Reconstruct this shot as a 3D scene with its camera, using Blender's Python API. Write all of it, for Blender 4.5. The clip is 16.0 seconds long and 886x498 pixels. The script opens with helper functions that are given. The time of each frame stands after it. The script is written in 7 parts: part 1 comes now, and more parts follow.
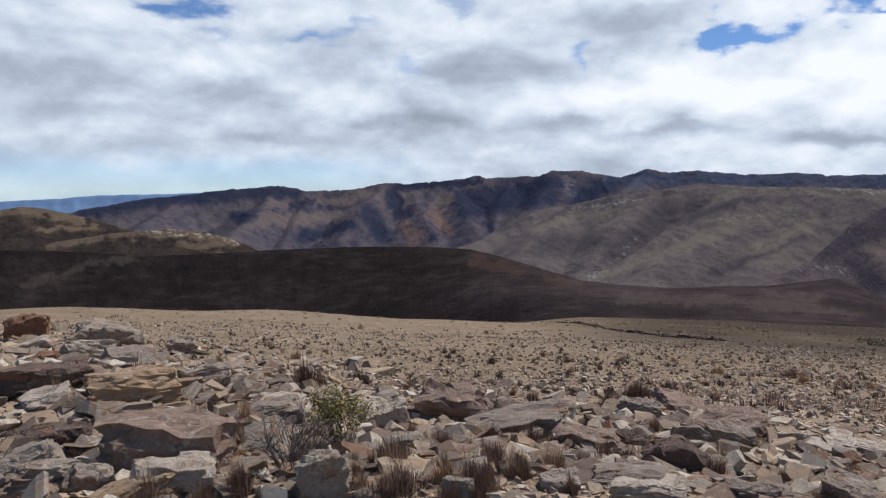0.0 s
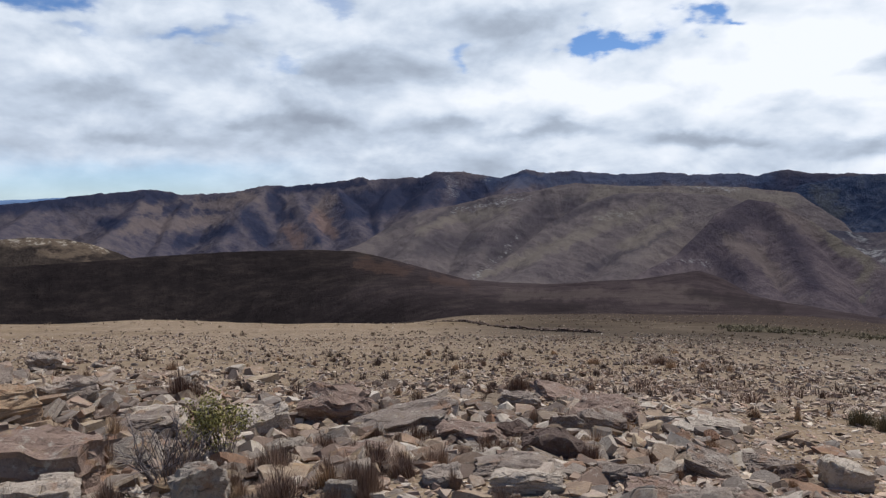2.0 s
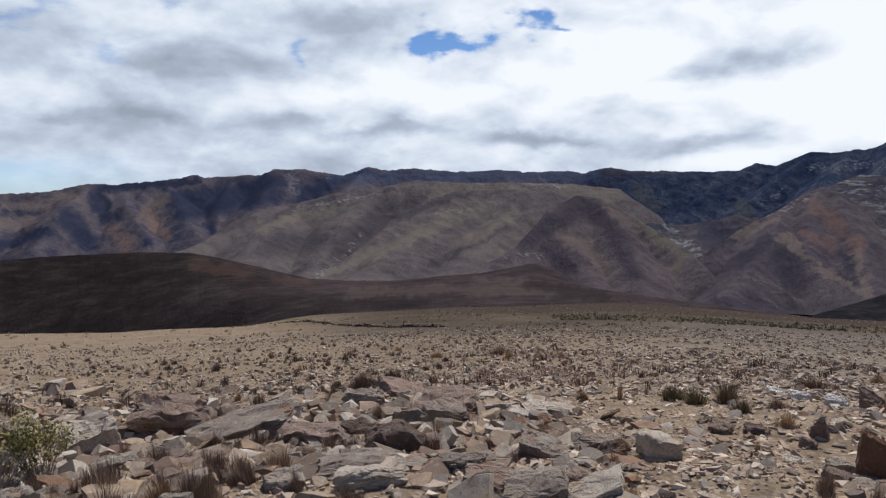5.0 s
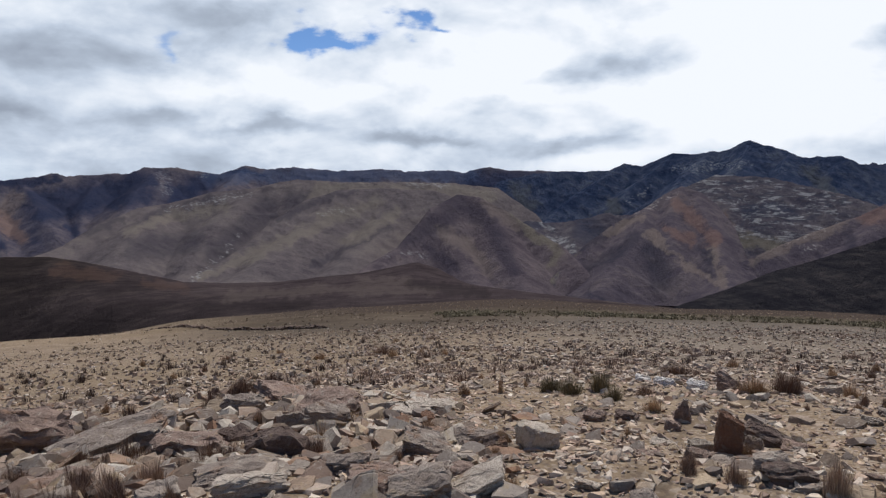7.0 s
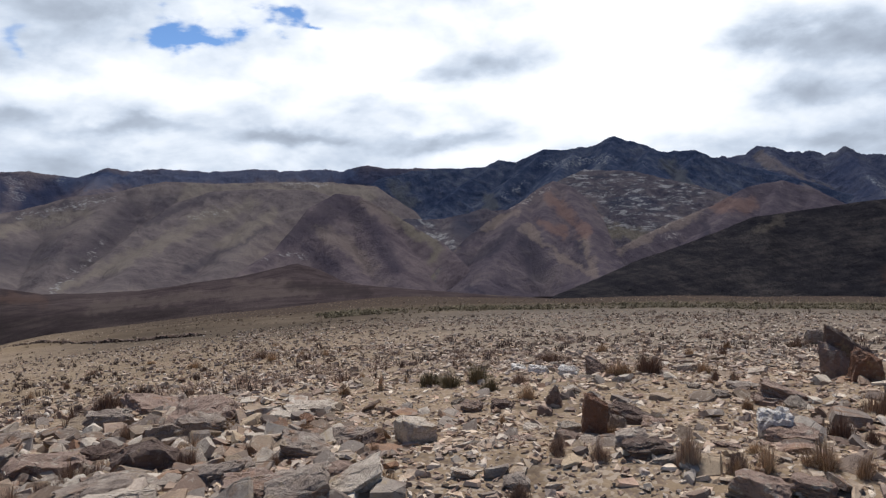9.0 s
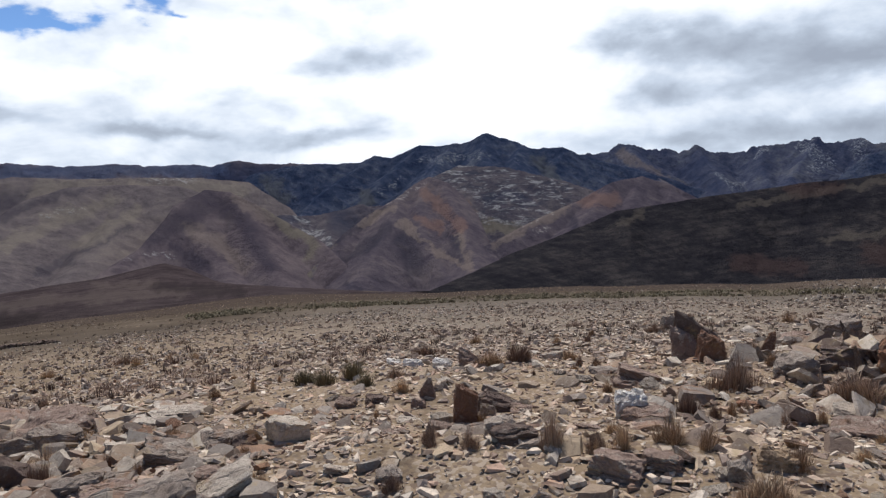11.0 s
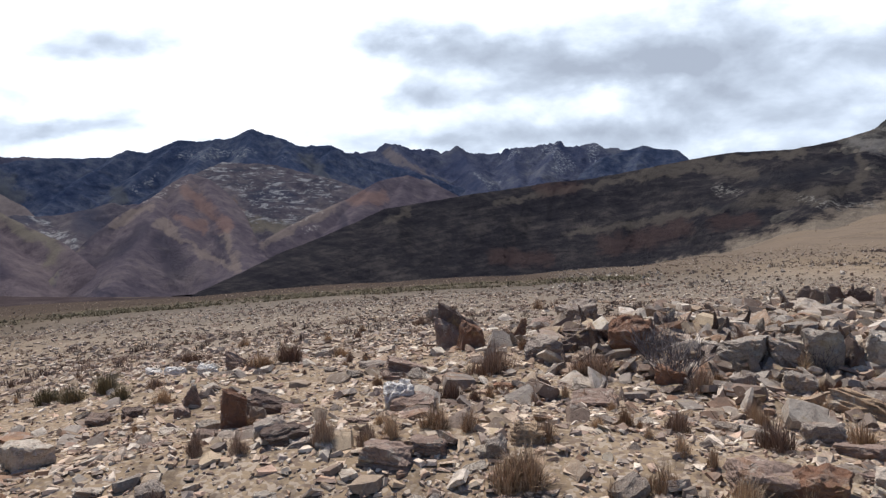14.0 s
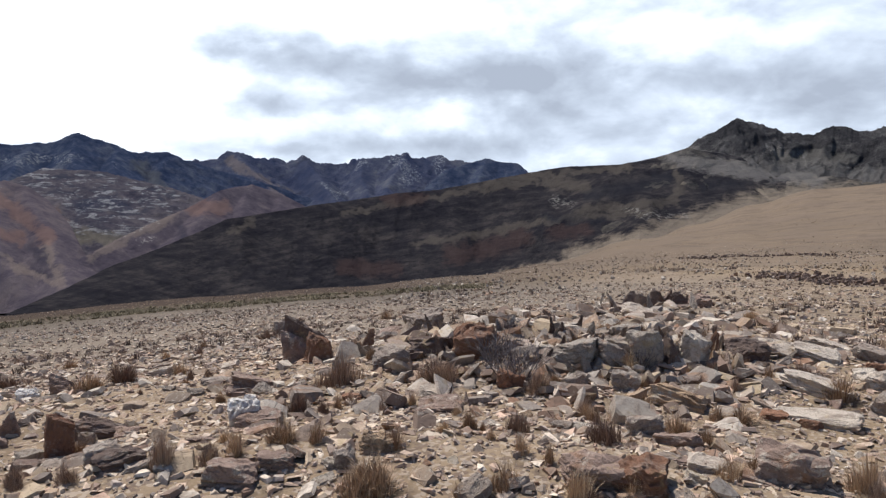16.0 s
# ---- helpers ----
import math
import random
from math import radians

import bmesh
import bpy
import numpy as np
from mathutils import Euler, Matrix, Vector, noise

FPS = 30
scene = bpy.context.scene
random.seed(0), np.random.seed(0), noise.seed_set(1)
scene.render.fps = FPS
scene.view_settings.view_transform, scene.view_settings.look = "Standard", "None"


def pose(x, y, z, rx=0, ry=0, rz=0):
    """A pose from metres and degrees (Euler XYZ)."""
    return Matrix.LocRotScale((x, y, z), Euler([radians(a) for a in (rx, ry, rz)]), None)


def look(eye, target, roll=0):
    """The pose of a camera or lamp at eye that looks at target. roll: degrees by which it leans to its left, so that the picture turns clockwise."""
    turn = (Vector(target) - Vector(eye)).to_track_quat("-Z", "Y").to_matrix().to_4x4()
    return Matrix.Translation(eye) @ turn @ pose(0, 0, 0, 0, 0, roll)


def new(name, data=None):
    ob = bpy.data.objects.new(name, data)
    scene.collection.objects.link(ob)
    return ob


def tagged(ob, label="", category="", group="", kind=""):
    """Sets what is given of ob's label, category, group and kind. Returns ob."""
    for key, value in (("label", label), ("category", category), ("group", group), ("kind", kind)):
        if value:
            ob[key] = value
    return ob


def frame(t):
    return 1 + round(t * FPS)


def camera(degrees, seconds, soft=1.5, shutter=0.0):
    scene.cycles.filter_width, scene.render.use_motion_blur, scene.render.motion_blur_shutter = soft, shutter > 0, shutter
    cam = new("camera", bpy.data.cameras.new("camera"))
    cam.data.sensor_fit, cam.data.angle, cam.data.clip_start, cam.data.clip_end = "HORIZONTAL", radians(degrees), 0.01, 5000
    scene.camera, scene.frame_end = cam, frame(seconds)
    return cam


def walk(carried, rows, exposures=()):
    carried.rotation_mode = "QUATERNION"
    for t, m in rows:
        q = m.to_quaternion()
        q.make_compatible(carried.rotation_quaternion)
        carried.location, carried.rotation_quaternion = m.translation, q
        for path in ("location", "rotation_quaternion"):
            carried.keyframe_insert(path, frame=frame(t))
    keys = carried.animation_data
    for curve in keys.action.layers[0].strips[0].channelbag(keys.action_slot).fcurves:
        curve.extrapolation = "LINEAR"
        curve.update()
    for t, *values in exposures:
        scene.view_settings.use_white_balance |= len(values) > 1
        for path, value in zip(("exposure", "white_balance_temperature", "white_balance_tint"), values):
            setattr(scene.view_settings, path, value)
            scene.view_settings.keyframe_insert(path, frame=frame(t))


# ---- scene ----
# ---- the camera: held in the hand, panning to the right on the spot ----
cam = camera(62.72, 16.0, soft=1.3)
EYE = 1.6
ROWS = [
    (0.0, 0.000, 0.000, -0.000, 0.00, -4.60, -0.00),
    (0.5, 0.012, 0.005, -0.003, -2.37, -4.69, 0.29),
    (1.0, 0.023, -0.017, -0.001, -4.74, -4.19, 0.50),
    (1.5, 0.031, -0.017, -0.002, -7.34, -4.32, 0.37),
    (2.0, 0.037, -0.015, -0.005, -9.11, -4.54, 0.61),
    (2.5, 0.047, -0.021, -0.003, -11.68, -4.87, 0.35),
    (3.0, 0.054, -0.022, -0.003, -14.15, -4.73, 0.56),
    (3.5, 0.058, -0.034, -0.001, -15.83, -4.65, 0.92),
    (6.0, 0.061, -0.054, 0.002, -25.98, -5.06, 0.62),
    (6.5, 0.067, -0.051, -0.000, -28.39, -5.09, 0.69),
    (7.0, 0.070, -0.054, -0.002, -30.70, -5.09, 0.87),
    (7.5, 0.056, -0.067, -0.001, -32.91, -5.07, 0.97),
    (8.0, 0.058, -0.075, -0.000, -35.80, -5.09, 1.54),
    (8.5, 0.074, -0.095, -0.001, -38.19, -5.20, 1.52),
    (9.0, 0.096, -0.111, -0.001, -40.23, -5.47, 1.97),
    (11.5, 0.107, -0.167, -0.001, -52.37, -6.00, 1.11),
    (12.0, 0.109, -0.173, -0.001, -54.82, -5.74, 0.58),
    (12.5, 0.089, -0.185, 0.001, -57.76, -5.70, 1.52),
    (13.0, 0.089, -0.180, 0.002, -60.82, -6.31, 1.47),
    (13.5, 0.093, -0.183, -0.000, -64.47, -6.77, 0.98),
    (14.0, 0.082, -0.196, 0.001, -67.92, -6.74, 1.09),
    (14.5, 0.068, -0.207, 0.003, -70.51, -6.96, 0.88),
    (15.0, 0.059, -0.210, 0.008, -72.76, -6.75, 0.80),
    (15.5, 0.040, -0.214, 0.012, -75.87, -6.17, 0.32),
    (16.0, 0.033, -0.219, 0.011, -79.83, -6.06, 0.25),
]
walk(cam, [(t, pose(x, y, EYE + z, 90 + pitch, roll, yaw)) for t, x, y, z, yaw, pitch, roll in ROWS],
     exposures=[(0.0, -0.23, 6060, 10), (3.5, -0.25, 6060, 10), (6.5, -0.27, 6080, 10), (7.5, -0.24, 6080, 10), (8.5, -0.12, 6110, 10), (9.0, -0.11, 6130, 10), (11.5, -0.07, 6110, 10), (12.5, -0.11, 6090, 10), (13.0, 0.20, 6110, 10), (14.0, 0.21, 6110, 10), (16.0, 0.25, 6120, 10)])

# ---- sun ----
SUN_AZ, SUN_EL = 46.0, 60.0


def bearing(az, r=1.0):
    """Map bearing in degrees, clockwise from +y, to x, y."""
    return r * math.sin(radians(az)), r * math.cos(radians(az))


sun_data = bpy.data.lights.new("sun", "SUN")
sun_data.energy, sun_data.angle, sun_data.color = 5.0, radians(0.55), (1.0, 0.965, 0.91)
sun = new("sun", sun_data)
sx, sy = bearing(SUN_AZ, math.cos(radians(SUN_EL)))
sun.matrix_world = look((300 * sx, 300 * sy, 300 * math.sin(radians(SUN_EL))), (0, 0, 0))


# ---- node helper ----
class Nodes:
    """Short calls to build a node tree."""

    def __init__(self, tree):
        self.tree = tree
        tree.nodes.clear()

    def add(self, kind, **sets):
        n = self.tree.nodes.new(kind)
        for k, v in sets.items():
            setattr(n, k, v)
        return n

    def put(self, socket, value):
        if isinstance(value, bpy.types.NodeSocket):
            self.tree.links.new(value, socket)
        else:
            socket.default_value = value

    def math(self, op, a, b=0.0, c=0.0, clamp=False):
        n = self.add("ShaderNodeMath", operation=op, use_clamp=clamp)
        for s, v in zip(n.inputs, (a, b, c)):
            self.put(s, v)
        return n.outputs[0]

    def vmath(self, op, a, b=(0, 0, 0)):
        n = self.add("ShaderNodeVectorMath", operation=op)
        self.put(n.inputs[0], a)
        self.put(n.inputs[1], b)
        return n.outputs[0]

    def noise(self, vec, scale, detail=4.0, rough=0.55, warp=0.0):
        n = self.add("ShaderNodeTexNoise")
        self.put(n.inputs["Vector"], vec)
        self.put(n.inputs["Scale"], scale)
        n.inputs["Detail"].default_value = detail
        n.inputs["Roughness"].default_value = rough
        n.inputs["Distortion"].default_value = warp
        return n.outputs[0]

    def cells(self, vec, scale, feature="F1", out=0):
        n = self.add("ShaderNodeTexVoronoi", feature=feature)
        self.put(n.inputs["Vector"], vec)
        self.put(n.inputs["Scale"], scale)
        return n.outputs[out]

    def mix(self, fac, a, b, blend="MIX"):
        n = self.add("ShaderNodeMix", data_type="RGBA", blend_type=blend)
        self.put(n.inputs[0], fac)
        for s, v in ((n.inputs[6], a), (n.inputs[7], b)):
            self.put(s, (*v, 1) if isinstance(v, tuple) and len(v) == 3 else v)
        return n.outputs[2]

    def step(self, value, lo, hi):
        n = self.add("ShaderNodeMapRange", interpolation_type="SMOOTHSTEP")
        self.put(n.inputs[0], value)
        n.inputs[1].default_value, n.inputs[2].default_value = lo, hi
        return n.outputs[0]

    def ramp(self, fac, stops):
        n = self.add("ShaderNodeValToRGB")
        self.put(n.inputs[0], fac)
        e = n.color_ramp.elements
        while len(e) < len(stops):
            e.new(0.5)
        for el, (p, c) in zip(e, stops):
            el.position, el.color = p, (*c, 1)
        return n.outputs[0]

    def scaled(self, vec, sx, sy, sz):
        return self.vmath("MULTIPLY", vec, (sx, sy, sz))


# ---- sky: blue with a broken deck of cumulus ----
def make_sky():
    world = bpy.data.worlds.new("sky")
    scene.world = world
    world.use_nodes = True
    n = Nodes(world.node_tree)
    out = n.add("ShaderNodeOutputWorld")
    coord = n.add("ShaderNodeTexCoord").outputs["Generated"]
    sep = n.add("ShaderNodeSeparateXYZ")
    n.put(sep.inputs[0], coord)
    x, y, z = sep.outputs
    deck = n.math("ADD", n.math("MAXIMUM", z, 0.0), 0.075)
    comb = n.add("ShaderNodeCombineXYZ")
    n.put(comb.inputs[0], n.math("DIVIDE", x, deck))
    n.put(comb.inputs[1], n.math("DIVIDE", y, deck))
    n.put(comb.inputs[2], n.math("MULTIPLY", z, 9.0))
    flat = comb.outputs[0]
    # bearing and height in degrees, shaken so that cloud edges billow
    shake = n.add("ShaderNodeTexNoise")
    n.put(shake.inputs["Vector"], n.scaled(coord, 1, 1, 2.2))
    shake.inputs["Scale"].default_value, shake.inputs["Detail"].default_value = 10.0, 7.0
    shake.inputs["Roughness"].default_value = 0.52
    ssep = n.add("ShaderNodeSeparateColor")
    n.put(ssep.inputs[0], shake.outputs[1])
    az = n.math("MULTIPLY", n.math("ARCTAN2", x, y), 180 / math.pi)
    el = n.math("MULTIPLY", n.math("ARCSINE", z), 180 / math.pi)
    azs = n.math("ADD", az, n.math("MULTIPLY_ADD", ssep.outputs[0], 6.0, -3.0))
    els = n.math("ADD", el, n.math("MULTIPLY_ADD", ssep.outputs[1], 3.4, -1.7))

    torn_az = n.math("ADD", az, n.math("MULTIPLY_ADD", ssep.outputs[0], 11.0, -5.5))
    torn_el = n.math("ADD", el, n.math("MULTIPLY_ADD", ssep.outputs[1], 6.4, -3.2))

    def blobs(items, hard=1.0, at_az=azs, at_el=els):
        total = None
        for a, e, ra, re, s in items:
            da = n.math("DIVIDE", n.math("SUBTRACT", at_az, a), ra)
            de = n.math("DIVIDE", n.math("SUBTRACT", at_el, e), re)
            q = n.math("ADD", n.math("MULTIPLY", da, da), n.math("MULTIPLY", de, de))
            g = n.math("MULTIPLY", n.math("EXPONENT", n.math("MULTIPLY", q, -hard)), s)
            total = g if total is None else n.math("ADD", total, g)
        return total

    blue_holes = blobs([(20.3, 11.3, 1.3, 0.8, 1.0), (22.6, 10.7, 1.9, 0.8, 1.1), (27.4, 11.9, 1.4, 0.7, 0.9), (30.2, 11.2, 1.6, 0.35, 0.7), (9.8, 10.1, 1.1, 0.7, 0.5), (-9.7, 11.6, 3.4, 0.6, 0.5),
                        (-19.4, 13.2, 2.2, 0.9, 0.8), (-2.8, 9.8, 2.4, 0.6, 0.42), (-17.5, 10.9, 2.6, 0.5, 0.4), (0.5, 13.8, 2.0, 0.6, 0.45)], 0.9, torn_az, torn_el)
    grey = blobs([(2.7, 9.5, 4.7, 1.47, 0.95), (-25.3, 5.6, 5.2, 0.67, 0.5), (-6.1, 5.7, 2.6, 0.55, 0.6), (0.0, 5.9, 3.4, 0.59, 0.65), (8.8, 5.2, 3.4, 0.55, 0.65), (16.9, 4.4, 5.2, 0.63, 0.9), (29.5, 3.5, 3.9, 0.55, 0.7), (-13.3, 4.1, 3.9, 0.46, 0.5), (14.3, 12.1, 3.0, 1.47, 0.5), (-17.9, 7.7, 3.4, 1.18, 0.3), (-26.6, 8.3, 3.9, 1.05, 0.3), (11.8, 12.2, 5.2, 1.26, 0.5), (33.6, 6.0, 1.7, 1.18, 0.7), (29.6, 3.7, 4.7, 0.59, 0.6), (39.7, 2.9, 5.6, 0.55, 0.7), (44.1, 9.2, 4.1, 1.39, 1.3), (40.6, 7.7, 3.4, 0.67, 0.8), (64.6, 9.3, 4.3, 1.76, 0.9), (66.0, 5.9, 2.6, 1.18, 0.6), (45.3, 3.5, 2.6, 0.67, 0.4), (-45, 7, 12, 2.5, 0.6)])
    grey_b = blobs([(64.4, 9.1, 4.3, 0.92, 0.7), (70.3, 7.8, 5.2, 1.26, 0.75), (78.6, 7.3, 6.0, 1.76, 0.9), (86.8, 6.3, 6.4, 2.02, 0.9), (88.8, 8.7, 6.0, 2.1, 0.5), (70.3, 5.2, 5.2, 0.84, 0.6), (67.7, 1.4, 3.4, 0.5, 0.4), (77.8, 1.9, 6.4, 0.84, 0.5), (105, 6.8, 8.0, 1.9, 0.6), (108.5, 5.0, 5.4, 1.8, 0.4), (118, 7, 9, 2.5, 0.5)])
    glow = blobs([(-15.1, 10.2, 3.6, 1.0, 0.6), (16.0, 7.2, 6.5, 1.5, 0.6), (-19.2, 8.4, 3.0, 1.0, 0.5), (54.0, 7.5, 10.0, 5.5, 1.1), (80.1, 4.5, 2.6, 1.2, 1.0),
                  (96.0, 10.2, 6.5, 2.2, 0.8), (33.0, 9.0, 7.5, 2.6, 0.7), (70.0, 12.5, 14, 2.2, 0.8)])
    # whiteness of the cloud deck
    low = n.scaled(coord, 1, 1, 1.9)
    broad = n.noise(low, 4.2, 6.0, 0.5, 0.2)
    fine = n.noise(low, 13.0, 5.0, 0.5, 0.2)
    heap = n.noise(low, 7.5, 8.0, 0.57, 0.2)
    over = n.noise(n.vmath("ADD", low, (0.0, 0.0, 0.045)), 7.5, 4.0, 0.5, 0.2)
    white = n.math("ADD", n.math("MULTIPLY_ADD", broad, 0.55, 0.46), n.math("MULTIPLY_ADD", fine, 0.42, -0.21))
    white = n.math("ADD", white, n.math("MULTIPLY", n.math("SUBTRACT", heap, over), 1.35))
    white = n.math("ADD", white, n.math("MULTIPLY_ADD", n.step(az, -12.0, 45.0), 0.27, -0.16))
    white = n.math("SUBTRACT", white, n.math("MULTIPLY", n.step(az, 52.0, 80.0), 0.18))
    white = n.math("SUBTRACT", white, n.math("MULTIPLY", n.step(az, 72.0, 90.0), 0.14))
    white = n.math("SUBTRACT", white, n.math("MULTIPLY", n.math("SUBTRACT", 1.0, n.step(el, 2.0, 6.5)), 0.13))
    white = n.math("ADD", white, n.math("MULTIPLY", glow, 0.5))
    white = n.math("SUBTRACT", white, n.math("MULTIPLY", n.math("MULTIPLY", n.math("ADD", grey, grey_b), n.math("MULTIPLY_ADD", fine, 0.7, 0.65)), 0.56))
    cloud = n.ramp(white, [(0.0, (0.40, 0.44, 0.51)), (0.28, (0.53, 0.585, 0.665)), (0.5, (0.69, 0.755, 0.845)), (0.72, (0.90, 0.945, 1.0)), (1.0, (1.14, 1.14, 1.14))])
    # how much cloud covers the blue
    cover = n.step(n.math("SUBTRACT", n.math("ADD", n.math("MULTIPLY", broad, 0.35), 0.7), n.math("MULTIPLY", blue_holes, 0.88)), 0.20, 0.80)
    clear_low = n.math("MULTIPLY", n.math("SUBTRACT", 1.0, n.step(els, 1.2, 3.3)), n.math("SUBTRACT", 1.0, n.step(az, -14.0, 4.0)))
    cover = n.math("SUBTRACT", cover, n.math("MULTIPLY", clear_low, 0.62))
    # towards the zenith the deck breaks up into scattered clouds
    high = n.step(el, 15.5, 27.0)
    gaps = n.step(n.noise(flat, 0.9, 5.0, 0.55), 0.22, 0.38)
    cover = n.math("MULTIPLY", cover, n.math("SUBTRACT", 1.0, n.math("MULTIPLY", high, gaps)), clamp=True)
    # behind the plateau the sky is mostly open
    rear = n.step(n.math("ADD", n.math("MULTIPLY", x, -0.656), n.math("MULTIPLY", y, -0.755)), -0.05, 0.5)
    cover = n.math("MULTIPLY", cover, n.math("SUBTRACT", 1.0, n.math("MULTIPLY", rear, 0.75)))
    sky = n.add("ShaderNodeTexSky", sky_type="NISHITA", sun_disc=False, sun_elevation=radians(SUN_EL), sun_rotation=radians(SUN_AZ), altitude=4200.0, air_density=1.0, dust_density=0.6)
    bg_sky, bg_cloud = n.add("ShaderNodeBackground"), n.add("ShaderNodeBackground")
    n.put(bg_sky.inputs[0], n.mix(1.0, sky.outputs[0], (0.90, 1.03, 1.16), "MULTIPLY"))
    bg_sky.inputs[1].default_value = 0.11
    n.put(bg_cloud.inputs[0], cloud)
    bg_cloud.inputs[1].default_value = 1.0
    m = n.add("ShaderNodeMixShader")
    n.put(m.inputs[0], cover)
    n.put(m.inputs[1], bg_sky.outputs[0])
    n.put(m.inputs[2], bg_cloud.outputs[0])
    n.put(out.inputs[0], m.outputs[0])


make_sky()


# ---- materials ----
def surface(name, build, rough=0.9, bump=None):
    """A rough material; build(n, p) returns colour and height, p is the place in metres."""
    mat = bpy.data.materials.new(name)
    mat.use_nodes = True
    n = Nodes(mat.node_tree)
    out, bsdf = n.add("ShaderNodeOutputMaterial"), n.add("ShaderNodeBsdfPrincipled")
    p = n.add("ShaderNodeTexCoord").outputs["Object"]
    colour, height = build(n, p)
    n.put(bsdf.inputs["Base Color"], colour)
    bsdf.inputs["Roughness"].default_value = rough
    bsdf.inputs["Specular IOR Level"].default_value = 0.0 if rough >= 0.95 else 0.2
    if height is not None and bump:
        b = n.add("ShaderNodeBump")
        b.inputs["Strength"].default_value, b.inputs["Distance"].default_value = bump
        n.put(b.inputs["Height"], height)
        n.put(bsdf.inputs["Normal"], b.outputs[0])
    n.put(out.inputs[0], bsdf.outputs[0])
    return mat


def soil(n, p):
    big = n.noise(p, 0.35, 4, 0.6)
    base = n.ramp(big, [(0.3, (0.200, 0.142, 0.090)), (0.5, (0.252, 0.184, 0.120)), (0.7, (0.305, 0.230, 0.155))])
    grit = n.noise(p, 28.0, 5, 0.7)
    base = n.mix(n.step(grit, 0.52, 0.72), base, (0.17, 0.125, 0.09))
    cell = n.cells(p, 42.0, out=1)
    csep = n.add("ShaderNodeSeparateColor")
    n.put(csep.inputs[0], cell)
    base = n.mix(n.math("MULTIPLY", n.step(csep.outputs[0], 0.66, 0.74), 0.45), base, (0.44, 0.37, 0.30))
    base = n.mix(n.math("MULTIPLY", n.step(csep.outputs[1], 0.72, 0.8), 0.7), base, (0.14, 0.10, 0.08))
    wide = n.noise(n.scaled(p, 0.016, 0.016, 0.05), 1.0, 6, 0.6, 0.3)
    base = n.mix(n.math("MULTIPLY", n.step(wide, 0.46, 0.58), 0.5), base, (0.155, 0.125, 0.095))
    # thin straw and bare patches farther off
    patch = n.noise(n.scaled(p, 0.05, 0.12, 0.1), 1.0, 5, 0.6, 0.6)
    base = n.mix(n.math("MULTIPLY", n.step(patch, 0.46, 0.66), 0.55), base, (0.20, 0.145, 0.085))
    blot = n.noise(p, 1.3, 6, 0.7)
    base = n.mix(n.math("MULTIPLY", n.step(blot, 0.5, 0.62), 0.6), base, (0.12, 0.088, 0.06))
    speck = n.noise(p, 5.0, 4, 0.7)
    base = n.mix(n.math("MULTIPLY", n.step(speck, 0.56, 0.66), 0.55), base, (0.10, 0.075, 0.055))
    # dry brown grass takes over on the low middle of the plateau
    sep = n.add("ShaderNodeSeparateXYZ")
    n.put(sep.inputs[0], p)
    far = n.math("SQRT", n.math("ADD", n.math("MULTIPLY", sep.outputs[0], sep.outputs[0]), n.math("MULTIPLY", sep.outputs[1], sep.outputs[1])))
    lie = n.math("DIVIDE", n.math("ADD", n.math("MULTIPLY", sep.outputs[0], 0.766), n.math("MULTIPLY", sep.outputs[1], 0.643)), n.math("ADD", far, 0.01))
    grass = n.math("MULTIPLY", n.step(n.math("ADD", far, n.math("MULTIPLY_ADD", patch, 40.0, -20.0)), 14.0, 40.0), n.step(lie, 0.70, 0.86))
    tone = n.ramp(n.noise(n.scaled(p, 0.12, 0.12, 0.3), 1.0, 6, 0.65), [(0.35, (0.046, 0.036, 0.028)), (0.5, (0.070, 0.054, 0.041)), (0.65, (0.115, 0.090, 0.068))])
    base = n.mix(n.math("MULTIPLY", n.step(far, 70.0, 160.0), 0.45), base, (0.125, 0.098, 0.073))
    base = n.mix(n.math("MULTIPLY", grass, 0.92), base, tone)
    # grey grit between the stones of the middle distance
    gritty = n.math("MULTIPLY", n.step(n.math("ADD", far, n.math("MULTIPLY_ADD", patch, 8.0, -4.0)), 7.0, 13.0), n.math("SUBTRACT", 1.0, n.step(far, 35.0, 60.0)))
    stony = n.math("DIVIDE", n.math("ADD", n.math("MULTIPLY", sep.outputs[0], 0.94), n.math("MULTIPLY", sep.outputs[1], 0.342)), n.math("ADD", far, 0.01))
    gritty = n.math("MULTIPLY", gritty, n.math("MULTIPLY_ADD", n.step(stony, 0.78, 0.95), 0.55, 0.12))
    base = n.mix(gritty, base, n.mix(n.step(n.noise(p, 6.0, 6, 0.75), 0.42, 0.6), (0.235, 0.20, 0.165), (0.105, 0.085, 0.071)))
    # dark brown turf on the low rim of the plateau
    rim = n.math("MULTIPLY", n.step(n.math("ADD", far, n.math("MULTIPLY_ADD", patch, 30.0, -15.0)), 60.0, 84.0), n.step(lie, 0.80, 0.93))
    base = n.mix(n.math("MULTIPLY", rim, 0.82), base, (0.060, 0.045, 0.037))
    # scrub and bare grey ground in patches up the eastern slope
    east = n.math("DIVIDE", n.math("SUBTRACT", n.math("MULTIPLY", sep.outputs[0], 0.985), n.math("MULTIPLY", sep.outputs[1], 0.174)), n.math("ADD", far, 0.01))
    east_side = n.step(east, 0.88, 0.965)
    east = n.math("MULTIPLY", east_side, n.step(far, 55.0, 150.0))
    level = n.scaled(p, 1.0, 1.0, 3.0)
    scrub = n.noise(level, 0.085, 8, 0.70, 0.3)
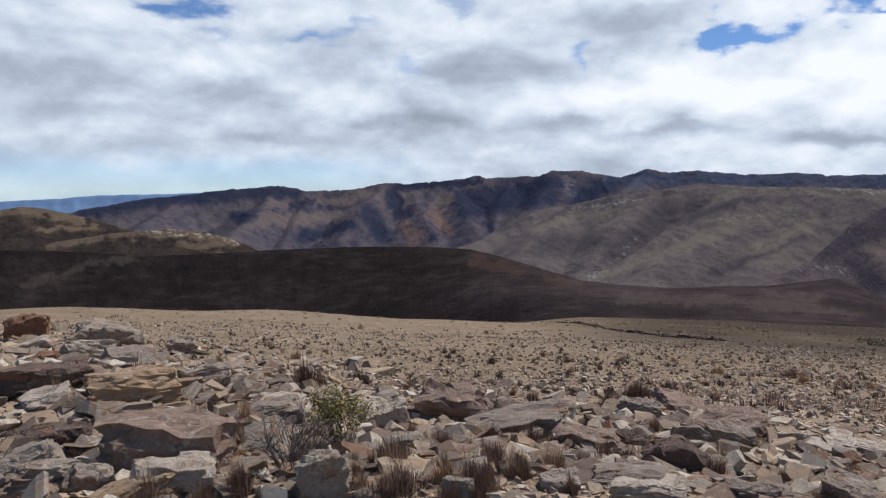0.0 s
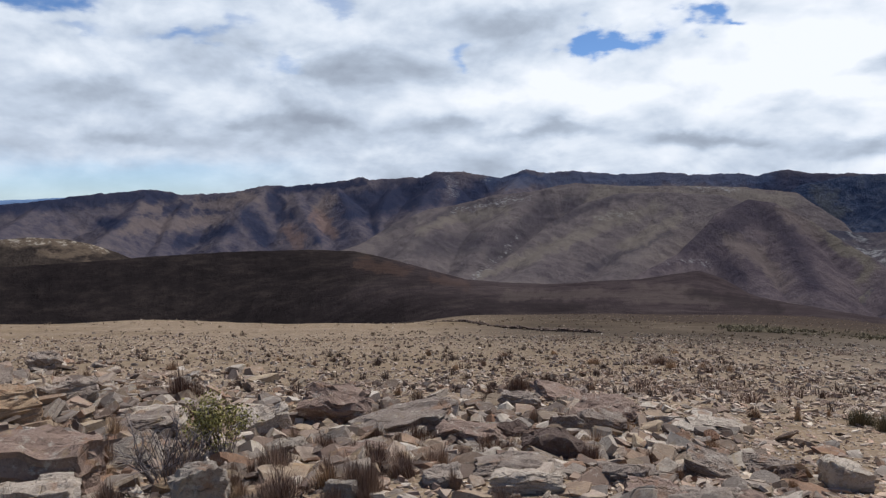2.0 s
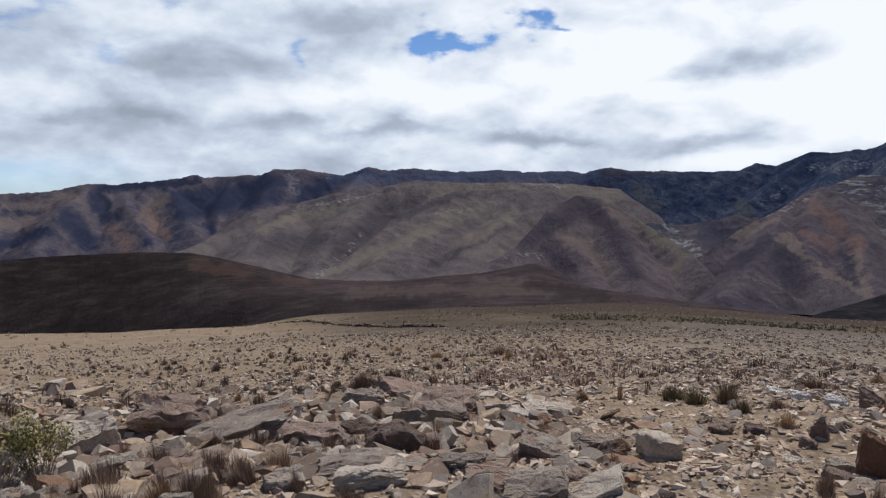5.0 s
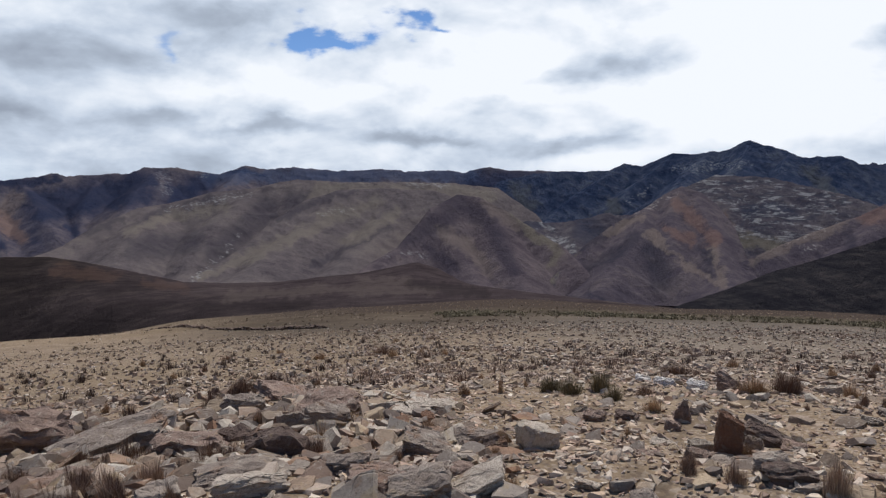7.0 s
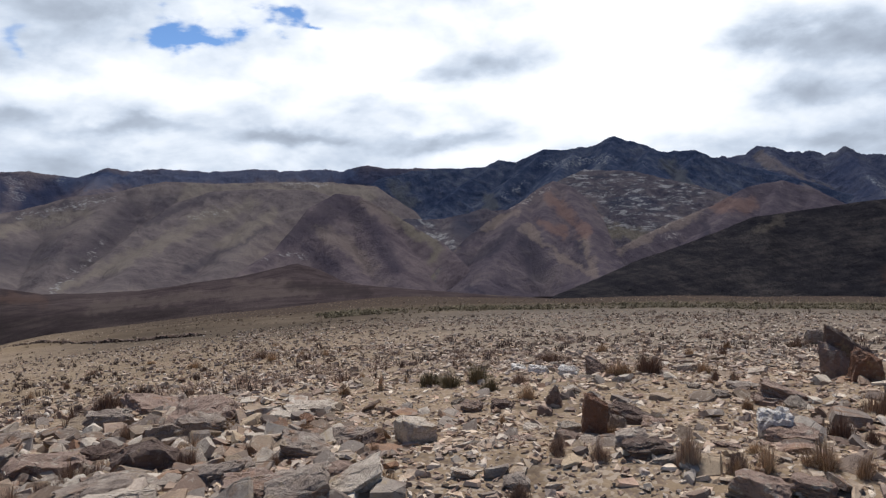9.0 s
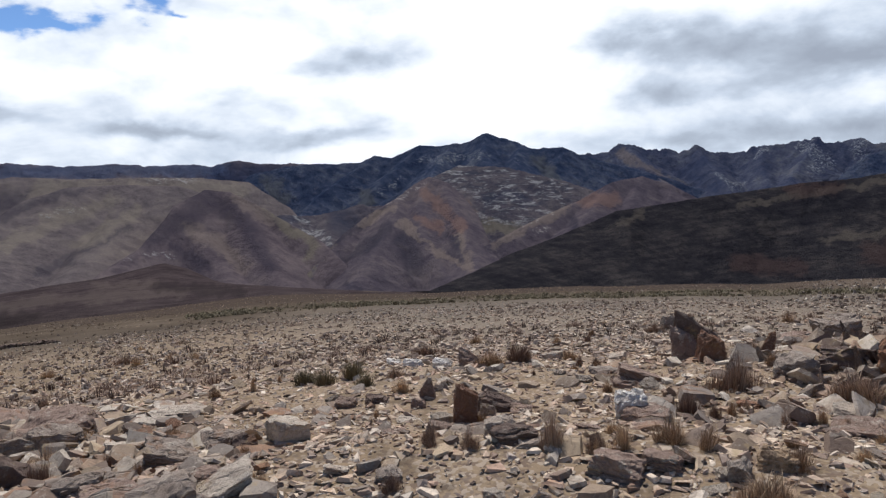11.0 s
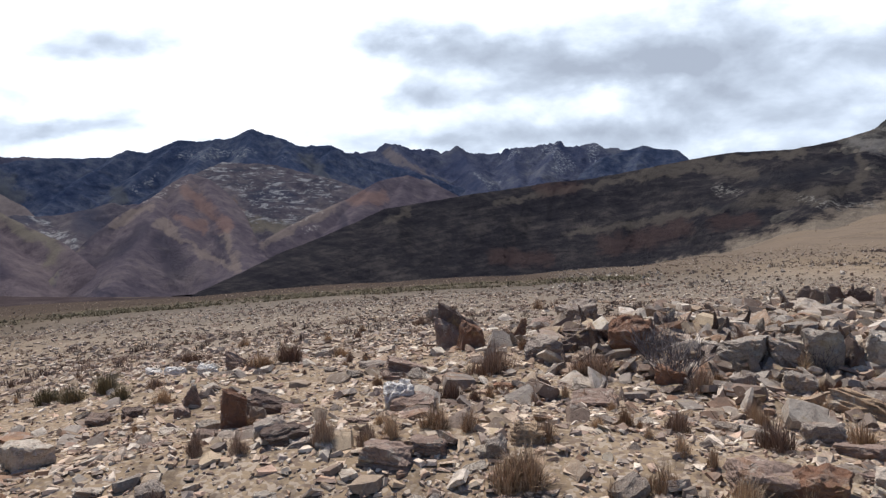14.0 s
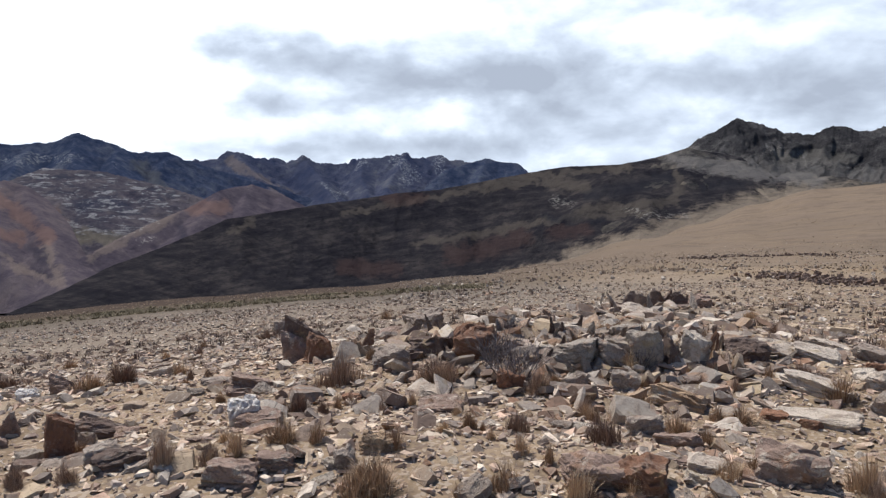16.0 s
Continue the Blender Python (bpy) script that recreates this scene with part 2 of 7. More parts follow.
    grey = n.noise(n.vmath("ADD", level, (300.0, 0.0, 70.0)), 0.05, 8, 0.70, 0.3)
    base = n.mix(n.math("MULTIPLY", east, n.math("MULTIPLY", n.step(grey, 0.46, 0.54), 0.55)), base, (0.150, 0.118, 0.095))
    base = n.mix(n.math("MULTIPLY", east, n.math("MULTIPLY", n.step(scrub, 0.515, 0.60), 0.65)), base, (0.085, 0.069, 0.056))
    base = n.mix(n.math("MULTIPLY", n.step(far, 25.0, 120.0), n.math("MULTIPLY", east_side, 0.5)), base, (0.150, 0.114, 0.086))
    base = n.mix(1.0, base, (0.975, 0.95, 0.915), "MULTIPLY")
    return base, n.math("ADD", n.math("MULTIPLY", grit, 0.6), n.math("MULTIPLY", n.cells(p, 42.0), -0.25))


def heath(dark, mid, light, scale=1.0, accents=(), crisp=0.075, upright=1.0, streaky=0.24, ridge=None, slides=(), foot=None):
    """Slopes of scrub, scree and rock: broad patches, streaks, fine speckle; upright above 1 flattens the patches into level bands.
    ridge: colour of the bare stony backs of spurs; the streaks then run down the fall line of each flank."""
    def build(n, p):
        a = n.noise(n.scaled(p, 1, 1, upright), 0.010 * scale, 7, 0.58, 0.25)
        b = n.noise(p, 0.045 * scale, 7, 0.62, 0.15)
        if ridge:
            fall = n.add("ShaderNodeAttribute", attribute_name="fall_line").outputs["Vector"]
            sep = n.add("ShaderNodeSeparateXYZ")
            n.put(sep.inputs[0], fall)
            chute = n.scaled(fall, 1.0, 0.16, 1.0)
            streak = n.noise(chute, 0.028, 6, 0.62, 0.6)
        else:
            streak = n.noise(n.scaled(p, 1, 1, 3.0), 0.03 * scale, 6, 0.6, 0.3)
        c = n.math("ADD", n.math("MULTIPLY", a, 0.76 - streaky), n.math("ADD", n.math("MULTIPLY", b, 0.24), n.math("MULTIPLY", streak, streaky)))
        col = n.ramp(c, [(0.5 - crisp, dark), (0.5, mid), (0.5 + crisp, light)])
        for i, (tone, lo, hi, s) in enumerate(accents):
            d = n.noise(n.vmath("ADD", n.scaled(p, 1, 1, 1.3 * upright), (713.0 * (i + 1), 91.0, 377.0 * i)), s * scale, 8, 0.62, 0.35)
            if ridge:
                along = n.noise(n.vmath("ADD", n.scaled(fall, 1.0, 0.2, 1.0), (331.0 * (i + 1), 57.0, 0.0)), 0.016, 6, 0.6, 0.5)
                d = n.math("ADD", n.math("MULTIPLY", d, 0.76), n.math("MULTIPLY", along, 0.24))
            col = n.mix(n.math("MULTIPLY", n.step(d, lo, hi), 0.9), col, tone)
        if ridge:
            bare = n.math("ADD", sep.outputs[1], n.math("MULTIPLY_ADD", b, 160.0, -80.0))
            bare = n.math("MULTIPLY", n.math("SUBTRACT", 1.0, n.step(bare, 4.0, 34.0)), n.step(a, 0.44, 0.60))
            col = n.mix(n.math("MULTIPLY", bare, 0.55), col, ridge)
        if foot:
            rise = n.add("ShaderNodeAttribute", attribute_name="rise").outputs["Fac"]
            thin = n.math("ADD", rise, n.math("ADD", n.math("MULTIPLY_ADD", a, 1.5, -0.75), n.math("MULTIPLY_ADD", streak, 0.7, -0.35)))
            col = n.mix(n.math("MULTIPLY", n.math("SUBTRACT", 1.0, n.step(thin, 0.0, foot[1])), 0.85), col, foot[0])
        # scree slides and bare patches, each at its place
        for tone, centre, size in slides:
            off = n.add("ShaderNodeVectorMath", operation="LENGTH")
            n.put(off.inputs[0], n.scaled(n.vmath("SUBTRACT", p, centre), 1 / size, 1 / size, 1.6 / size))
            edge = n.math("ADD", n.math("SUBTRACT", n.math("MULTIPLY", streak, 2.6), off.outputs["Value"]), n.math("MULTIPLY", b, 0.9))
            col = n.mix(n.math("MULTIPLY", n.step(edge, 0.75, 1.35), 0.85), col, tone)
        fine = n.noise(p, 0.3 * scale, 6, 0.75)
        col = n.mix(n.math("MULTIPLY", n.step(fine, 0.5, 0.66), 0.3), col, dark)
        col = n.mix(n.math("MULTIPLY", n.step(fine, 0.48, 0.36), 0.2), col, light)
        return col, n.math("ADD", n.math("MULTIPLY", a, 2.0), n.math("ADD", b, n.math("MULTIPLY", fine, 0.25)))
    return build


def zoned(west, east, way, x0, x1):
    """One cover giving way to another between two distances along a way."""
    def build(n, p):
        (a, h), (b, _) = west(n, p), east(n, p)
        along = n.add("ShaderNodeVectorMath", operation="DOT_PRODUCT")
        n.put(along.inputs[0], p)
        n.put(along.inputs[1], way)
        along = n.math("ADD", along.outputs["Value"], n.math("MULTIPLY_ADD", n.noise(p, 0.012, 5, 0.6), 160.0, -80.0))
        return n.mix(n.step(along, x0, x1), a, b), h
    return build


def flank(dark, mid, light, marks=(), scale=1.0, broad=0.30, streaky=0.16, crisp=0.09, strips=None, depth=0.56):
    """Mountain slopes of scrub, scree and rock. marks: (attribute, colour) of outcrops, slides and thickets, and of
    painted shade and haze, at their places;
    the streaks follow the attribute grain, down the fall line or along the benches of the slope."""
    def build(n, p):
        grain = n.add("ShaderNodeAttribute", attribute_name="grain").outputs["Vector"]
        a = n.noise(p, 0.0045 * scale, 6, 0.6, 0.2)
        b = n.noise(p, 0.022 * scale, 8, 0.68, 0.1)
        streak = n.noise(grain, 1.0, 7, 0.66, 0.35)
        fine = n.noise(p, 0.11 * scale, 6, 0.72)
        speck = n.noise(p, 0.07 * scale, 5, 0.7, 0.2)
        c = n.math("ADD", n.math("MULTIPLY", a, broad), n.math("MULTIPLY", b, 0.72 - broad - streaky + 0.10))
        c = n.math("ADD", n.math("ADD", c, n.math("MULTIPLY", streak, streaky)), n.math("MULTIPLY", fine, 0.18))
        col = n.ramp(c, [(0.5 - crisp, dark), (0.5, mid), (0.5 + crisp, light)])
        ragged = n.math("ADD", n.math("MULTIPLY_ADD", b, 1.5, -0.75), n.math("ADD", n.math("MULTIPLY_ADD", fine, 0.9, -0.45), n.math("MULTIPLY_ADD", streak, 1.1, -0.55)))
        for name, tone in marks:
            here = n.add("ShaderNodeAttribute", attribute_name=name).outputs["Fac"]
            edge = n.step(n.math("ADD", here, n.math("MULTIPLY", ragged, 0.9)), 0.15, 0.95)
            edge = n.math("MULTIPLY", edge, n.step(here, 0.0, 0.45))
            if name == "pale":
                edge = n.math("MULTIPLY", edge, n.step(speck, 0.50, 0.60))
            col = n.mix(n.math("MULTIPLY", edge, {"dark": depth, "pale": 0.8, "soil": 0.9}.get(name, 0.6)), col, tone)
        if strips:
            # ledges of bare rock lying level across the slope
            here = n.add("ShaderNodeAttribute", attribute_name="ledges").outputs["Fac"]
            led = n.noise(n.scaled(p, 0.016, 0.016, 0.075), 1.0, 8, 0.7, 0.5)
            gap = n.noise(n.vmath("ADD", n.scaled(p, 0.014, 0.014, 0.045), (71.0, 9.0, 4.0)), 1.0, 8, 0.7, 0.5)
            on = n.math("MULTIPLY", n.step(n.math("ADD", here, n.math("MULTIPLY", ragged, 1.3)), 0.15, 0.9), n.step(here, 0.0, 0.3))
            col = n.mix(n.math("MULTIPLY", n.math("MULTIPLY", on, n.step(gap, 0.50, 0.60)), 0.7), col, strips[1])
            col = n.mix(n.math("MULTIPLY", n.math("MULTIPLY", on, n.step(led, 0.52, 0.60)), 0.85), col, strips[0])
        col = n.mix(n.math("MULTIPLY", n.step(fine, 0.52, 0.68), 0.4), col, dark)
        return col, n.math("ADD", n.math("MULTIPLY", b, 1.6), n.math("ADD", n.math("MULTIPLY", streak, 0.4), n.math("MULTIPLY", fine, 0.6)))
    return build


MAT_SOIL = surface("sandy_soil", soil, 0.95, (0.5, 0.015))
# heath darkened in its base colour to stand for cloud shadow
MAT_DARK_HILL = surface("cloud_shade_toned_heath", zoned(flank((0.013, 0.0105, 0.0105), (0.021, 0.0165, 0.0155), (0.038, 0.029, 0.025), [("rust", (0.062, 0.038, 0.028)), ("tan", (0.060, 0.049, 0.040))], 5.0, 0.3, 0.2), flank((0.031, 0.023, 0.023), (0.048, 0.036, 0.036), (0.076, 0.058, 0.053), [("rust", (0.075, 0.049, 0.041)), ("tan", (0.088, 0.068, 0.059)), ("dark", (0.024, 0.019, 0.019))], 5.0, 0.3, 0.2), (1.0, 0.0, 0.0), -20.0, 90.0), 1.0, (0.5, 3.0))
MAT_SADDLE = surface("brown_grass_rise", heath((0.034, 0.026, 0.022), (0.056, 0.042, 0.034), (0.095, 0.073, 0.055), 5.0, [((0.13, 0.10, 0.072), 0.58, 0.68, 0.008)], 0.10), 1.0, (0.4, 1.5))
# dry grass; tan marks paint the sunlit crowns, dark tones the shaded slopes
MAT_LEFT_HILL = surface("dry_grass_sun_toned", flank((0.024, 0.019, 0.017), (0.040, 0.031, 0.026), (0.072, 0.055, 0.042), [("tan", (0.185, 0.135, 0.092)), ("pale", (0.42, 0.36, 0.28))], 3.0), 1.0, (0.6, 5.0))
# scrub tones lowered so the colour carries a cloud's shadow
MAT_RIGHT_HILL = surface("cloud_shade_toned_scrub", flank((0.0135, 0.0130, 0.0165), (0.027, 0.0245, 0.0265), (0.060, 0.051, 0.047), [("tan", (0.090, 0.075, 0.060)), ("rust", (0.056, 0.036, 0.032)), ("pale", (0.22, 0.20, 0.175)), ("scree_haze", (0.175, 0.158, 0.142)), ("dark", (0.018, 0.019, 0.024)), ("soil", (0.205, 0.163, 0.122))], 4.0, 0.26, 0.30), 1.0, (0.8, 4.0))
MAT_SHOULDER = surface("mottled_scrub", flank((0.024, 0.023, 0.025), (0.056, 0.050, 0.045), (0.115, 0.098, 0.079), [("tan", (0.175, 0.143, 0.108)), ("rust", (0.062, 0.042, 0.034)), ("pale", (0.25, 0.235, 0.215)), ("scree_haze", (0.175, 0.158, 0.142)), ("dark", (0.022, 0.023, 0.026)), ("soil", (0.205, 0.163, 0.122))], 5.0, 0.26, 0.30), 1.0, (0.8, 3.5))
MAT_CRAG = surface("grey_crag_rock", flank((0.026, 0.025, 0.027), (0.060, 0.056, 0.056), (0.120, 0.112, 0.106), [("tan", (0.17, 0.155, 0.135)), ("pale", (0.25, 0.235, 0.215)), ("dark", (0.024, 0.024, 0.027)), ("scree_haze", (0.175, 0.160, 0.145))], 6.0), 0.95, (1.0, 5.0))
# blue haze tints the tones; the dark mark holds flank and cloud shade
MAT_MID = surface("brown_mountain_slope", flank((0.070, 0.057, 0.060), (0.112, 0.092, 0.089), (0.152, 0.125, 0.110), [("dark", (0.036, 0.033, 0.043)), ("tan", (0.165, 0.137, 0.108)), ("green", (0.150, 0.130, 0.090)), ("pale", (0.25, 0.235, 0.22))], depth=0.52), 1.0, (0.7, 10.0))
# the dark mark is gully shade put into colour; blue haze tints the rest
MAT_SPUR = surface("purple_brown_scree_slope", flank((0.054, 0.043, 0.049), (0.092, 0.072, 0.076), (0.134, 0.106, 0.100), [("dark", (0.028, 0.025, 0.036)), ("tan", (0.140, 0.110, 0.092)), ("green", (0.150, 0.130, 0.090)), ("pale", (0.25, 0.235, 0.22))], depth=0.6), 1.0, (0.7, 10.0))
# a tinge of blue haze is mixed into the scree colours
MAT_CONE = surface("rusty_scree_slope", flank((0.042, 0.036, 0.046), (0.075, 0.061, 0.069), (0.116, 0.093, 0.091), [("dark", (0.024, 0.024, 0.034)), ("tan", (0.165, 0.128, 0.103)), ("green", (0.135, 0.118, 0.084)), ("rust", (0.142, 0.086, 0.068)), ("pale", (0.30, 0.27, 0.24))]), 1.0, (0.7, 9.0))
# peak rock toned navy: cloud shadow and blue air put into the colour
MAT_PEAK = surface("peak_rock_shade_and_haze", flank((0.018, 0.026, 0.053), (0.037, 0.047, 0.078), (0.082, 0.088, 0.110), [("green", (0.078, 0.077, 0.074)), ("pale", (0.20, 0.20, 0.205))]), 0.95, (0.9, 12.0))
# grey rock tinted blue for the haze of the distance
MAT_JAGGED = surface("summit_rock_haze_tinted", flank((0.025, 0.031, 0.059), (0.051, 0.056, 0.083), (0.094, 0.094, 0.109), [("dark", (0.020, 0.027, 0.056)), ("tan", (0.125, 0.100, 0.089)), ("pale", (0.24, 0.245, 0.255))]), 0.95, (0.8, 12.0))
MAT_SLABS = surface("pale_slabs_and_scree", flank((0.038, 0.035, 0.046), (0.074, 0.064, 0.071), (0.115, 0.097, 0.094), [("dark", (0.020, 0.026, 0.045)), ("green", (0.135, 0.117, 0.083)), ("rust", (0.145, 0.092, 0.068))], 1.2, 0.25, 0.16, 0.09, ((0.235, 0.227, 0.22), (0.034, 0.037, 0.050))), 1.0, (0.8, 9.0))
# shaded flanks, sunlit tan patches and skyline haze are put into these colours
MAT_FAR = surface("far_mountain_slope", flank((0.040, 0.040, 0.060), (0.084, 0.072, 0.084), (0.130, 0.106, 0.103), [("tan", (0.165, 0.126, 0.106)), ("rust", (0.185, 0.118, 0.090)), ("dark", (0.017, 0.024, 0.050)), ("scree_haze", (0.052, 0.070, 0.118)), ("pale", (0.17, 0.165, 0.17))], 0.8, depth=0.80), 1.0, (0.7, 14.0))
# the blue is aerial haze given as base colour
MAT_BLUE = surface("distant_range_haze_blue", heath((0.10, 0.155, 0.26), (0.115, 0.175, 0.285), (0.13, 0.195, 0.31), 0.4), 1.0, (0.3, 14.0))


# ---- numeric noise ----
class Perlin:
    def __init__(self, seed):
        rs = np.random.RandomState(seed)
        self.p = np.concatenate([rs.permutation(256)] * 3)
        a = rs.rand(256) * 2 * np.pi
        self.g = np.stack([np.cos(a), np.sin(a)], 1)

    def __call__(self, x, y):
        xi, yi = np.floor(x).astype(int), np.floor(y).astype(int)
        xf, yf = x - xi, y - yi
        u, v = xf * xf * xf * (xf * (xf * 6 - 15) + 10), yf * yf * yf * (yf * (yf * 6 - 15) + 10)

        def corner(i, j):
            g = self.g[self.p[(self.p[(xi + i) & 255] + yi + j) & 255]]
            return g[..., 0] * (xf - i) + g[..., 1] * (yf - j)

        a, b = corner(0, 0) * (1 - u) + corner(1, 0) * u, corner(0, 1) * (1 - u) + corner(1, 1) * u
        return (a * (1 - v) + b * v) * 1.5

    def fbm(self, x, y, octaves=4, gain=0.5):
        s, a, t = 0.0, 1.0, 0.0
        for i in range(octaves):
            s, t = s + a * self(x * 2 ** i + 17.3 * i, y * 2 ** i - 9.1 * i), t + a
            a *= gain
        return s / t

    def ridged(self, x, y, octaves=4):
        s, a, t = 0.0, 1.0, 0.0
        for i in range(octaves):
            s, t = s + a * (1 - 2 * np.abs(self(x * 2 ** i + 31.7 * i, y * 2 ** i + 5.3 * i))), t + a
            a *= 0.5
        return s / t


def mesh_object(name, verts, faces, mat, smooth=True):
    me = bpy.data.meshes.new(name)
    verts, faces = np.asarray(verts, float), np.asarray(faces, int)
    k = faces.shape[1]
    me.vertices.add(len(verts))
    me.vertices.foreach_set("co", verts.ravel())
    me.loops.add(faces.size)
    me.loops.foreach_set("vertex_index", faces.ravel())
    me.polygons.add(len(faces))
    me.polygons.foreach_set("loop_start", np.arange(0, faces.size, k))
    me.polygons.foreach_set("loop_total", np.full(len(faces), k))
    me.update(calc_edges=True)
    me.polygons.foreach_set("use_smooth", np.full(len(faces), smooth))
    me.materials.append(mat)
    return new(name, me)


def sheet(name, X, Y, Z, mat, closed=False):
    """A grid of quads, rows along axis 0; closed joins the last column to the first."""
    a, b = X.shape
    i, j = np.meshgrid(np.arange(a - 1), np.arange(b if closed else b - 1), indexing="ij")
    k = (j + 1) % b
    quads = np.stack([i * b + j, (i + 1) * b + j, (i + 1) * b + k, i * b + k], -1).reshape(-1, 4)
    return mesh_object(name, np.stack([X, Y, Z], -1).reshape(-1, 3), quads, mat)


def curve(pairs, at):
    pairs = sorted(pairs)
    return np.interp(at, [p[0] for p in pairs], [p[1] for p in pairs])


# ---- ground: one sheet from the feet to the horizon ----
# fall of the land below the eye, as a share of the distance, along bearings
REACH = (0.3, 2.5, 4, 8, 16, 30, 60, 150, 300, 550, 1200, 4900)
FALL_WEST = {
    -110: (5.33, 0.64, 0.40, 0.21, 0.13, 0.10, 0.09, 0.10, 0.14, 0.20, 0.20, 0.08),
    -60: (5.33, 0.64, 0.40, 0.225, 0.165, 0.14, 0.125, 0.15, 0.20, 0.25, 0.20, 0.08),
    -31: (5.33, 0.64, 0.40, 0.235, 0.185, 0.16, 0.1405, 0.17, 0.21, 0.25, 0.20, 0.08),
    -16: (5.33, 0.64, 0.40, 0.262, 0.212, 0.182, 0.1587, 0.185, 0.22, 0.25, 0.20, 0.08),
    -1: (5.33, 0.64, 0.405, 0.285, 0.232, 0.203, 0.1785, 0.195, 0.22, 0.25, 0.20, 0.08),
    5: (5.33, 0.64, 0.405, 0.285, 0.234, 0.205, 0.1825, 0.183, 0.22, 0.25, 0.20, 0.08),
}
FALL_MIDDLE = {
    12: (5.33, 0.64, 0.405, 0.285, 0.235, 0.205, 0.181, 0.172, 0.22, 0.25, 0.20, 0.08),
    24: (5.33, 0.64, 0.40, 0.285, 0.235, 0.203, 0.178, 0.167, 0.21, 0.25, 0.20, 0.08),
    36: (5.33, 0.64, 0.395, 0.285, 0.232, 0.200, 0.175, 0.160, 0.20, 0.25, 0.20, 0.08),
    48: (5.33, 0.64, 0.385, 0.272, 0.225, 0.197, 0.176, 0.168, 0.20, 0.25, 0.20, 0.08),
    62: (5.33, 0.64, 0.375, 0.262, 0.22, 0.192, 0.172, 0.163, 0.19, 0.24, 0.20, 0.08),
    72: (5.33, 0.64, 0.375, 0.252, 0.21, 0.185, 0.166, 0.157, 0.18, 0.22, 0.18, 0.08),
}
FALL_EAST = {
    82: (5.33, 0.64, 0.375, 0.245, 0.20, 0.175, 0.156, 0.1435, 0.16, 0.19, 0.16, 0.08),
    88: (5.33, 0.64, 0.375, 0.238, 0.19, 0.168, 0.147, 0.128, 0.125, 0.15, 0.14, 0.08),
    95: (5.33, 0.64, 0.375, 0.23, 0.182, 0.16, 0.136, 0.115, 0.090, 0.098, 0.10, 0.08),
    99: (5.33, 0.64, 0.376, 0.228, 0.177, 0.153, 0.130, 0.110, 0.080, 0.067, 0.08, 0.08),
    103: (5.33, 0.64, 0.378, 0.225, 0.172, 0.147, 0.124, 0.105, 0.072, 0.042, 0.07, 0.08),
    107: (5.33, 0.64, 0.379, 0.222, 0.168, 0.142, 0.120, 0.100, 0.062, 0.022, 0.06, 0.08),
    112: (5.33, 0.64, 0.38, 0.22, 0.165, 0.137, 0.116, 0.095, 0.052, 0.014, 0.05, 0.08),
    150: (5.33, 0.64, 0.40, 0.22, 0.145, 0.11, 0.09, 0.07, 0.04, 0.03, 0.05, 0.08),
    200: (5.33, 0.64, 0.40, 0.21, 0.13, 0.10, 0.09, 0.08, 0.08, 0.10, 0.12, 0.08),
}
FALL = {**FALL_WEST, **FALL_MIDDLE, **FALL_EAST}
N1, N2, N3 = Perlin(3), Perlin(8), Perlin(21)
_keys = sorted(FALL)
_az = np.array(_keys + [_keys[0] + 360], float)
_fall = np.array([FALL[k] for k in _keys] + [FALL[_keys[0]]])


def ground_height(x, y):
    x, y = np.asarray(x, float), np.asarray(y, float)
    r = np.maximum(np.hypot(x, y), 0.3)
    a = (np.degrees(np.arctan2(x, y)) - _az[0]) % 360 + _az[0]
    lr = np.log(np.maximum(r, 2.5))
    knots = np.log(np.array(REACH))
    i = np.clip(np.searchsorted(_az, a, side="right") - 1, 0, len(_az) - 2)
    w = (a - _az[i]) / (_az[i + 1] - _az[i])
    j = np.clip(np.searchsorted(knots, lr, side="right") - 1, 0, len(knots) - 2)
    v = np.clip((lr - knots[j]) / (knots[j + 1] - knots[j]), 0, 1)
    v, w = v * v * (3 - 2 * v) * 0.35 + v * 0.65, w * w * (3 - 2 * w)
    f = (_fall[i, j] * (1 - w) + _fall[i + 1, j] * w) * (1 - v) + (_fall[i, j + 1] * (1 - w) + _fall[i + 1, j + 1] * w) * v
    z = EYE - np.maximum(r, 2.5) * f
    z = z + 0.05 * N1.fbm(x * 0.45, y * 0.45, 3) * np.clip(r / 3, 0, 1) + 0.0013 * r * N2.fbm(x * 0.06, y * 0.06, 3) * np.clip(r / 8, 0, 1)
    # low mounds under the two outcrops
    for az, d, wide, tall in ((-24.0, 6.3, 1.7, 0.26), (83.0, 6.9, 1.5, 0.22), (93.0, 8.2, 1.6, 0.12)):
        cx, cy = bearing(az, d)
        z = z + tall * np.exp(-((x - cx) ** 2 + (y - cy) ** 2) / wide ** 2)
    return z


def make_ground():
    az = np.concatenate([np.arange(-48, 126, 0.5), np.arange(126, 312, 3.0)])
    r = np.concatenate([np.geomspace(0.01, 2.2, 14)[:-1], np.geomspace(2.2, 70, 160)[:-1], np.geomspace(70, 4900, 70)])
    R, A = np.meshgrid(r, np.radians(az), indexing="ij")
    X, Y = R * np.sin(A), R * np.cos(A)
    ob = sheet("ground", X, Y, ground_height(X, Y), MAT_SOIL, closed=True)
    return tagged(ob, "pale tan sandy soil of a high stony plateau falling away to the valley", "ground", kind="structure")


make_ground()


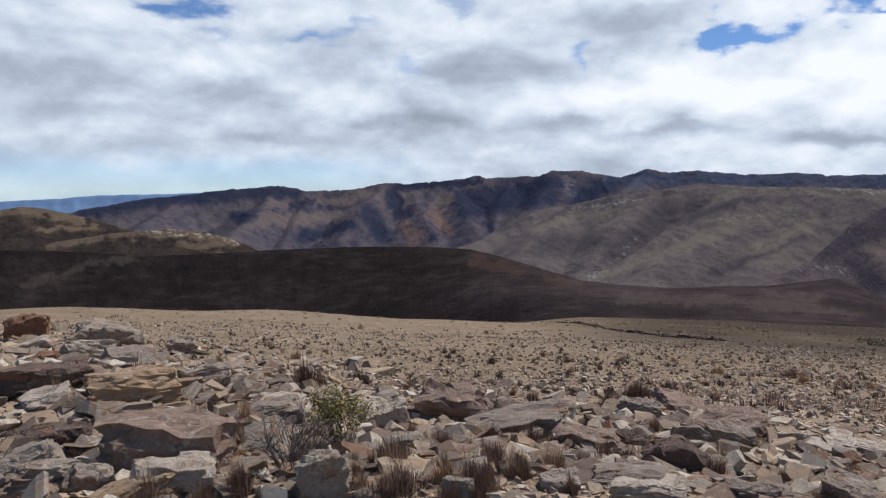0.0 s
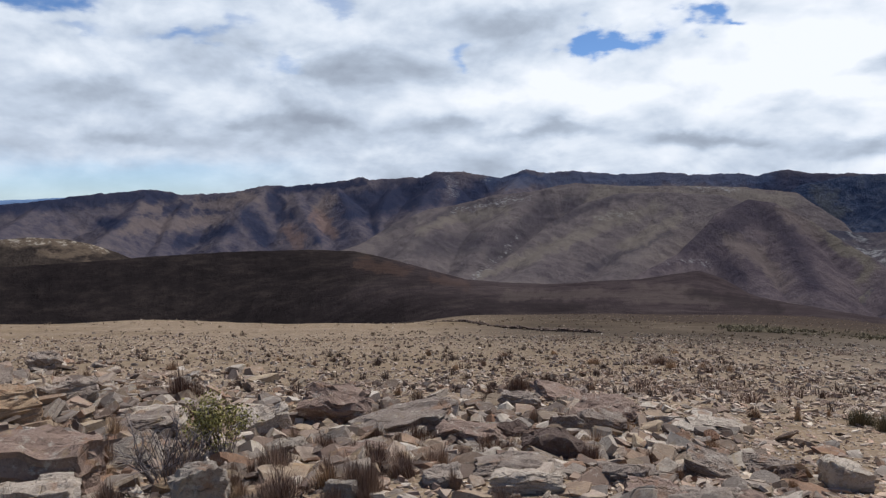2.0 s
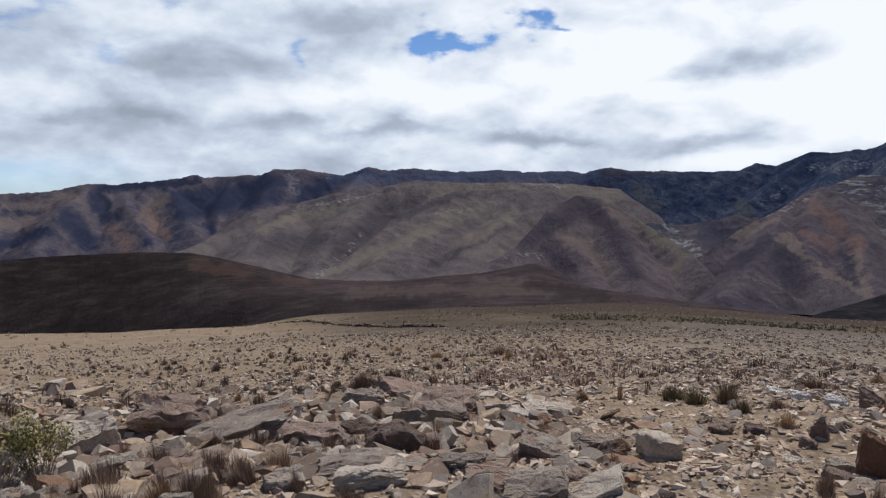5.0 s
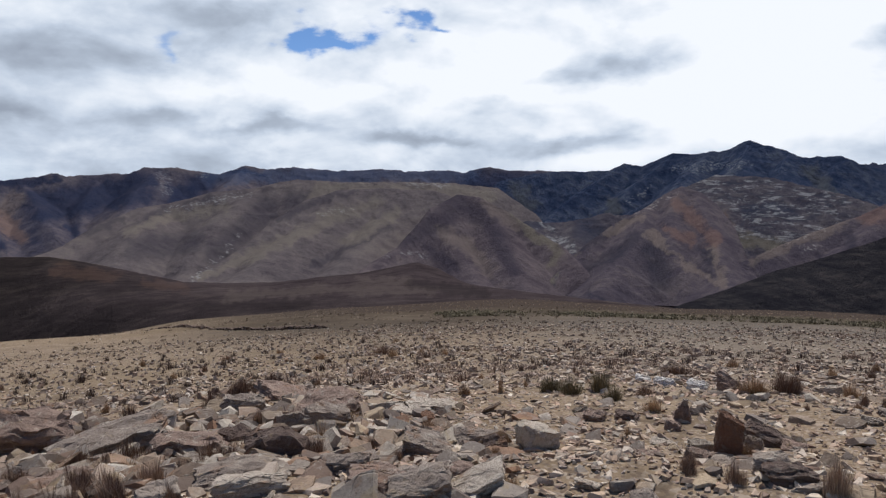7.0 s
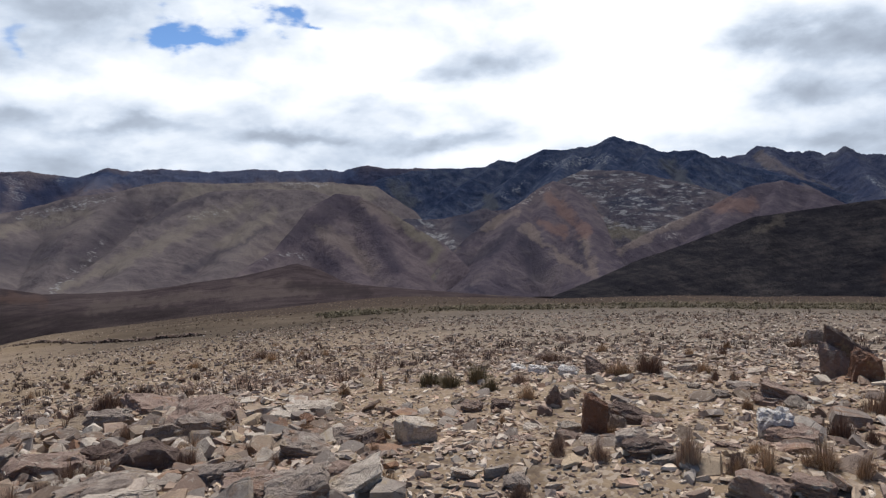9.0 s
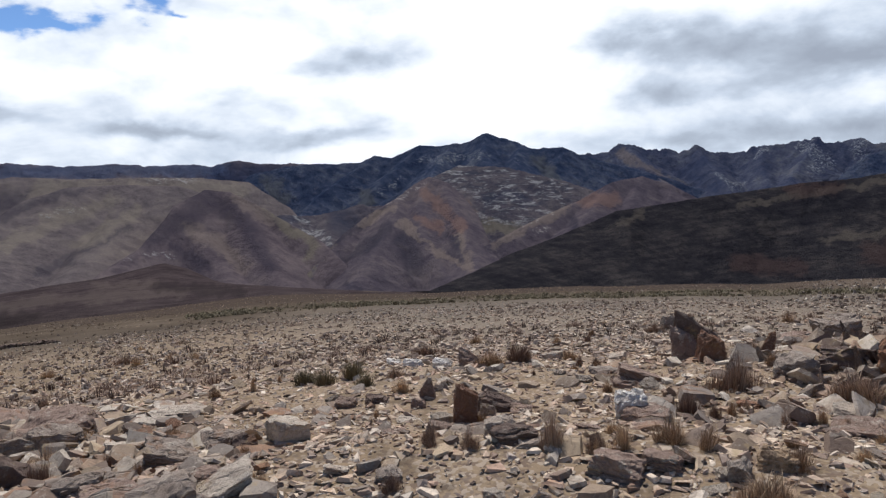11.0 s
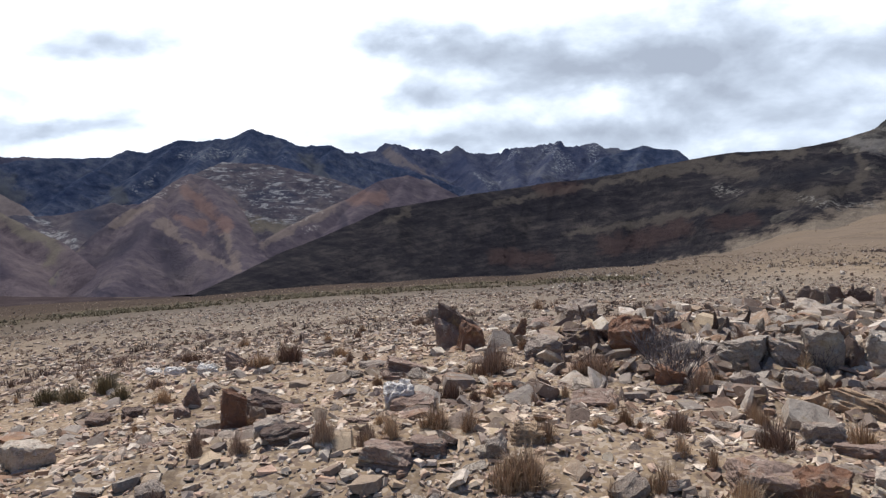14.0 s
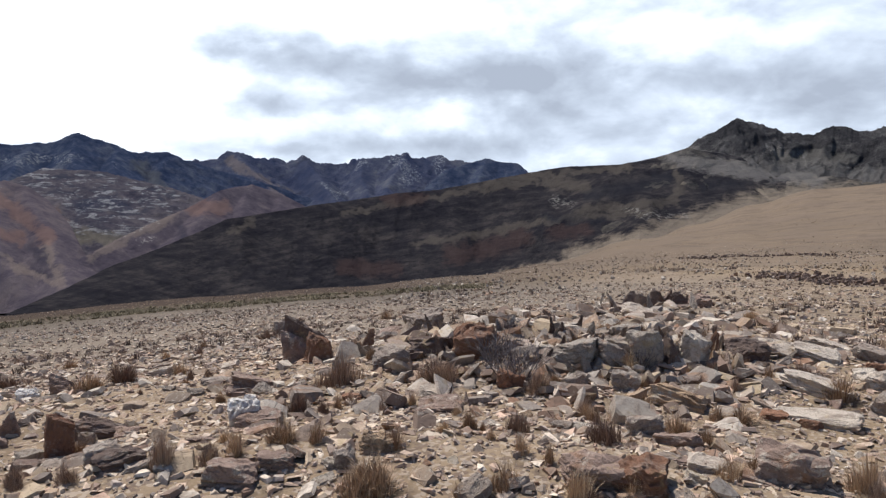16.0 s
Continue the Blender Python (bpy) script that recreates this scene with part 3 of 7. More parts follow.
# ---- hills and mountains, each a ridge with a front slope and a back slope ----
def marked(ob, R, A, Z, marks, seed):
    """Covers, and painted shade and haze, at their places on a slope, as attributes: name: [(width, [(bearing, height
    angle), ...]), ...], in degrees.
    """
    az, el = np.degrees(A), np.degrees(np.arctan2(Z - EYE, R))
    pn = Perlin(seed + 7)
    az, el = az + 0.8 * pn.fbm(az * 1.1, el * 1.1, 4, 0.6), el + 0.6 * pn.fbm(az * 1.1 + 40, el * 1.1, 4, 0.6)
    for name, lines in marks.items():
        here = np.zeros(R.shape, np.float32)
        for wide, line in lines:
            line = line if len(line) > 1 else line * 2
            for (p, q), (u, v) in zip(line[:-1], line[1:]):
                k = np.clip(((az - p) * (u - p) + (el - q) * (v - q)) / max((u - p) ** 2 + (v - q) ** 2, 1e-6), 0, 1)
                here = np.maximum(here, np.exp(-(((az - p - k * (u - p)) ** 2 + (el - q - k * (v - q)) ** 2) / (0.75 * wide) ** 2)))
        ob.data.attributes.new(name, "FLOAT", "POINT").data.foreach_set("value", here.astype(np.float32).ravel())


def massif(name, label, category, crest, foot, rc, rf, mat, step=0.15, rows=60, relief=0.10, gully=120.0, jag=0.06, bow=1.15, seed=1, back=1.22, tilt=0.0, spurs=(), lie=0.0, marks=None):
    """crest and foot: (bearing, height angle); rc and rf: distances of crest and foot, a number or (bearing, metres)."""
    a0, a1 = crest[0][0], crest[-1][0]
    az = np.arange(a0, a1 + step, step)
    pn, pm = Perlin(seed), Perlin(seed + 50)
    c = rc if isinstance(rc, (int, float)) else curve(rc, az)
    f = rf if isinstance(rf, (int, float)) else curve(rf, az)
    c, f = c + 0 * az, f + 0 * az
    ec = curve(crest, az) + jag * pn.fbm(az * 1.6, az * 0 + 0.5, 4, 0.6)
    ef = np.minimum(curve(foot, az), ec)
    zc, zf = EYE + c * np.tan(np.radians(ec)), EYE + f * np.tan(np.radians(ef))
    t = np.linspace(0, 1, int(rows * 0.8))[:, None]
    rr = f + (c - f) * t
    zz = zf + (zc - zf) * t ** bow
    across = np.radians(az)[None, :] * c / gully + 0 * t
    down = rr / gully
    warp = 0.7 * pm.fbm(across * 0.6, down * 0.5, 3)
    env = np.clip(t * 5, 0, 1) * np.clip((1 - t) * 6, 0, 1) ** 0.7
    cut = pn.ridged(across + warp + tilt * t, down * 0.35 + warp * 0.5, 5)
    lump = pm.fbm(across * 0.35, down * 0.4, 4)
    tall = np.maximum(zc - zf, 0.02 * c)
    zz = zz + env * tall * relief * (cut - 0.55 + 1.3 * lump)
    # spurs: ridges running down the slope, given by bearing and height angle
    here = np.degrees(np.arctan2(zz - EYE, rr))
    for wide, tall_m, line in spurs:
        near = np.full(here.shape, 99.0)
        for (p, q), (u, v) in zip(line[:-1], line[1:]):
            k = np.clip(((az - p) * (u - p) + (here - q) * (v - q)) / ((u - p) ** 2 + (v - q) ** 2), 0, 1)
            near = np.minimum(near, np.hypot(az + 0.35 * warp - p - k * (u - p), here - q - k * (v - q)))
        zz = zz + tall_m * np.clip(1 - near / wide, 0, 1) ** 1.2
    # keep the crest the highest line seen from the plateau
    zz = np.minimum(zz, EYE + rr * np.tan(np.radians(ec)) - 0.0005 * c * (1 - t))
    tb = np.linspace(0, 1, 9)[1:, None]
    rb = c + c * (back - 1) * tb
    zb = zc + (np.minimum(zf, zc - 0.05 * c) - zc) * tb ** 1.1
    R, Z = np.concatenate([rr, rb]), np.concatenate([zz, zb])
    A = np.radians(az)[None, :] + 0 * R
    ob = sheet(name, R * np.sin(A), R * np.cos(A), Z, mat)
    # benches of the slope rise with the bearing by the share lie
    el = np.degrees(np.arctan2(Z - EYE, R))
    grain = np.stack([np.degrees(A) * 0.45, (el - lie * np.degrees(A)) * 2.4, 0 * A], -1).astype(np.float32)
    ob.data.attributes.new("grain", "FLOAT_VECTOR", "POINT").data.foreach_set("vector", grain.ravel())
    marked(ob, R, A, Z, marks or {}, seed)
    return tagged(ob, label, category, kind="")


massif("mountain_range", "mountain range on the far horizon, blue haze in its colour", "mountain",
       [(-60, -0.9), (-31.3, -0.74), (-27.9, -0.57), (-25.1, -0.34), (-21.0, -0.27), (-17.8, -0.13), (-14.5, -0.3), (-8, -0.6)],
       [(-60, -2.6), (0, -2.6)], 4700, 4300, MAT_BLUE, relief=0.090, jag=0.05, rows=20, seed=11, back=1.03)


def mountain(name, label, crest, rc, spurs, floor, span, mat, slope=0.6, ribs=150.0, rib=0.45, rough=9.0, step=0.1, rows=150, jag=0.05, seed=1, blunt=8.0, marks=None):
    """A ridge with spurs and side ribs, their flanks falling at one slope, cut by gullies. crest: (bearing, height angle); rc: distance of the crest along
    its bearings; spurs: (distance of the lower end, [(bearing, height angle), ...]) from the crest downwards; floor: height angle of the valley;
    span: nearest and farthest distance; rib: how far the side ribs stand out."""
    az = np.arange(crest[0][0] - 1.5, crest[-1][0] + 1.5, 1.35 * step)
    far = float(np.max([p[1] for p in rc]))
    r = np.concatenate([np.linspace(span[0], far + 60, int(0.8 * rows)), np.linspace(far + 60, span[1], 14)[1:]])
    R, A = np.meshgrid(r, np.radians(az), indexing="ij")
    X, Y = R * np.sin(A), R * np.cos(A)
    pn, pm = Perlin(seed), Perlin(seed + 40)
    rs = np.random.RandomState(seed)
    wx, wy = X + 0.10 * ribs * pm.fbm(X / ribs, Y / ribs, 4), Y + 0.10 * ribs * pm.fbm(X / ribs + 9, Y / ribs, 4)
    fine = np.arange(crest[0][0], crest[-1][0] + 0.01, 0.35)
    fine = np.unique(np.concatenate([fine, [p[0] for p in crest]]))
    polar = [[(a, e + jag * (1.0 + float(pn.fbm(np.array(a * 1.7), np.array(0.5), 3))), d) for a, e, d in zip(fine, curve(crest, fine), curve(rc, fine))]]
    for end, line in spurs:
        d0 = float(curve(rc, line[0][0]))
        line = [(a, e, d0 + (end - d0) * k / (len(line) - 1)) for k, (a, e) in enumerate(line)]
        # each spur runs on down below what the plateau hides
        polar.append(line + ([tuple(2 * q - p for p, q in zip(line[-2], line[-1]))] if line[-1][1] < -5 else []))
    lines = [[np.array([*bearing(a, d), EYE + d * math.tan(radians(e))]) for a, e, d in line] for line in polar]
    # side ribs leave the ridge and the spurs on both hands
    ribs_out = []
    for line in lines:
        left = 0.3 * ribs
        for p, q in zip(line[:-1], line[1:]):
            v = q - p
            size = float(np.hypot(v[0], v[1]))
            while left < size:
                at = p + v * left / size
                for hand in (-1, 1):
                    turn = hand * radians(rs.uniform(50, 80))
                    ahead = v[:2] / size * (1 if q[2] <= p[2] else -1)
                    way = np.array([ahead[0] * math.cos(turn) - ahead[1] * math.sin(turn), ahead[0] * math.sin(turn) + ahead[1] * math.cos(turn)])
                    length, bend = ribs * rs.uniform(1.0, 2.6), rs.normal(0, 0.25)
                    mid_way = way + bend * np.array([-way[1], way[0]])
                    drop = slope * (1 - 0.22 * rib * rs.uniform(0.5, 1.3))
                    m = np.array([*(at[:2] + way * length * 0.5), at[2] - drop * length * 0.5])
                    ribs_out.append([at, m, np.array([*(m[:2] + mid_way * length * 0.5), m[2] - drop * length * 0.52])])
                left += ribs * rs.uniform(0.55, 1.2)
            left -= size
    Z = np.full(X.shape, -1e9)
    clear = np.full(X.shape, 1e9)
    for line in lines + ribs_out:
        for p, q in zip(line[:-1], line[1:]):
            v = q - p
            size = max(float(np.hypot(v[0], v[1])), 1e-6)
            k = np.clip(((wx - p[0]) * v[0] + (wy - p[1]) * v[1]) / size ** 2, 0, 1)
            dx, dy = wx - p[0] - k * v[0], wy - p[1] - k * v[1]
            gap = np.hypot(dx, dy)
            here = p[2] + v[2] * k - slope * (np.sqrt(gap ** 2 + blunt ** 2) - blunt)
            top = here > Z
            Z = np.where(top, here, Z)
            clear = np.minimum(clear, gap)
    # gullies and rough ground, fading out on the ridges
    open_ground = np.clip(clear / (0.35 * ribs), 0.12, 1)
    u, v = X / ribs * 2.2, Y / ribs * 2.2
    warp = 0.5 * pm.fbm(u * 0.6, v * 0.6, 3)
    Z = Z + rough * open_ground * (0.9 * (pn.ridged(u * 0.6 + warp, v * 0.6 - warp, 6) - 0.45) + 0.6 * pm.fbm(u * 2.5, v * 2.5, 5, 0.6)) * np.clip((curve(rc, np.degrees(A)) - R) / 60, 0.15, 1)
    # nothing rises over the skyline of its own crest
    teeth = jag * (0.6 + 2.0 * pm.fbm(np.degrees(A) * 1.3, 0 * A + 3.5, 5, 0.62))
    Z = np.minimum(Z, EYE + R * np.tan(np.radians(curve(crest, np.degrees(A)) + teeth)))
    Z = np.maximum(Z, EYE + R * math.tan(radians(floor)) + 0.5 * rough * pn.fbm(X / ribs, Y / ribs, 3))
    ob = sheet(name, X, Y, Z, mat)
    # streaks of scree run down towards the valley, bent by the ribs
    sway = 0.8 * pm.fbm(X / ribs * 0.7, Y / ribs * 0.7, 3)
    grain = np.stack([A * span[0] * 0.030 + 1.6 * sway, R * 0.0045, Z * 0.009], -1).astype(np.float32)
    ob.data.attributes.new("grain", "FLOAT_VECTOR", "POINT").data.foreach_set("vector", grain.ravel())
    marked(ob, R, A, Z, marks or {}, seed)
    return tagged(ob, label, "mountain")


mountain("mountain_range", "long brown mountain range with rocky summits, blue-black shade in its colour",
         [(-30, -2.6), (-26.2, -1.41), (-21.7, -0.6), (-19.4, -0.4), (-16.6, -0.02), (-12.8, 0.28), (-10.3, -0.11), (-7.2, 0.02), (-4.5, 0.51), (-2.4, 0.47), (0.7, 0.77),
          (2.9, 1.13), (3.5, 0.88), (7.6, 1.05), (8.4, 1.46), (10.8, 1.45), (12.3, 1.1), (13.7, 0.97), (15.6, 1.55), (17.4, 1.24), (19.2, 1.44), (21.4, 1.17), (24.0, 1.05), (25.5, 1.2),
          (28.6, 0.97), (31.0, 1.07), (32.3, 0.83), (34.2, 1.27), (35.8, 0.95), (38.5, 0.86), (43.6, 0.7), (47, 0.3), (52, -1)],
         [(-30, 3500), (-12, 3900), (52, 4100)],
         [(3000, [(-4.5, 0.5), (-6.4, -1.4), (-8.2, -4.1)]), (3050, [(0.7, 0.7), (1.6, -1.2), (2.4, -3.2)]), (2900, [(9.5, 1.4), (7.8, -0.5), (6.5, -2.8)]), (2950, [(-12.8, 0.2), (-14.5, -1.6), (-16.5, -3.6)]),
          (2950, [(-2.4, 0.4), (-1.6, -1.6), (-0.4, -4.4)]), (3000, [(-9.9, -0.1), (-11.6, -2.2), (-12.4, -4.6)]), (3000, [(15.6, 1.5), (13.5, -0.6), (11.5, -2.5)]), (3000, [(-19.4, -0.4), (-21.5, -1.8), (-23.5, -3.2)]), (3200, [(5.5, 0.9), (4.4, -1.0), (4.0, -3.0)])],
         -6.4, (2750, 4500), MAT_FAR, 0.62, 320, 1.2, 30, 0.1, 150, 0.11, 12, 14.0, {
             # dark marks paint shaded slopes; the line along the eastern skyline paints haze
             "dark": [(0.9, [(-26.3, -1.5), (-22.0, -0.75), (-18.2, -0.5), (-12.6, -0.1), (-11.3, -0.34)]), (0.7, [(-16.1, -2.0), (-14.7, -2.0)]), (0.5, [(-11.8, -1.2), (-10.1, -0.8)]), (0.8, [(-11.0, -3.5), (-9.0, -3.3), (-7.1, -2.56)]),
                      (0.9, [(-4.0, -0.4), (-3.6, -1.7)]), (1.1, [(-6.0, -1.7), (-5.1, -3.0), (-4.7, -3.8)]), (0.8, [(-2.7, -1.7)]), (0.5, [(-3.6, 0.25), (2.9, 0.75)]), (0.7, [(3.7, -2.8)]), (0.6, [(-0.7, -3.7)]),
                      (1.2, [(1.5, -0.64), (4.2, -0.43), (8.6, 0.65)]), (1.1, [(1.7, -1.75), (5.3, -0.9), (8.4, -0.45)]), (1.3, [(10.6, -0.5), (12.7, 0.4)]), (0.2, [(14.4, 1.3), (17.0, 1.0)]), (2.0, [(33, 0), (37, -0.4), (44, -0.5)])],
             "tan": [(0.7, [(-13.2, -1.0), (-7.5, -0.8), (-5.7, -0.16)]), (0.8, [(-14.7, -2.4), (-12.6, -2.05), (-10.9, -2.3), (-8.2, -1.9)]), (0.8, [(0.4, -0.6), (-0.5, -1.3)])], "scree_haze": [(0.9, [(13.0, 0.9), (17.0, 0.9), (23.0, 0.8), (33.0, 0.7)])], "rust": [(0.9, [(-2.9, -3.0), (-2.1, -3.9)]), (0.8, [(-0.7, -2.0), (0.4, -3.1)])], "pale": [(0.7, [(9.7, 1.0), (9.9, -0.2)]), (0.6, [(12.6, 1.0)])]})
mountain("mountain", "rocky peak with steep flanks, cloud shade and blue haze in its colour",
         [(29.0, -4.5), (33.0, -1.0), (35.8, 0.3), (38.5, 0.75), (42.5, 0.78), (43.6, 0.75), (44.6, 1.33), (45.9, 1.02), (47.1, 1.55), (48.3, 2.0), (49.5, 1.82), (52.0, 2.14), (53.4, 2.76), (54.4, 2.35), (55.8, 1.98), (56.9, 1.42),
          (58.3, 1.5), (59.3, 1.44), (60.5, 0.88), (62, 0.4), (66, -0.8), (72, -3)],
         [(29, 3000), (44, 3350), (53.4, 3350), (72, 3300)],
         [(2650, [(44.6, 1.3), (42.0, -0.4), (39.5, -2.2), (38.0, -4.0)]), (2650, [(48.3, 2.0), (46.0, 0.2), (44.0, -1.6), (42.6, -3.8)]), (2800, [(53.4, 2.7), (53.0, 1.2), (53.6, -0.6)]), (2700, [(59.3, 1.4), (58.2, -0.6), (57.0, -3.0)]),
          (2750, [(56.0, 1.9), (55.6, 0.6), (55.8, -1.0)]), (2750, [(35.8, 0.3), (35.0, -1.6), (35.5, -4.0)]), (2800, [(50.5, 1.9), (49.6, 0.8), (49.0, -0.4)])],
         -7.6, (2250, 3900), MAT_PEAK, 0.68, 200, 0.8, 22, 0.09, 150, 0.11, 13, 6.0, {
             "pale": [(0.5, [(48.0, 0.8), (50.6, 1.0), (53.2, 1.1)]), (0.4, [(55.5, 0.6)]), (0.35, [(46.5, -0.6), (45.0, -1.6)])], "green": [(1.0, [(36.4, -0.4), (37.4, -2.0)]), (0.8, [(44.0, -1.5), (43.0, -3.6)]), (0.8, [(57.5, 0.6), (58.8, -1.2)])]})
mountain("mountain", "bench of pale bare rock slabs and brown scree below the peak",
         [(45.5, -2.6), (47.5, -1.3), (49.5, -0.3), (51.2, 0.35), (53.0, 0.2), (55.0, 0.05), (57.0, -0.5), (59.2, -1.1), (61.5, -1.9), (64, -3.2), (68, -7)],
         [(45, 2700), (52, 2850), (68, 2700)],
         [(2250, [(51.2, 0.3), (51.6, -2.0), (51.8, -5.0)]), (2250, [(55.0, 0.0), (54.4, -2.2), (53.2, -5.5)]), (2300, [(58.5, -1.0), (57.0, -2.8), (55.0, -5.6)])],
         -8.8, (1650, 3000), MAT_SLABS, 0.45, 110, 0.7, 14, 0.08, 150, 0.08, 33, 6.0, {
             "ledges": [(1.9, [(50.5, -0.1), (53.1, -0.4), (54.9, -1.1), (55.7, -2.9), (57.6, -3.0), (53.5, -3.1), (53.1, -1.5)]), (1.2, [(57, -1), (59.5, -1.9)])], "dark": [(0.8, [(53.5, -2.4), (54.9, -2.0), (56.2, -2.5)])],
             "green": [(0.9, [(53.0, -4.3), (55.4, -4.8)])], "rust": [(0.9, [(50.6, -2.0), (51.8, -3.6)])]})
mountain("mountain_range", "jagged grey mountain range with bare summits, blue haze in its colour",
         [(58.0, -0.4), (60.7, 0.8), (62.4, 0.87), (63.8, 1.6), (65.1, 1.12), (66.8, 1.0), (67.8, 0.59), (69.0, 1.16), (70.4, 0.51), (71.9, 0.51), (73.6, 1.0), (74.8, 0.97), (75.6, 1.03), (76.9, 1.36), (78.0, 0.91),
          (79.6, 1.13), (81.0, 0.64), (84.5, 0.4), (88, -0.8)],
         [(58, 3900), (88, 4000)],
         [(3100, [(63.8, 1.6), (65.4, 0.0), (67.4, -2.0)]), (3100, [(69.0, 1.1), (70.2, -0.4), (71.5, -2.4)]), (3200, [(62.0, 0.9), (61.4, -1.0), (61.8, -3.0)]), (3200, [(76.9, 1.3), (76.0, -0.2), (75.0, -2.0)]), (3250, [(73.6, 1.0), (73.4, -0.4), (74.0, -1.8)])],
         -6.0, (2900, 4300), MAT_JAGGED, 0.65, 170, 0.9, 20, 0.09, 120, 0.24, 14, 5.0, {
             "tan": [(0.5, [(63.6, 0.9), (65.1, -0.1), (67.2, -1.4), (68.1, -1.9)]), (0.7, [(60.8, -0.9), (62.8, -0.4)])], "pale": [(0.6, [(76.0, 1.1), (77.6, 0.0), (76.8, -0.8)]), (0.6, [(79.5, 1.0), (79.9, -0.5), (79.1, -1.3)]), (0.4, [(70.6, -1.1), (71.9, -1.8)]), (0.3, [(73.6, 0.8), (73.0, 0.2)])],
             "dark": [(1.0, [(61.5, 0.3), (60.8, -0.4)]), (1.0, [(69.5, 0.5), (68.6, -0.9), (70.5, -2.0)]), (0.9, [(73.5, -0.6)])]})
mountain("mountain", "pointed peak at the end of the range, shade and haze in its colour",
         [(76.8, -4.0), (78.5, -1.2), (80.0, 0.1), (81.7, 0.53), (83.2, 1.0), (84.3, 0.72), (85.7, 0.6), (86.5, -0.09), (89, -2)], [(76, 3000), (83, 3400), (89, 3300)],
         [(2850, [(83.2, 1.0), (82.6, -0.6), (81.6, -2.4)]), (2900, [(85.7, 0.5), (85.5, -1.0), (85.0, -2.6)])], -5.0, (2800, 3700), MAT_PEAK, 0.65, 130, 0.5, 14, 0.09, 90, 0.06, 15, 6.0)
mountain("mountain", "broad brown mountain with pale outcrops along its shoulder",
         [(-2, -6.0), (-0.2, -5.0), (2.9, -3.95), (5.2, -2.5), (7.8, -1.5), (10.4, -1.05), (13.3, -0.35), (16.2, -0.1), (18.3, 0.35), (19.4, 0.5), (22.7, 0.25), (27.9, 0.15), (31.4, 0.05), (35, -0.4), (38, -2.5), (43, -9)],
         [(-2, 1850), (5, 2350), (10, 2600), (43, 2700)],
         [(1750, [(9.0, -1.3), (7.4, -3.4), (5.2, -6.6)]), (1850, [(16.4, 0.0), (13.4, -2.7), (11.0, -6.2)])],
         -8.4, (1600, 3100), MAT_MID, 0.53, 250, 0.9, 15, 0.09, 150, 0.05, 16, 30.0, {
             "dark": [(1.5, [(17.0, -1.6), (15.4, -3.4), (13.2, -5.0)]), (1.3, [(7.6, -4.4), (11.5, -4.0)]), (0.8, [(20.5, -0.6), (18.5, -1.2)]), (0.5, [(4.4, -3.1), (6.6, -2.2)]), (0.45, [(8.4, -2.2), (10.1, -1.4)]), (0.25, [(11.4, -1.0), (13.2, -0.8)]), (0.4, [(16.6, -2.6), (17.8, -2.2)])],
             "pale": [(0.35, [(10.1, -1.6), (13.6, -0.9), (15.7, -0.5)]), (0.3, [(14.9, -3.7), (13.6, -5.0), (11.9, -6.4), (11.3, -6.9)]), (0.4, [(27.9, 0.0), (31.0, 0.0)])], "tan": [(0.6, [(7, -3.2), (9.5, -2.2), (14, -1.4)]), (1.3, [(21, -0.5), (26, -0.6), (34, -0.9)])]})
mountain("mountain", "smooth grey-brown mountain spur beside a stream gully",
         [(10.2, -7.6), (11.0, -6.95), (13.9, -5.4), (15.6, -4.2), (17.4, -2.7), (20.0, -1.1), (22.6, -0.35), (26, -0.25), (30, -0.5), (34, -2.0), (37, -4.6), (40.5, -8.4)],
         [(10.2, 1550), (15, 1900), (20, 2300), (24, 2450), (34, 2400), (40, 1900)],
         [(1500, [(22.5, -0.4), (20.0, -2.9), (17.3, -5.1), (14.5, -7.2)]), (1550, [(27.4, -0.4), (25.6, -3.0), (23.8, -5.2), (20.4, -7.6)])],
         -9.0, (1400, 2800), MAT_MID, 0.53, 240, 0.9, 15, 0.09, 150, 0.04, 17, 30.0, {
             "dark": [(0.5, [(26.2, -3.4), (23.6, -4.6), (20.5, -6.2)]), (0.45, [(17.8, -2.4), (21.4, -1.0), (23.8, -0.4)])] , "tan": [(0.8, [(15.0, -5.6), (18.5, -4.0), (22.0, -2.6), (25.5, -1.3)]), (0.4, [(17.0, -4.7), (19.5, -4.0)]), (0.5, [(12.0, -6.7), (15, -5.5)]), (0.8, [(21.1, -2.3), (23.4, -1.9)]), (0.7, [(23, -4.4), (27, -2.2)])],
             "pale": [(0.3, [(21.1, -2.2), (23.4, -1.8)]), (0.25, [(12.6, -6.0), (11.2, -7.0)])]})
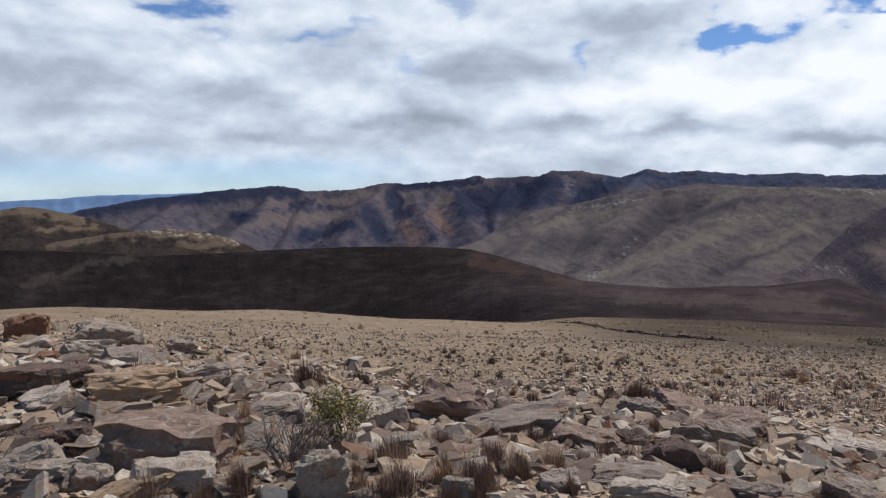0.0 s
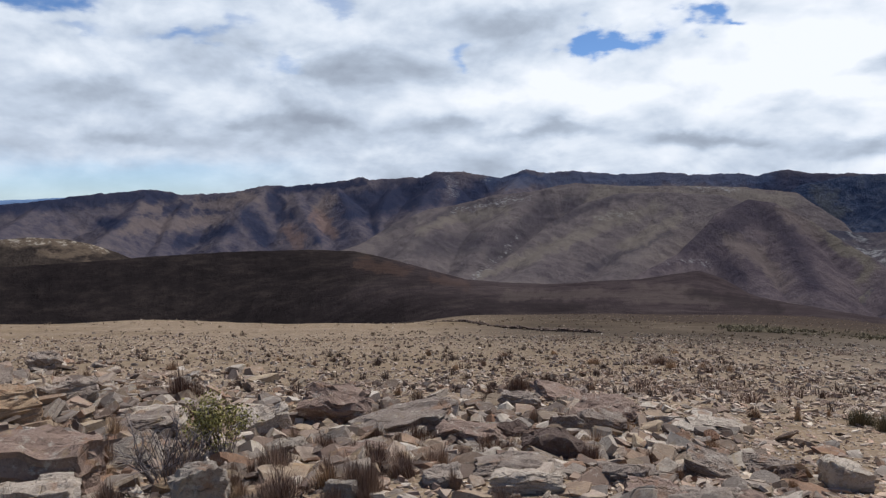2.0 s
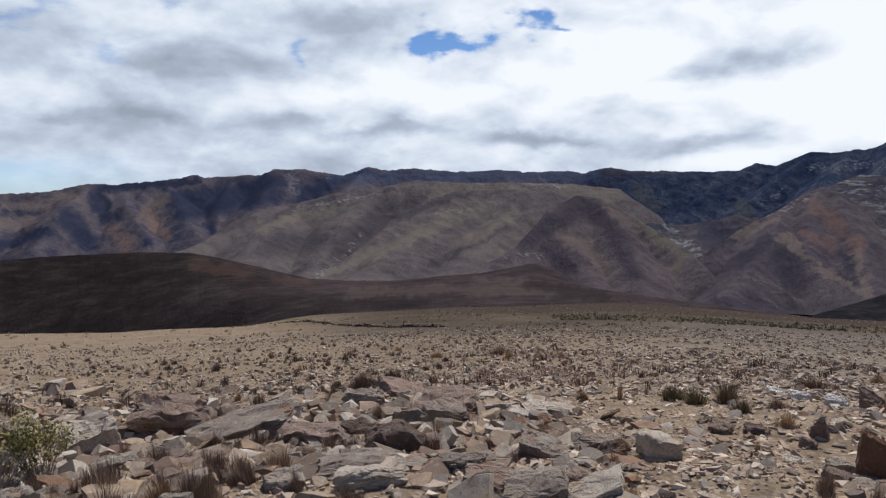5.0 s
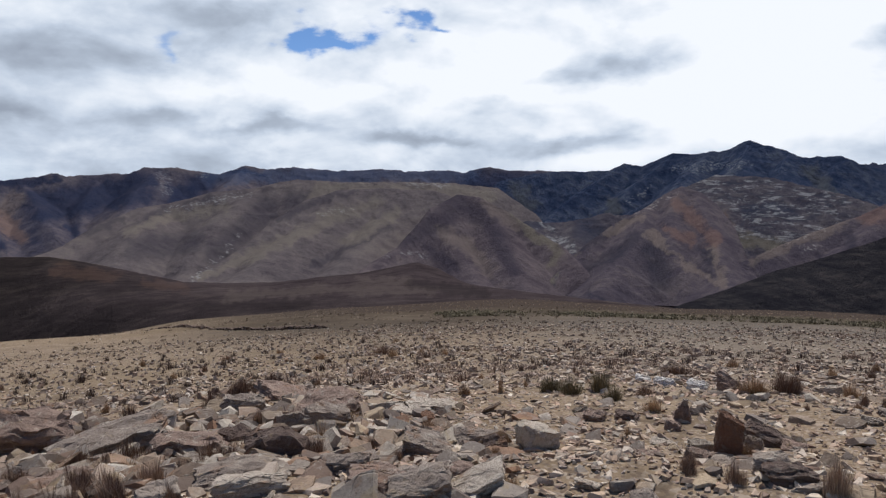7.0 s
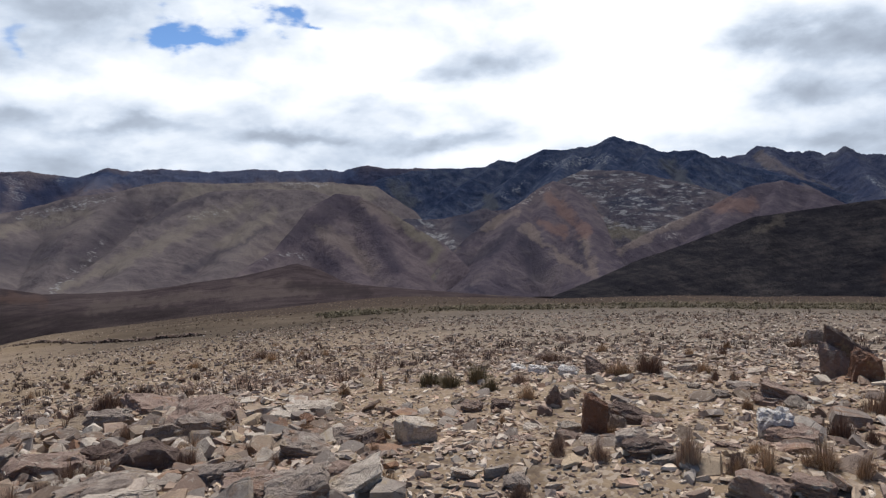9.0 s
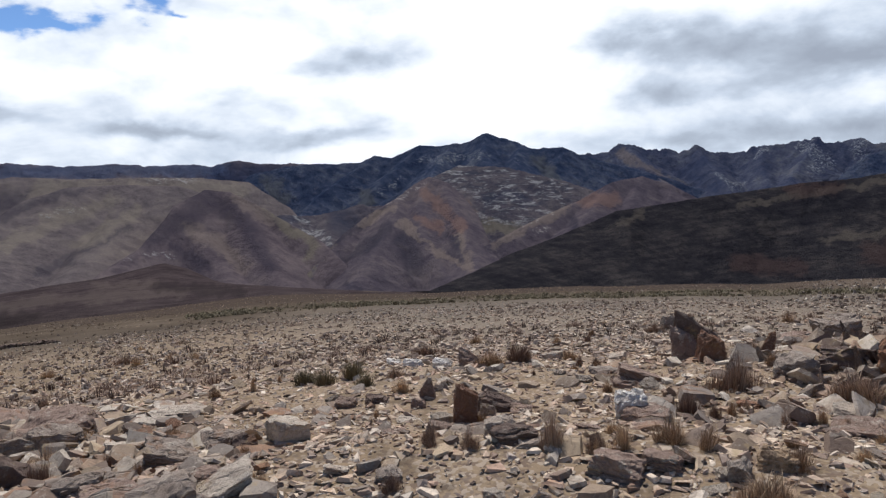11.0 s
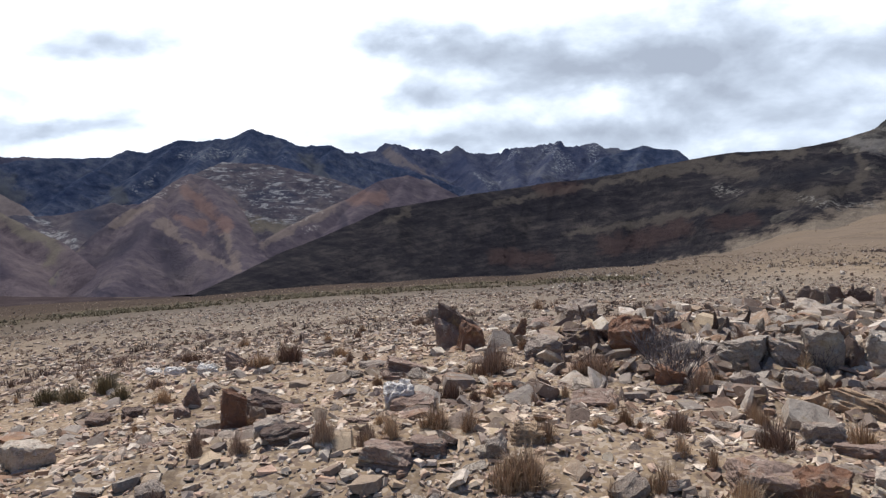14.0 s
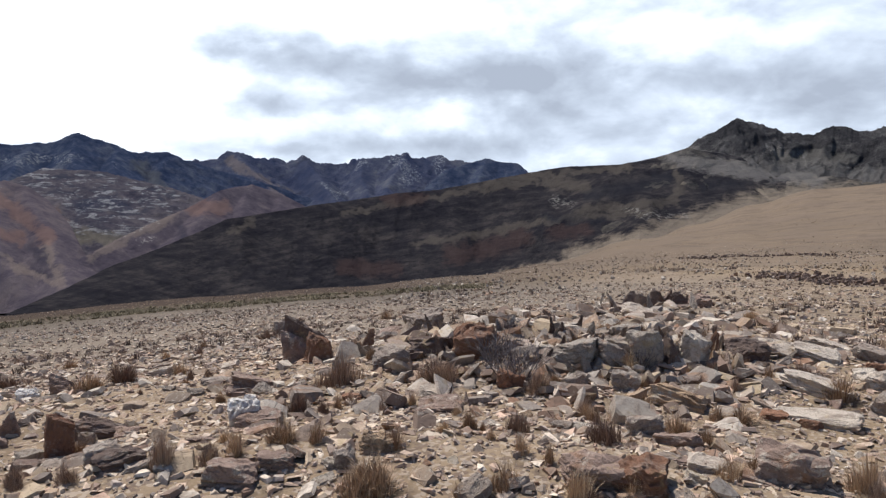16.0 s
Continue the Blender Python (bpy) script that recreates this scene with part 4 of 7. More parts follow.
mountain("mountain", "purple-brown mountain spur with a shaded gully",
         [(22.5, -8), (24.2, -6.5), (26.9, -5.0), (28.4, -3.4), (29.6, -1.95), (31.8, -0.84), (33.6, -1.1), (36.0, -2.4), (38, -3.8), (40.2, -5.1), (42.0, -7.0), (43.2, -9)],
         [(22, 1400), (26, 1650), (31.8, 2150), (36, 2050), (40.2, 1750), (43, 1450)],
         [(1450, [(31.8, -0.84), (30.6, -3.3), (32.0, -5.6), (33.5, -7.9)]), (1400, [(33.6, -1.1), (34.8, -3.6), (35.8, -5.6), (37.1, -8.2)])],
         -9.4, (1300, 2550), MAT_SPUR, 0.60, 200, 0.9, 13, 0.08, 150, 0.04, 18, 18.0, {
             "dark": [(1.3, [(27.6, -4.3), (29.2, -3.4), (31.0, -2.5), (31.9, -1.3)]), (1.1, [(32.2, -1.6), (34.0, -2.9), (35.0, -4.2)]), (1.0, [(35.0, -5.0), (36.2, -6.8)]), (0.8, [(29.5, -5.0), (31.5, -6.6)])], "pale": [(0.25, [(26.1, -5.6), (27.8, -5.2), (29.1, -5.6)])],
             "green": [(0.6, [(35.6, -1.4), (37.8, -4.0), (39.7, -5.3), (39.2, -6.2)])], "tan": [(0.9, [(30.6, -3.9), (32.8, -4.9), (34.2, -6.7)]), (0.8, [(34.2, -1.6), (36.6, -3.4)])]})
mountain("mountain", "valley head of pale rock slabs under the dark peak",
         [(33.5, -5.5), (35.5, -3.6), (37.2, -3.0), (39.5, -3.2), (41.5, -2.9), (43.5, -2.4), (46, -3.5)], [(33.5, 2300), (40, 2450), (46, 2400)],
         [(1700, [(37.2, -3.0), (38.4, -4.8), (39.6, -7.4)]), (1700, [(41.5, -2.9), (41.0, -4.6), (40.4, -7.4)])],
         -8.8, (1600, 2700), MAT_SLABS, 0.4, 90, 0.5, 10, 0.08, 110, 0.08, 35, 6.0, {
             "ledges": [(0.9, [(38.8, -3.4), (39.7, -4.5), (40.5, -5.0)])], "dark": [(1.6, [(41.5, -3.0), (42.5, -4.4)]), (1.0, [(36, -3.2), (38, -3.0)])], "green": [(0.8, [(38.0, -4.8), (39.5, -5.8)])]})
mountain("mountain", "brown conical mountain with rust-orange scree streaks",
         [(36.8, -9.4), (38.4, -8.3), (40.0, -6.6), (41.9, -4.7), (44.0, -3.2), (46.1, -2.1), (47.6, -1.0), (48.8, -0.42), (50.2, -0.9), (51.4, -1.9), (52.6, -3.6), (53.4, -5.6), (54.3, -7.6)],
         [(36.8, 1400), (40, 1650), (44, 2000), (48.8, 2300), (51.4, 2250), (54.5, 1800)],
         [(1450, [(48.8, -0.42), (48.0, -2.6), (48.0, -4.6), (50.0, -8.4)]), (1400, [(46.4, -1.9), (45.6, -4.2), (43.0, -8.0)]), (1500, [(50.0, -0.9), (50.9, -3.6), (52.2, -7.0)])],
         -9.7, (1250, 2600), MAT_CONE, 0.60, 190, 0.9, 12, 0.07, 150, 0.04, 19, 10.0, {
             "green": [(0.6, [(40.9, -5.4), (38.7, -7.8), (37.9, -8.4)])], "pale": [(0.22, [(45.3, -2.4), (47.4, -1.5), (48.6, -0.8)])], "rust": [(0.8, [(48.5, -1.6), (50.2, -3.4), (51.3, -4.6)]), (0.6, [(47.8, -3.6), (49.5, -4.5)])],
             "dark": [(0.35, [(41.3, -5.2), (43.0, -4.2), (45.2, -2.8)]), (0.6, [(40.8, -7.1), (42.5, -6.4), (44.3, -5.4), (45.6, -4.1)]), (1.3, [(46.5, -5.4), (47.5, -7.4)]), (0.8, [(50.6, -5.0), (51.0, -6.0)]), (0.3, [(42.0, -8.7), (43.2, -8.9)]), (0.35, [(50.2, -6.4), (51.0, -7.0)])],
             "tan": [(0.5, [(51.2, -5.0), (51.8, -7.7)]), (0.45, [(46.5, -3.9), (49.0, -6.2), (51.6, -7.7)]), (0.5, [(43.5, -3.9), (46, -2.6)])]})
mountain("mountain", "reddish brown mountain spur with pale scree",
         [(48.5, -9), (50.3, -7.4), (53.9, -5.6), (57.5, -3.85), (60.6, -2.55), (62.9, -1.3), (65.1, -0.92), (67.2, -1.6), (69.4, -2.8), (74, -6)],
         [(48.5, 1500), (54, 1700), (60, 2050), (65, 2350), (74, 2300)],
         [(1500, [(62.9, -1.3), (60.5, -4.2), (56.5, -7.6)]), (1650, [(65.1, -0.95), (64.0, -3.4), (61.5, -6.2)]), (1800, [(67.2, -1.7), (67.4, -3.6), (66.0, -6.0)])],
         -9.4, (1350, 2700), MAT_CONE, 0.58, 190, 0.9, 12, 0.08, 140, 0.04, 20, 12.0, {
             "tan": [(0.6, [(53.8, -6.0), (56.6, -4.3), (58.4, -3.7), (60.2, -2.2)])], "pale": [(0.35, [(57.0, -5.0), (57.9, -4.8)]), (0.25, [(56.0, -4.4), (58.2, -3.5)])], "dark": [(0.7, [(59.7, -3.9), (60.6, -5.3)])],
             "green": [(0.5, [(53.2, -5.0), (54.6, -4.9)])], "rust": [(0.9, [(61, -2.6), (63, -2.6)])]})
massif("hill", "rounded hill, its dry grassy crown coloured as sunlit", "hill",
       [(-62, -2.5), (-45, -1.6), (-31.3, -1.31), (-30.0, -1.09), (-28.7, -1.26), (-26.2, -1.89), (-24.4, -2.5), (-22, -3.4), (-18, -5)],
       [(-62, -8), (-18, -7)], 1000, 800, MAT_LEFT_HILL, rows=60, relief=0.090, gully=120, seed=22, back=1.3, marks={"tan": [(0.5, [(-36, -1.6), (-30.0, -1.3), (-26.5, -2.0)]), (0.4, [(-29, -2.6), (-25.5, -2.6)])]})
massif("hill", "low grassy hill with a pale stony rim", "hill",
       [(-33, -4.6), (-28.1, -3.6), (-24.5, -3.05), (-20.6, -2.85), (-18.3, -3.1), (-16.7, -3.5), (-15.0, -4.2), (-12.5, -5.5)],
       [(-33, -9), (-12, -8)], 720, 590, MAT_LEFT_HILL, rows=60, relief=0.090, gully=90, seed=23, back=1.3,
       marks={"tan": [(0.6, [(-28.5, -3.9), (-24.9, -3.2), (-22.0, -3.1), (-20.0, -3.1), (-16.2, -3.8)]), (0.5, [(-20, -4.0), (-17, -4.2)])], "pale": [(0.45, [(-22.2, -3.0), (-20.0, -2.95), (-18.0, -3.2), (-16.0, -3.7)])]})
# hill and knoll take their cloud shadow from the dark base colour
massif("hill", "long heath-covered hill across the valley, cloud shade in its dark brown", "hill",
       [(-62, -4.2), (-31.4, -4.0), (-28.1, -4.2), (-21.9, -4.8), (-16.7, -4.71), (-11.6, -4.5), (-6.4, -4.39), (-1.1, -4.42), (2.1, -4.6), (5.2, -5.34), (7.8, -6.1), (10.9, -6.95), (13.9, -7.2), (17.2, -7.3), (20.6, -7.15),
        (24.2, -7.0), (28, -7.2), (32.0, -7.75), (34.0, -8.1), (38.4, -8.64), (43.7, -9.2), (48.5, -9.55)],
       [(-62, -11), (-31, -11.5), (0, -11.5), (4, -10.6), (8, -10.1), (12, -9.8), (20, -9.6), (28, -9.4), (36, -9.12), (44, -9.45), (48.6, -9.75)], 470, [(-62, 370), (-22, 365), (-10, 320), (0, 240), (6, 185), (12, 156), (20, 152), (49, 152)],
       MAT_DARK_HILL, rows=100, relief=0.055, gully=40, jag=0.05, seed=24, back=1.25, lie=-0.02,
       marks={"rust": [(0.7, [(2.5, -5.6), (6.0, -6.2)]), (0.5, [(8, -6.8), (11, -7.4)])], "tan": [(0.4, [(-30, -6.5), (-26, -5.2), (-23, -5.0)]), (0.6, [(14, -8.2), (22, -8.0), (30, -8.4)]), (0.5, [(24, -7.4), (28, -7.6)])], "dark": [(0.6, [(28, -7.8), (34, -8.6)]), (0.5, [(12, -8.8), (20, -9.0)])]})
massif("hill", "brown grassy rise between the plateau and the dark hill", "hill",
       [(5.5, -10.4), (8, -9.75), (11, -9.25), (14, -8.95), (20, -8.55), (26, -8.4), (32, -8.5), (38, -8.75), (44, -9.3), (48, -9.62)],
       [(5, -10.9), (8, -10.4), (12, -10.0), (20, -9.8), (28, -9.6), (36, -9.4), (44, -9.7), (48.6, -9.9)], 250, 146, MAT_SADDLE, rows=40, relief=0.10, gully=30, jag=0.04, bow=1.0, seed=31, back=1.3)
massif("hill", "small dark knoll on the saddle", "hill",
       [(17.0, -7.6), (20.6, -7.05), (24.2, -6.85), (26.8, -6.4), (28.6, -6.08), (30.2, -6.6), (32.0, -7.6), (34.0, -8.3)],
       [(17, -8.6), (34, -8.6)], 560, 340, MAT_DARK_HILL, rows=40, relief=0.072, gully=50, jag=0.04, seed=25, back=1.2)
RIGHT_MARKS = {
    "soil": [(0.7, [(84.5, -8.2), (87.5, -7.6), (90.2, -6.9)]), (1.5, [(90.2, -6.9), (93.2, -5.9), (97.2, -4.6), (101.6, -3.1), (104.0, -2.4), (109.0, -1.9)]), (1.6, [(97.0, -5.2), (101, -4.0), (106, -3.0)])],
    "tan": [(0.35, [(72.1, -3.2), (75.2, -2.6), (79.7, -1.9), (83.2, -1.3), (87.1, -0.8)]), (0.4, [(77.4, -5.7), (83.2, -4.8), (87.5, -3.9), (92.2, -3.4), (95.8, -3.1)]), (0.55, [(90.5, -2.9), (93.8, -2.7), (97.7, -2.2)]), (0.45, [(63.4, -4.4), (65.1, -3.8)]),
            (0.4, [(83.2, -0.9), (88.0, -0.2), (94.0, 0.2)]), (0.7, [(88.0, -0.9), (91.0, -1.3)]), (0.45, [(97.6, 0.0), (98.0, -1.3), (97.4, -2.0)]), (1.0, [(98.0, -3.9), (102, -2.4), (107.1, -1.2)]), (0.5, [(91.0, -6.3), (96.0, -4.7)])],
    "pale": [(0.5, [(88.6, -2.2), (89.8, -2.6)]), (0.5, [(94.0, -3.0), (96.0, -3.3), (98.4, -3.4)])],
    "scree_haze": [(0.9, [(97.2, 1.0), (99.1, 0.5), (102.7, 0.0), (107.1, -0.6)])],
    "rust": [(1.2, [(80.5, -6.6), (83.5, -6.0), (86, -5.2)]), (0.9, [(88.5, -4.8), (91, -4.4)]), (0.8, [(75.5, -2.2), (78, -2.0)]), (1.0, [(72, -7.4), (76, -7.6)])],
    "dark": [(0.8, [(90.9, -1.8), (94.9, -1.1), (97.0, -0.5)]), (0.6, [(99.5, -1.1), (102.4, -0.9)]), (0.5, [(100.0, -3.1), (101.4, -2.7)]), (0.5, [(69.5, -2.0), (73.0, -2.0)]), (0.45, [(88.0, -3.6), (92.0, -3.9)]), (0.3, [(90.2, -6.2), (93.5, -5.4)])],
}
# no cloud shades this ridge; its near-black tones do
massif("hill", "steep scrub-covered ridge rising to a shoulder, cloud shade in its colour", "hill",
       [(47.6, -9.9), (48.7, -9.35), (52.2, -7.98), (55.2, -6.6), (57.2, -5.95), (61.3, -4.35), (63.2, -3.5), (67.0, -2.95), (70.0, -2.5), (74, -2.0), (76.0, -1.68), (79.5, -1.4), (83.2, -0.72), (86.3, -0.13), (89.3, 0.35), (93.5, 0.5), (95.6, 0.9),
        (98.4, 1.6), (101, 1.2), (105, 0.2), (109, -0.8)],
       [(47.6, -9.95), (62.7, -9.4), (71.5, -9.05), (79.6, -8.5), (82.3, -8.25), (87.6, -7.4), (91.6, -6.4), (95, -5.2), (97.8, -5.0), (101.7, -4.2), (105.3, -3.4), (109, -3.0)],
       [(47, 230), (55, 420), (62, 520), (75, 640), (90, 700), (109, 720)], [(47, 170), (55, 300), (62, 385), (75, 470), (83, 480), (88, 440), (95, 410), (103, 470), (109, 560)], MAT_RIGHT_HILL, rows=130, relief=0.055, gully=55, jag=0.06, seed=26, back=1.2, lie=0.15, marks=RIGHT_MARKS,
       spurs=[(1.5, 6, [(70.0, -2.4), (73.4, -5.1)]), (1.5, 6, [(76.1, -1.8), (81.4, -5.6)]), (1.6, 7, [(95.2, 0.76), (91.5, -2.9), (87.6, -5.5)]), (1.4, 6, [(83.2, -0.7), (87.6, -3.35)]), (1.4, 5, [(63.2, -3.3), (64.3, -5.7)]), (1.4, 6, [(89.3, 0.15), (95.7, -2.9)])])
massif("hill", "mottled shoulder of dark scrub and dry grass below the crag", "hill",
       [(81.5, -8.2), (84.5, -6.4), (87, -4.2), (89, -2.0), (90.6, -0.3), (92, 0.15), (93.5, 0.4), (95.6, 0.85), (98.4, 1.72), (101, 0.9), (105, 0.1), (110, -0.5), (118, -0.8)],
       [(81.5, -8.4), (86, -7.9), (90, -7.2), (96, -5.4), (101, -4.2), (105, -3.2), (110, -2.6), (118, -2.6)], [(82, 600), (90, 690), (118, 705)], [(82, 470), (88, 430), (96, 430), (103, 500), (118, 570)], MAT_SHOULDER, rows=110, relief=0.13, gully=34, jag=0.05, seed=28, back=1.15, lie=0.12, marks=RIGHT_MARKS)
massif("rocky_crag", "grey rocky crag with a broken summit ridge", "crag",
       [(96.2, 0.9), (98.4, 1.75), (98.9, 2.34), (100.2, 2.85), (100.7, 3.3), (101.6, 3.68), (103.3, 3.29), (104.8, 2.65), (106.6, 2.45), (107.8, 3.0), (108.6, 2.89), (109.7, 2.5), (110.9, 2.85), (116, 2.6), (124, 1.5), (132, -1)],
       [(96, -1.0), (100, -1.6), (105, -2.4), (111, -3), (132, -3.4)], 820, [(96, 650), (105, 600), (132, 560)], MAT_CRAG, step=0.08, rows=130, relief=0.15, gully=24, jag=0.28, seed=27, back=1.25,
       marks={"scree_haze": [(1.2, [(97.2, 1.0), (99.1, 0.6), (102.7, 0.2), (107.1, -0.4), (112, -0.6)])], "pale": [(0.4, [(103.5, 1.6), (106, 1.0)])], "tan": [(0.8, [(104.5, 1.0), (109, 0.8)]), (0.6, [(98.4, 1.5), (99.5, 1.3)])],
              "dark": [(0.8, [(100.2, 2.6), (101.6, 3.2), (103.0, 2.4), (101.8, 1.6)]), (0.5, [(107.6, 2.6), (109, 2.3)])]})


# ---- stones ----
def stone_colour(random_value, base, crust=0.7):
    def build(n, p):
        if random_value == "object":
            rnd = n.add("ShaderNodeObjectInfo").outputs["Random"]
        else:
            rnd = n.add("ShaderNodeNewGeometry").outputs["Random Per Island"]
        off = n.add("ShaderNodeCombineXYZ")
        n.put(off.inputs[0], n.math("MULTIPLY", rnd, 37.0))
        n.put(off.inputs[1], n.math("MULTIPLY", rnd, 91.0))
        q = n.vmath("ADD", p, off.outputs[0])
        col = n.ramp(rnd, [(i / max(1, len(base) - 1), c) for i, c in enumerate(base)])
        mott = n.noise(q, 8.0, 8, 0.72, 0.4)
        col = n.mix(n.math("MULTIPLY", n.step(mott, 0.47, 0.64), 0.50), col, (0.125, 0.092, 0.074))
        rust = n.noise(n.vmath("ADD", q, (5.0, 3.0, 8.0)), 4.0, 6, 0.62, 0.8)
        col = n.mix(n.math("MULTIPLY", n.step(rust, 0.55, 0.68), 0.60), col, (0.235, 0.130, 0.072))
        ochre = n.noise(n.vmath("ADD", q, (1.0, 23.0, 4.0)), 5.0, 7, 0.7, 0.5)
        col = n.mix(n.math("MULTIPLY", n.step(ochre, 0.57, 0.66), 0.45), col, (0.32, 0.25, 0.135))
        lichen = n.noise(n.vmath("ADD", q, (15.0, 9.0, 2.0)), 11.0, 8, 0.75, 0.2)
        col = n.mix(n.math("MULTIPLY", n.step(lichen, 0.54, 0.63), crust), col, (0.42, 0.395, 0.345))
        grain = n.noise(q, 55.0, 5, 0.75)
        col = n.mix(n.math("MULTIPLY", n.step(grain, 0.5, 0.68), 0.45), col, (0.085, 0.068, 0.057))
        crack = n.add("ShaderNodeTexVoronoi", feature="DISTANCE_TO_EDGE")
        n.put(crack.inputs["Vector"], n.vmath("ADD", n.scaled(q, 1, 1, 2.2), n.scaled(n.add("ShaderNodeTexNoise").outputs[1], 0.12, 0.12, 0.12)))
        crack.inputs["Scale"].default_value = 3.0
        gap = n.math("MULTIPLY", n.step(crack.outputs[0], 0.022, 0.0), n.step(rust, 0.47, 0.56))
        col = n.mix(n.math("MULTIPLY", gap, 0.2), col, (0.06, 0.05, 0.045))
        col = n.mix(1.0, col, (1.17, 1.07, 0.96), "MULTIPLY")
        h = n.math("ADD", n.math("MULTIPLY", mott, 1.4), n.math("MULTIPLY", grain, 0.6))
        return col, n.math("SUBTRACT", h, n.math("MULTIPLY", gap, 0.8))
    return build


TONES = {
    "g": ("grey_stone", [(0.232, 0.196, 0.170), (0.305, 0.262, 0.226)]),
    "m": ("mauve_brown_stone", [(0.218, 0.161, 0.134), (0.278, 0.207, 0.172)]),
    "p": ("pale_stone", [(0.40, 0.35, 0.30), (0.48, 0.43, 0.37)]),
    "t": ("tan_stone", [(0.33, 0.245, 0.165), (0.37, 0.27, 0.18)]),
    "r": ("rusty_stone", [(0.18, 0.098, 0.064), (0.225, 0.122, 0.076)]),
    "k": ("dark_stone", [(0.10, 0.075, 0.066), (0.13, 0.095, 0.082)]),
    "l": ("lichen_grey_stone", [(0.255, 0.228, 0.198), (0.31, 0.275, 0.24)]),
    "w": ("white_stone", [(0.62, 0.61, 0.60), (0.66, 0.65, 0.63)]),
}
WORDS = {"g": "grey", "m": "mauve-brown", "p": "pale pinkish-grey", "t": "tan", "r": "rust-red", "k": "dark brown", "l": "lichen-covered grey", "w": "chalky white"}
FORMS = {"s": "flat angular stone slab", "b": "rough angular boulder", "u": "upright pointed stone", "w": "wedge-shaped broken stone"}
MAT_STONE = {k: surface(name, stone_colour("object", c, 0.25 if k in "kr" else 0.7), 0.9, (0.8, 0.035)) for k, (name, c) in TONES.items()}
MIXED = [(0.285, 0.228, 0.199), (0.123, 0.093, 0.082), (0.361, 0.318, 0.288), (0.19, 0.135, 0.114), (0.37, 0.323, 0.284), (0.285, 0.195, 0.147), (0.095, 0.072, 0.065), (0.396, 0.353, 0.314), (0.228, 0.138, 0.095), (0.327, 0.292, 0.271), (0.152, 0.119, 0.106), (0.361, 0.275, 0.206)]
MAT_SHARDS = surface("broken_stones", stone_colour("island", MIXED), 0.9, (0.6, 0.02))
RUBBLE_MIX = [(0.085, 0.067, 0.058), (0.20, 0.15, 0.12), (0.46, 0.42, 0.36), (0.12, 0.093, 0.080), (0.30, 0.24, 0.18), (0.21, 0.125, 0.082), (0.54, 0.50, 0.44), (0.15, 0.125, 0.11), (0.25, 0.225, 0.20), (0.10, 0.078, 0.067), (0.38, 0.31, 0.22), (0.17, 0.12, 0.10)]
MAT_RUBBLE = surface("broken_rubble", stone_colour("island", RUBBLE_MIX, 0.45), 0.9, (0.6, 0.02))
PALE_MIX = [(0.36, 0.29, 0.22), (0.58, 0.53, 0.46), (0.10, 0.078, 0.066), (0.44, 0.38, 0.31), (0.26, 0.19, 0.145), (0.48, 0.42, 0.35), (0.38, 0.29, 0.20), (0.21, 0.155, 0.125), (0.40, 0.33, 0.27), (0.33, 0.24, 0.17), (0.14, 0.105, 0.09), (0.30, 0.25, 0.215), (0.17, 0.13, 0.11), (0.36, 0.31, 0.275)]
FLAKE_MIX = [(0.60, 0.52, 0.42), (0.40, 0.30, 0.22), (0.66, 0.60, 0.51), (0.27, 0.19, 0.15), (0.54, 0.45, 0.35), (0.50, 0.36, 0.28), (0.14, 0.105, 0.09), (0.62, 0.54, 0.45)]
MAT_FLAKES = surface("cream_stone_flakes", stone_colour("island", FLAKE_MIX, 0.3), 0.9, (0.3, 0.008))
MAT_CHIPS = surface("pale_stone_chips", stone_colour("island", PALE_MIX, 0.4), 0.9, (0.3, 0.008))


def roughen(rs, bm, flakes=True, reaches=(0.3, 0.2, 0.13)):
    """Worn edges and an uneven, layered surface on a stone of unit size."""
    bmesh.ops.bevel(bm, geom=list(bm.edges), offset=0.016, segments=1, affect="EDGES", profile=0.5)
    for reach in reaches:
        bmesh.ops.triangulate(bm, faces=bm.faces)
        bmesh.ops.subdivide_edges(bm, edges=[e for e in bm.edges if e.calc_length() > reach], cuts=1)
    bmesh.ops.triangulate(bm, faces=bm.faces)
    off = Vector(rs.uniform(0, 50, 3))
    layers = rs.normal(0, 0.035, 12)
    for v in bm.verts:
        w = noise.noise_vector(v.co * 2.2 + off) * 0.055 + noise.noise_vector(v.co * 5.5 + off) * 0.045 + noise.noise_vector(v.co * 13.0 + off) * 0.048
        # flakes split off the top
        if flakes and v.co.z > 0.45:
            w.z -= 0.13 * max(0.0, min(1.0, 6.0 * noise.noise(Vector((v.co.x * 2.6, v.co.y * 2.6, 3.0)) + off)))
        w += Vector((v.co.x, v.co.y, 0)) * layers[int(max(0, min(0.99, v.co.z + 0.1)) * 9)]
        v.co += w


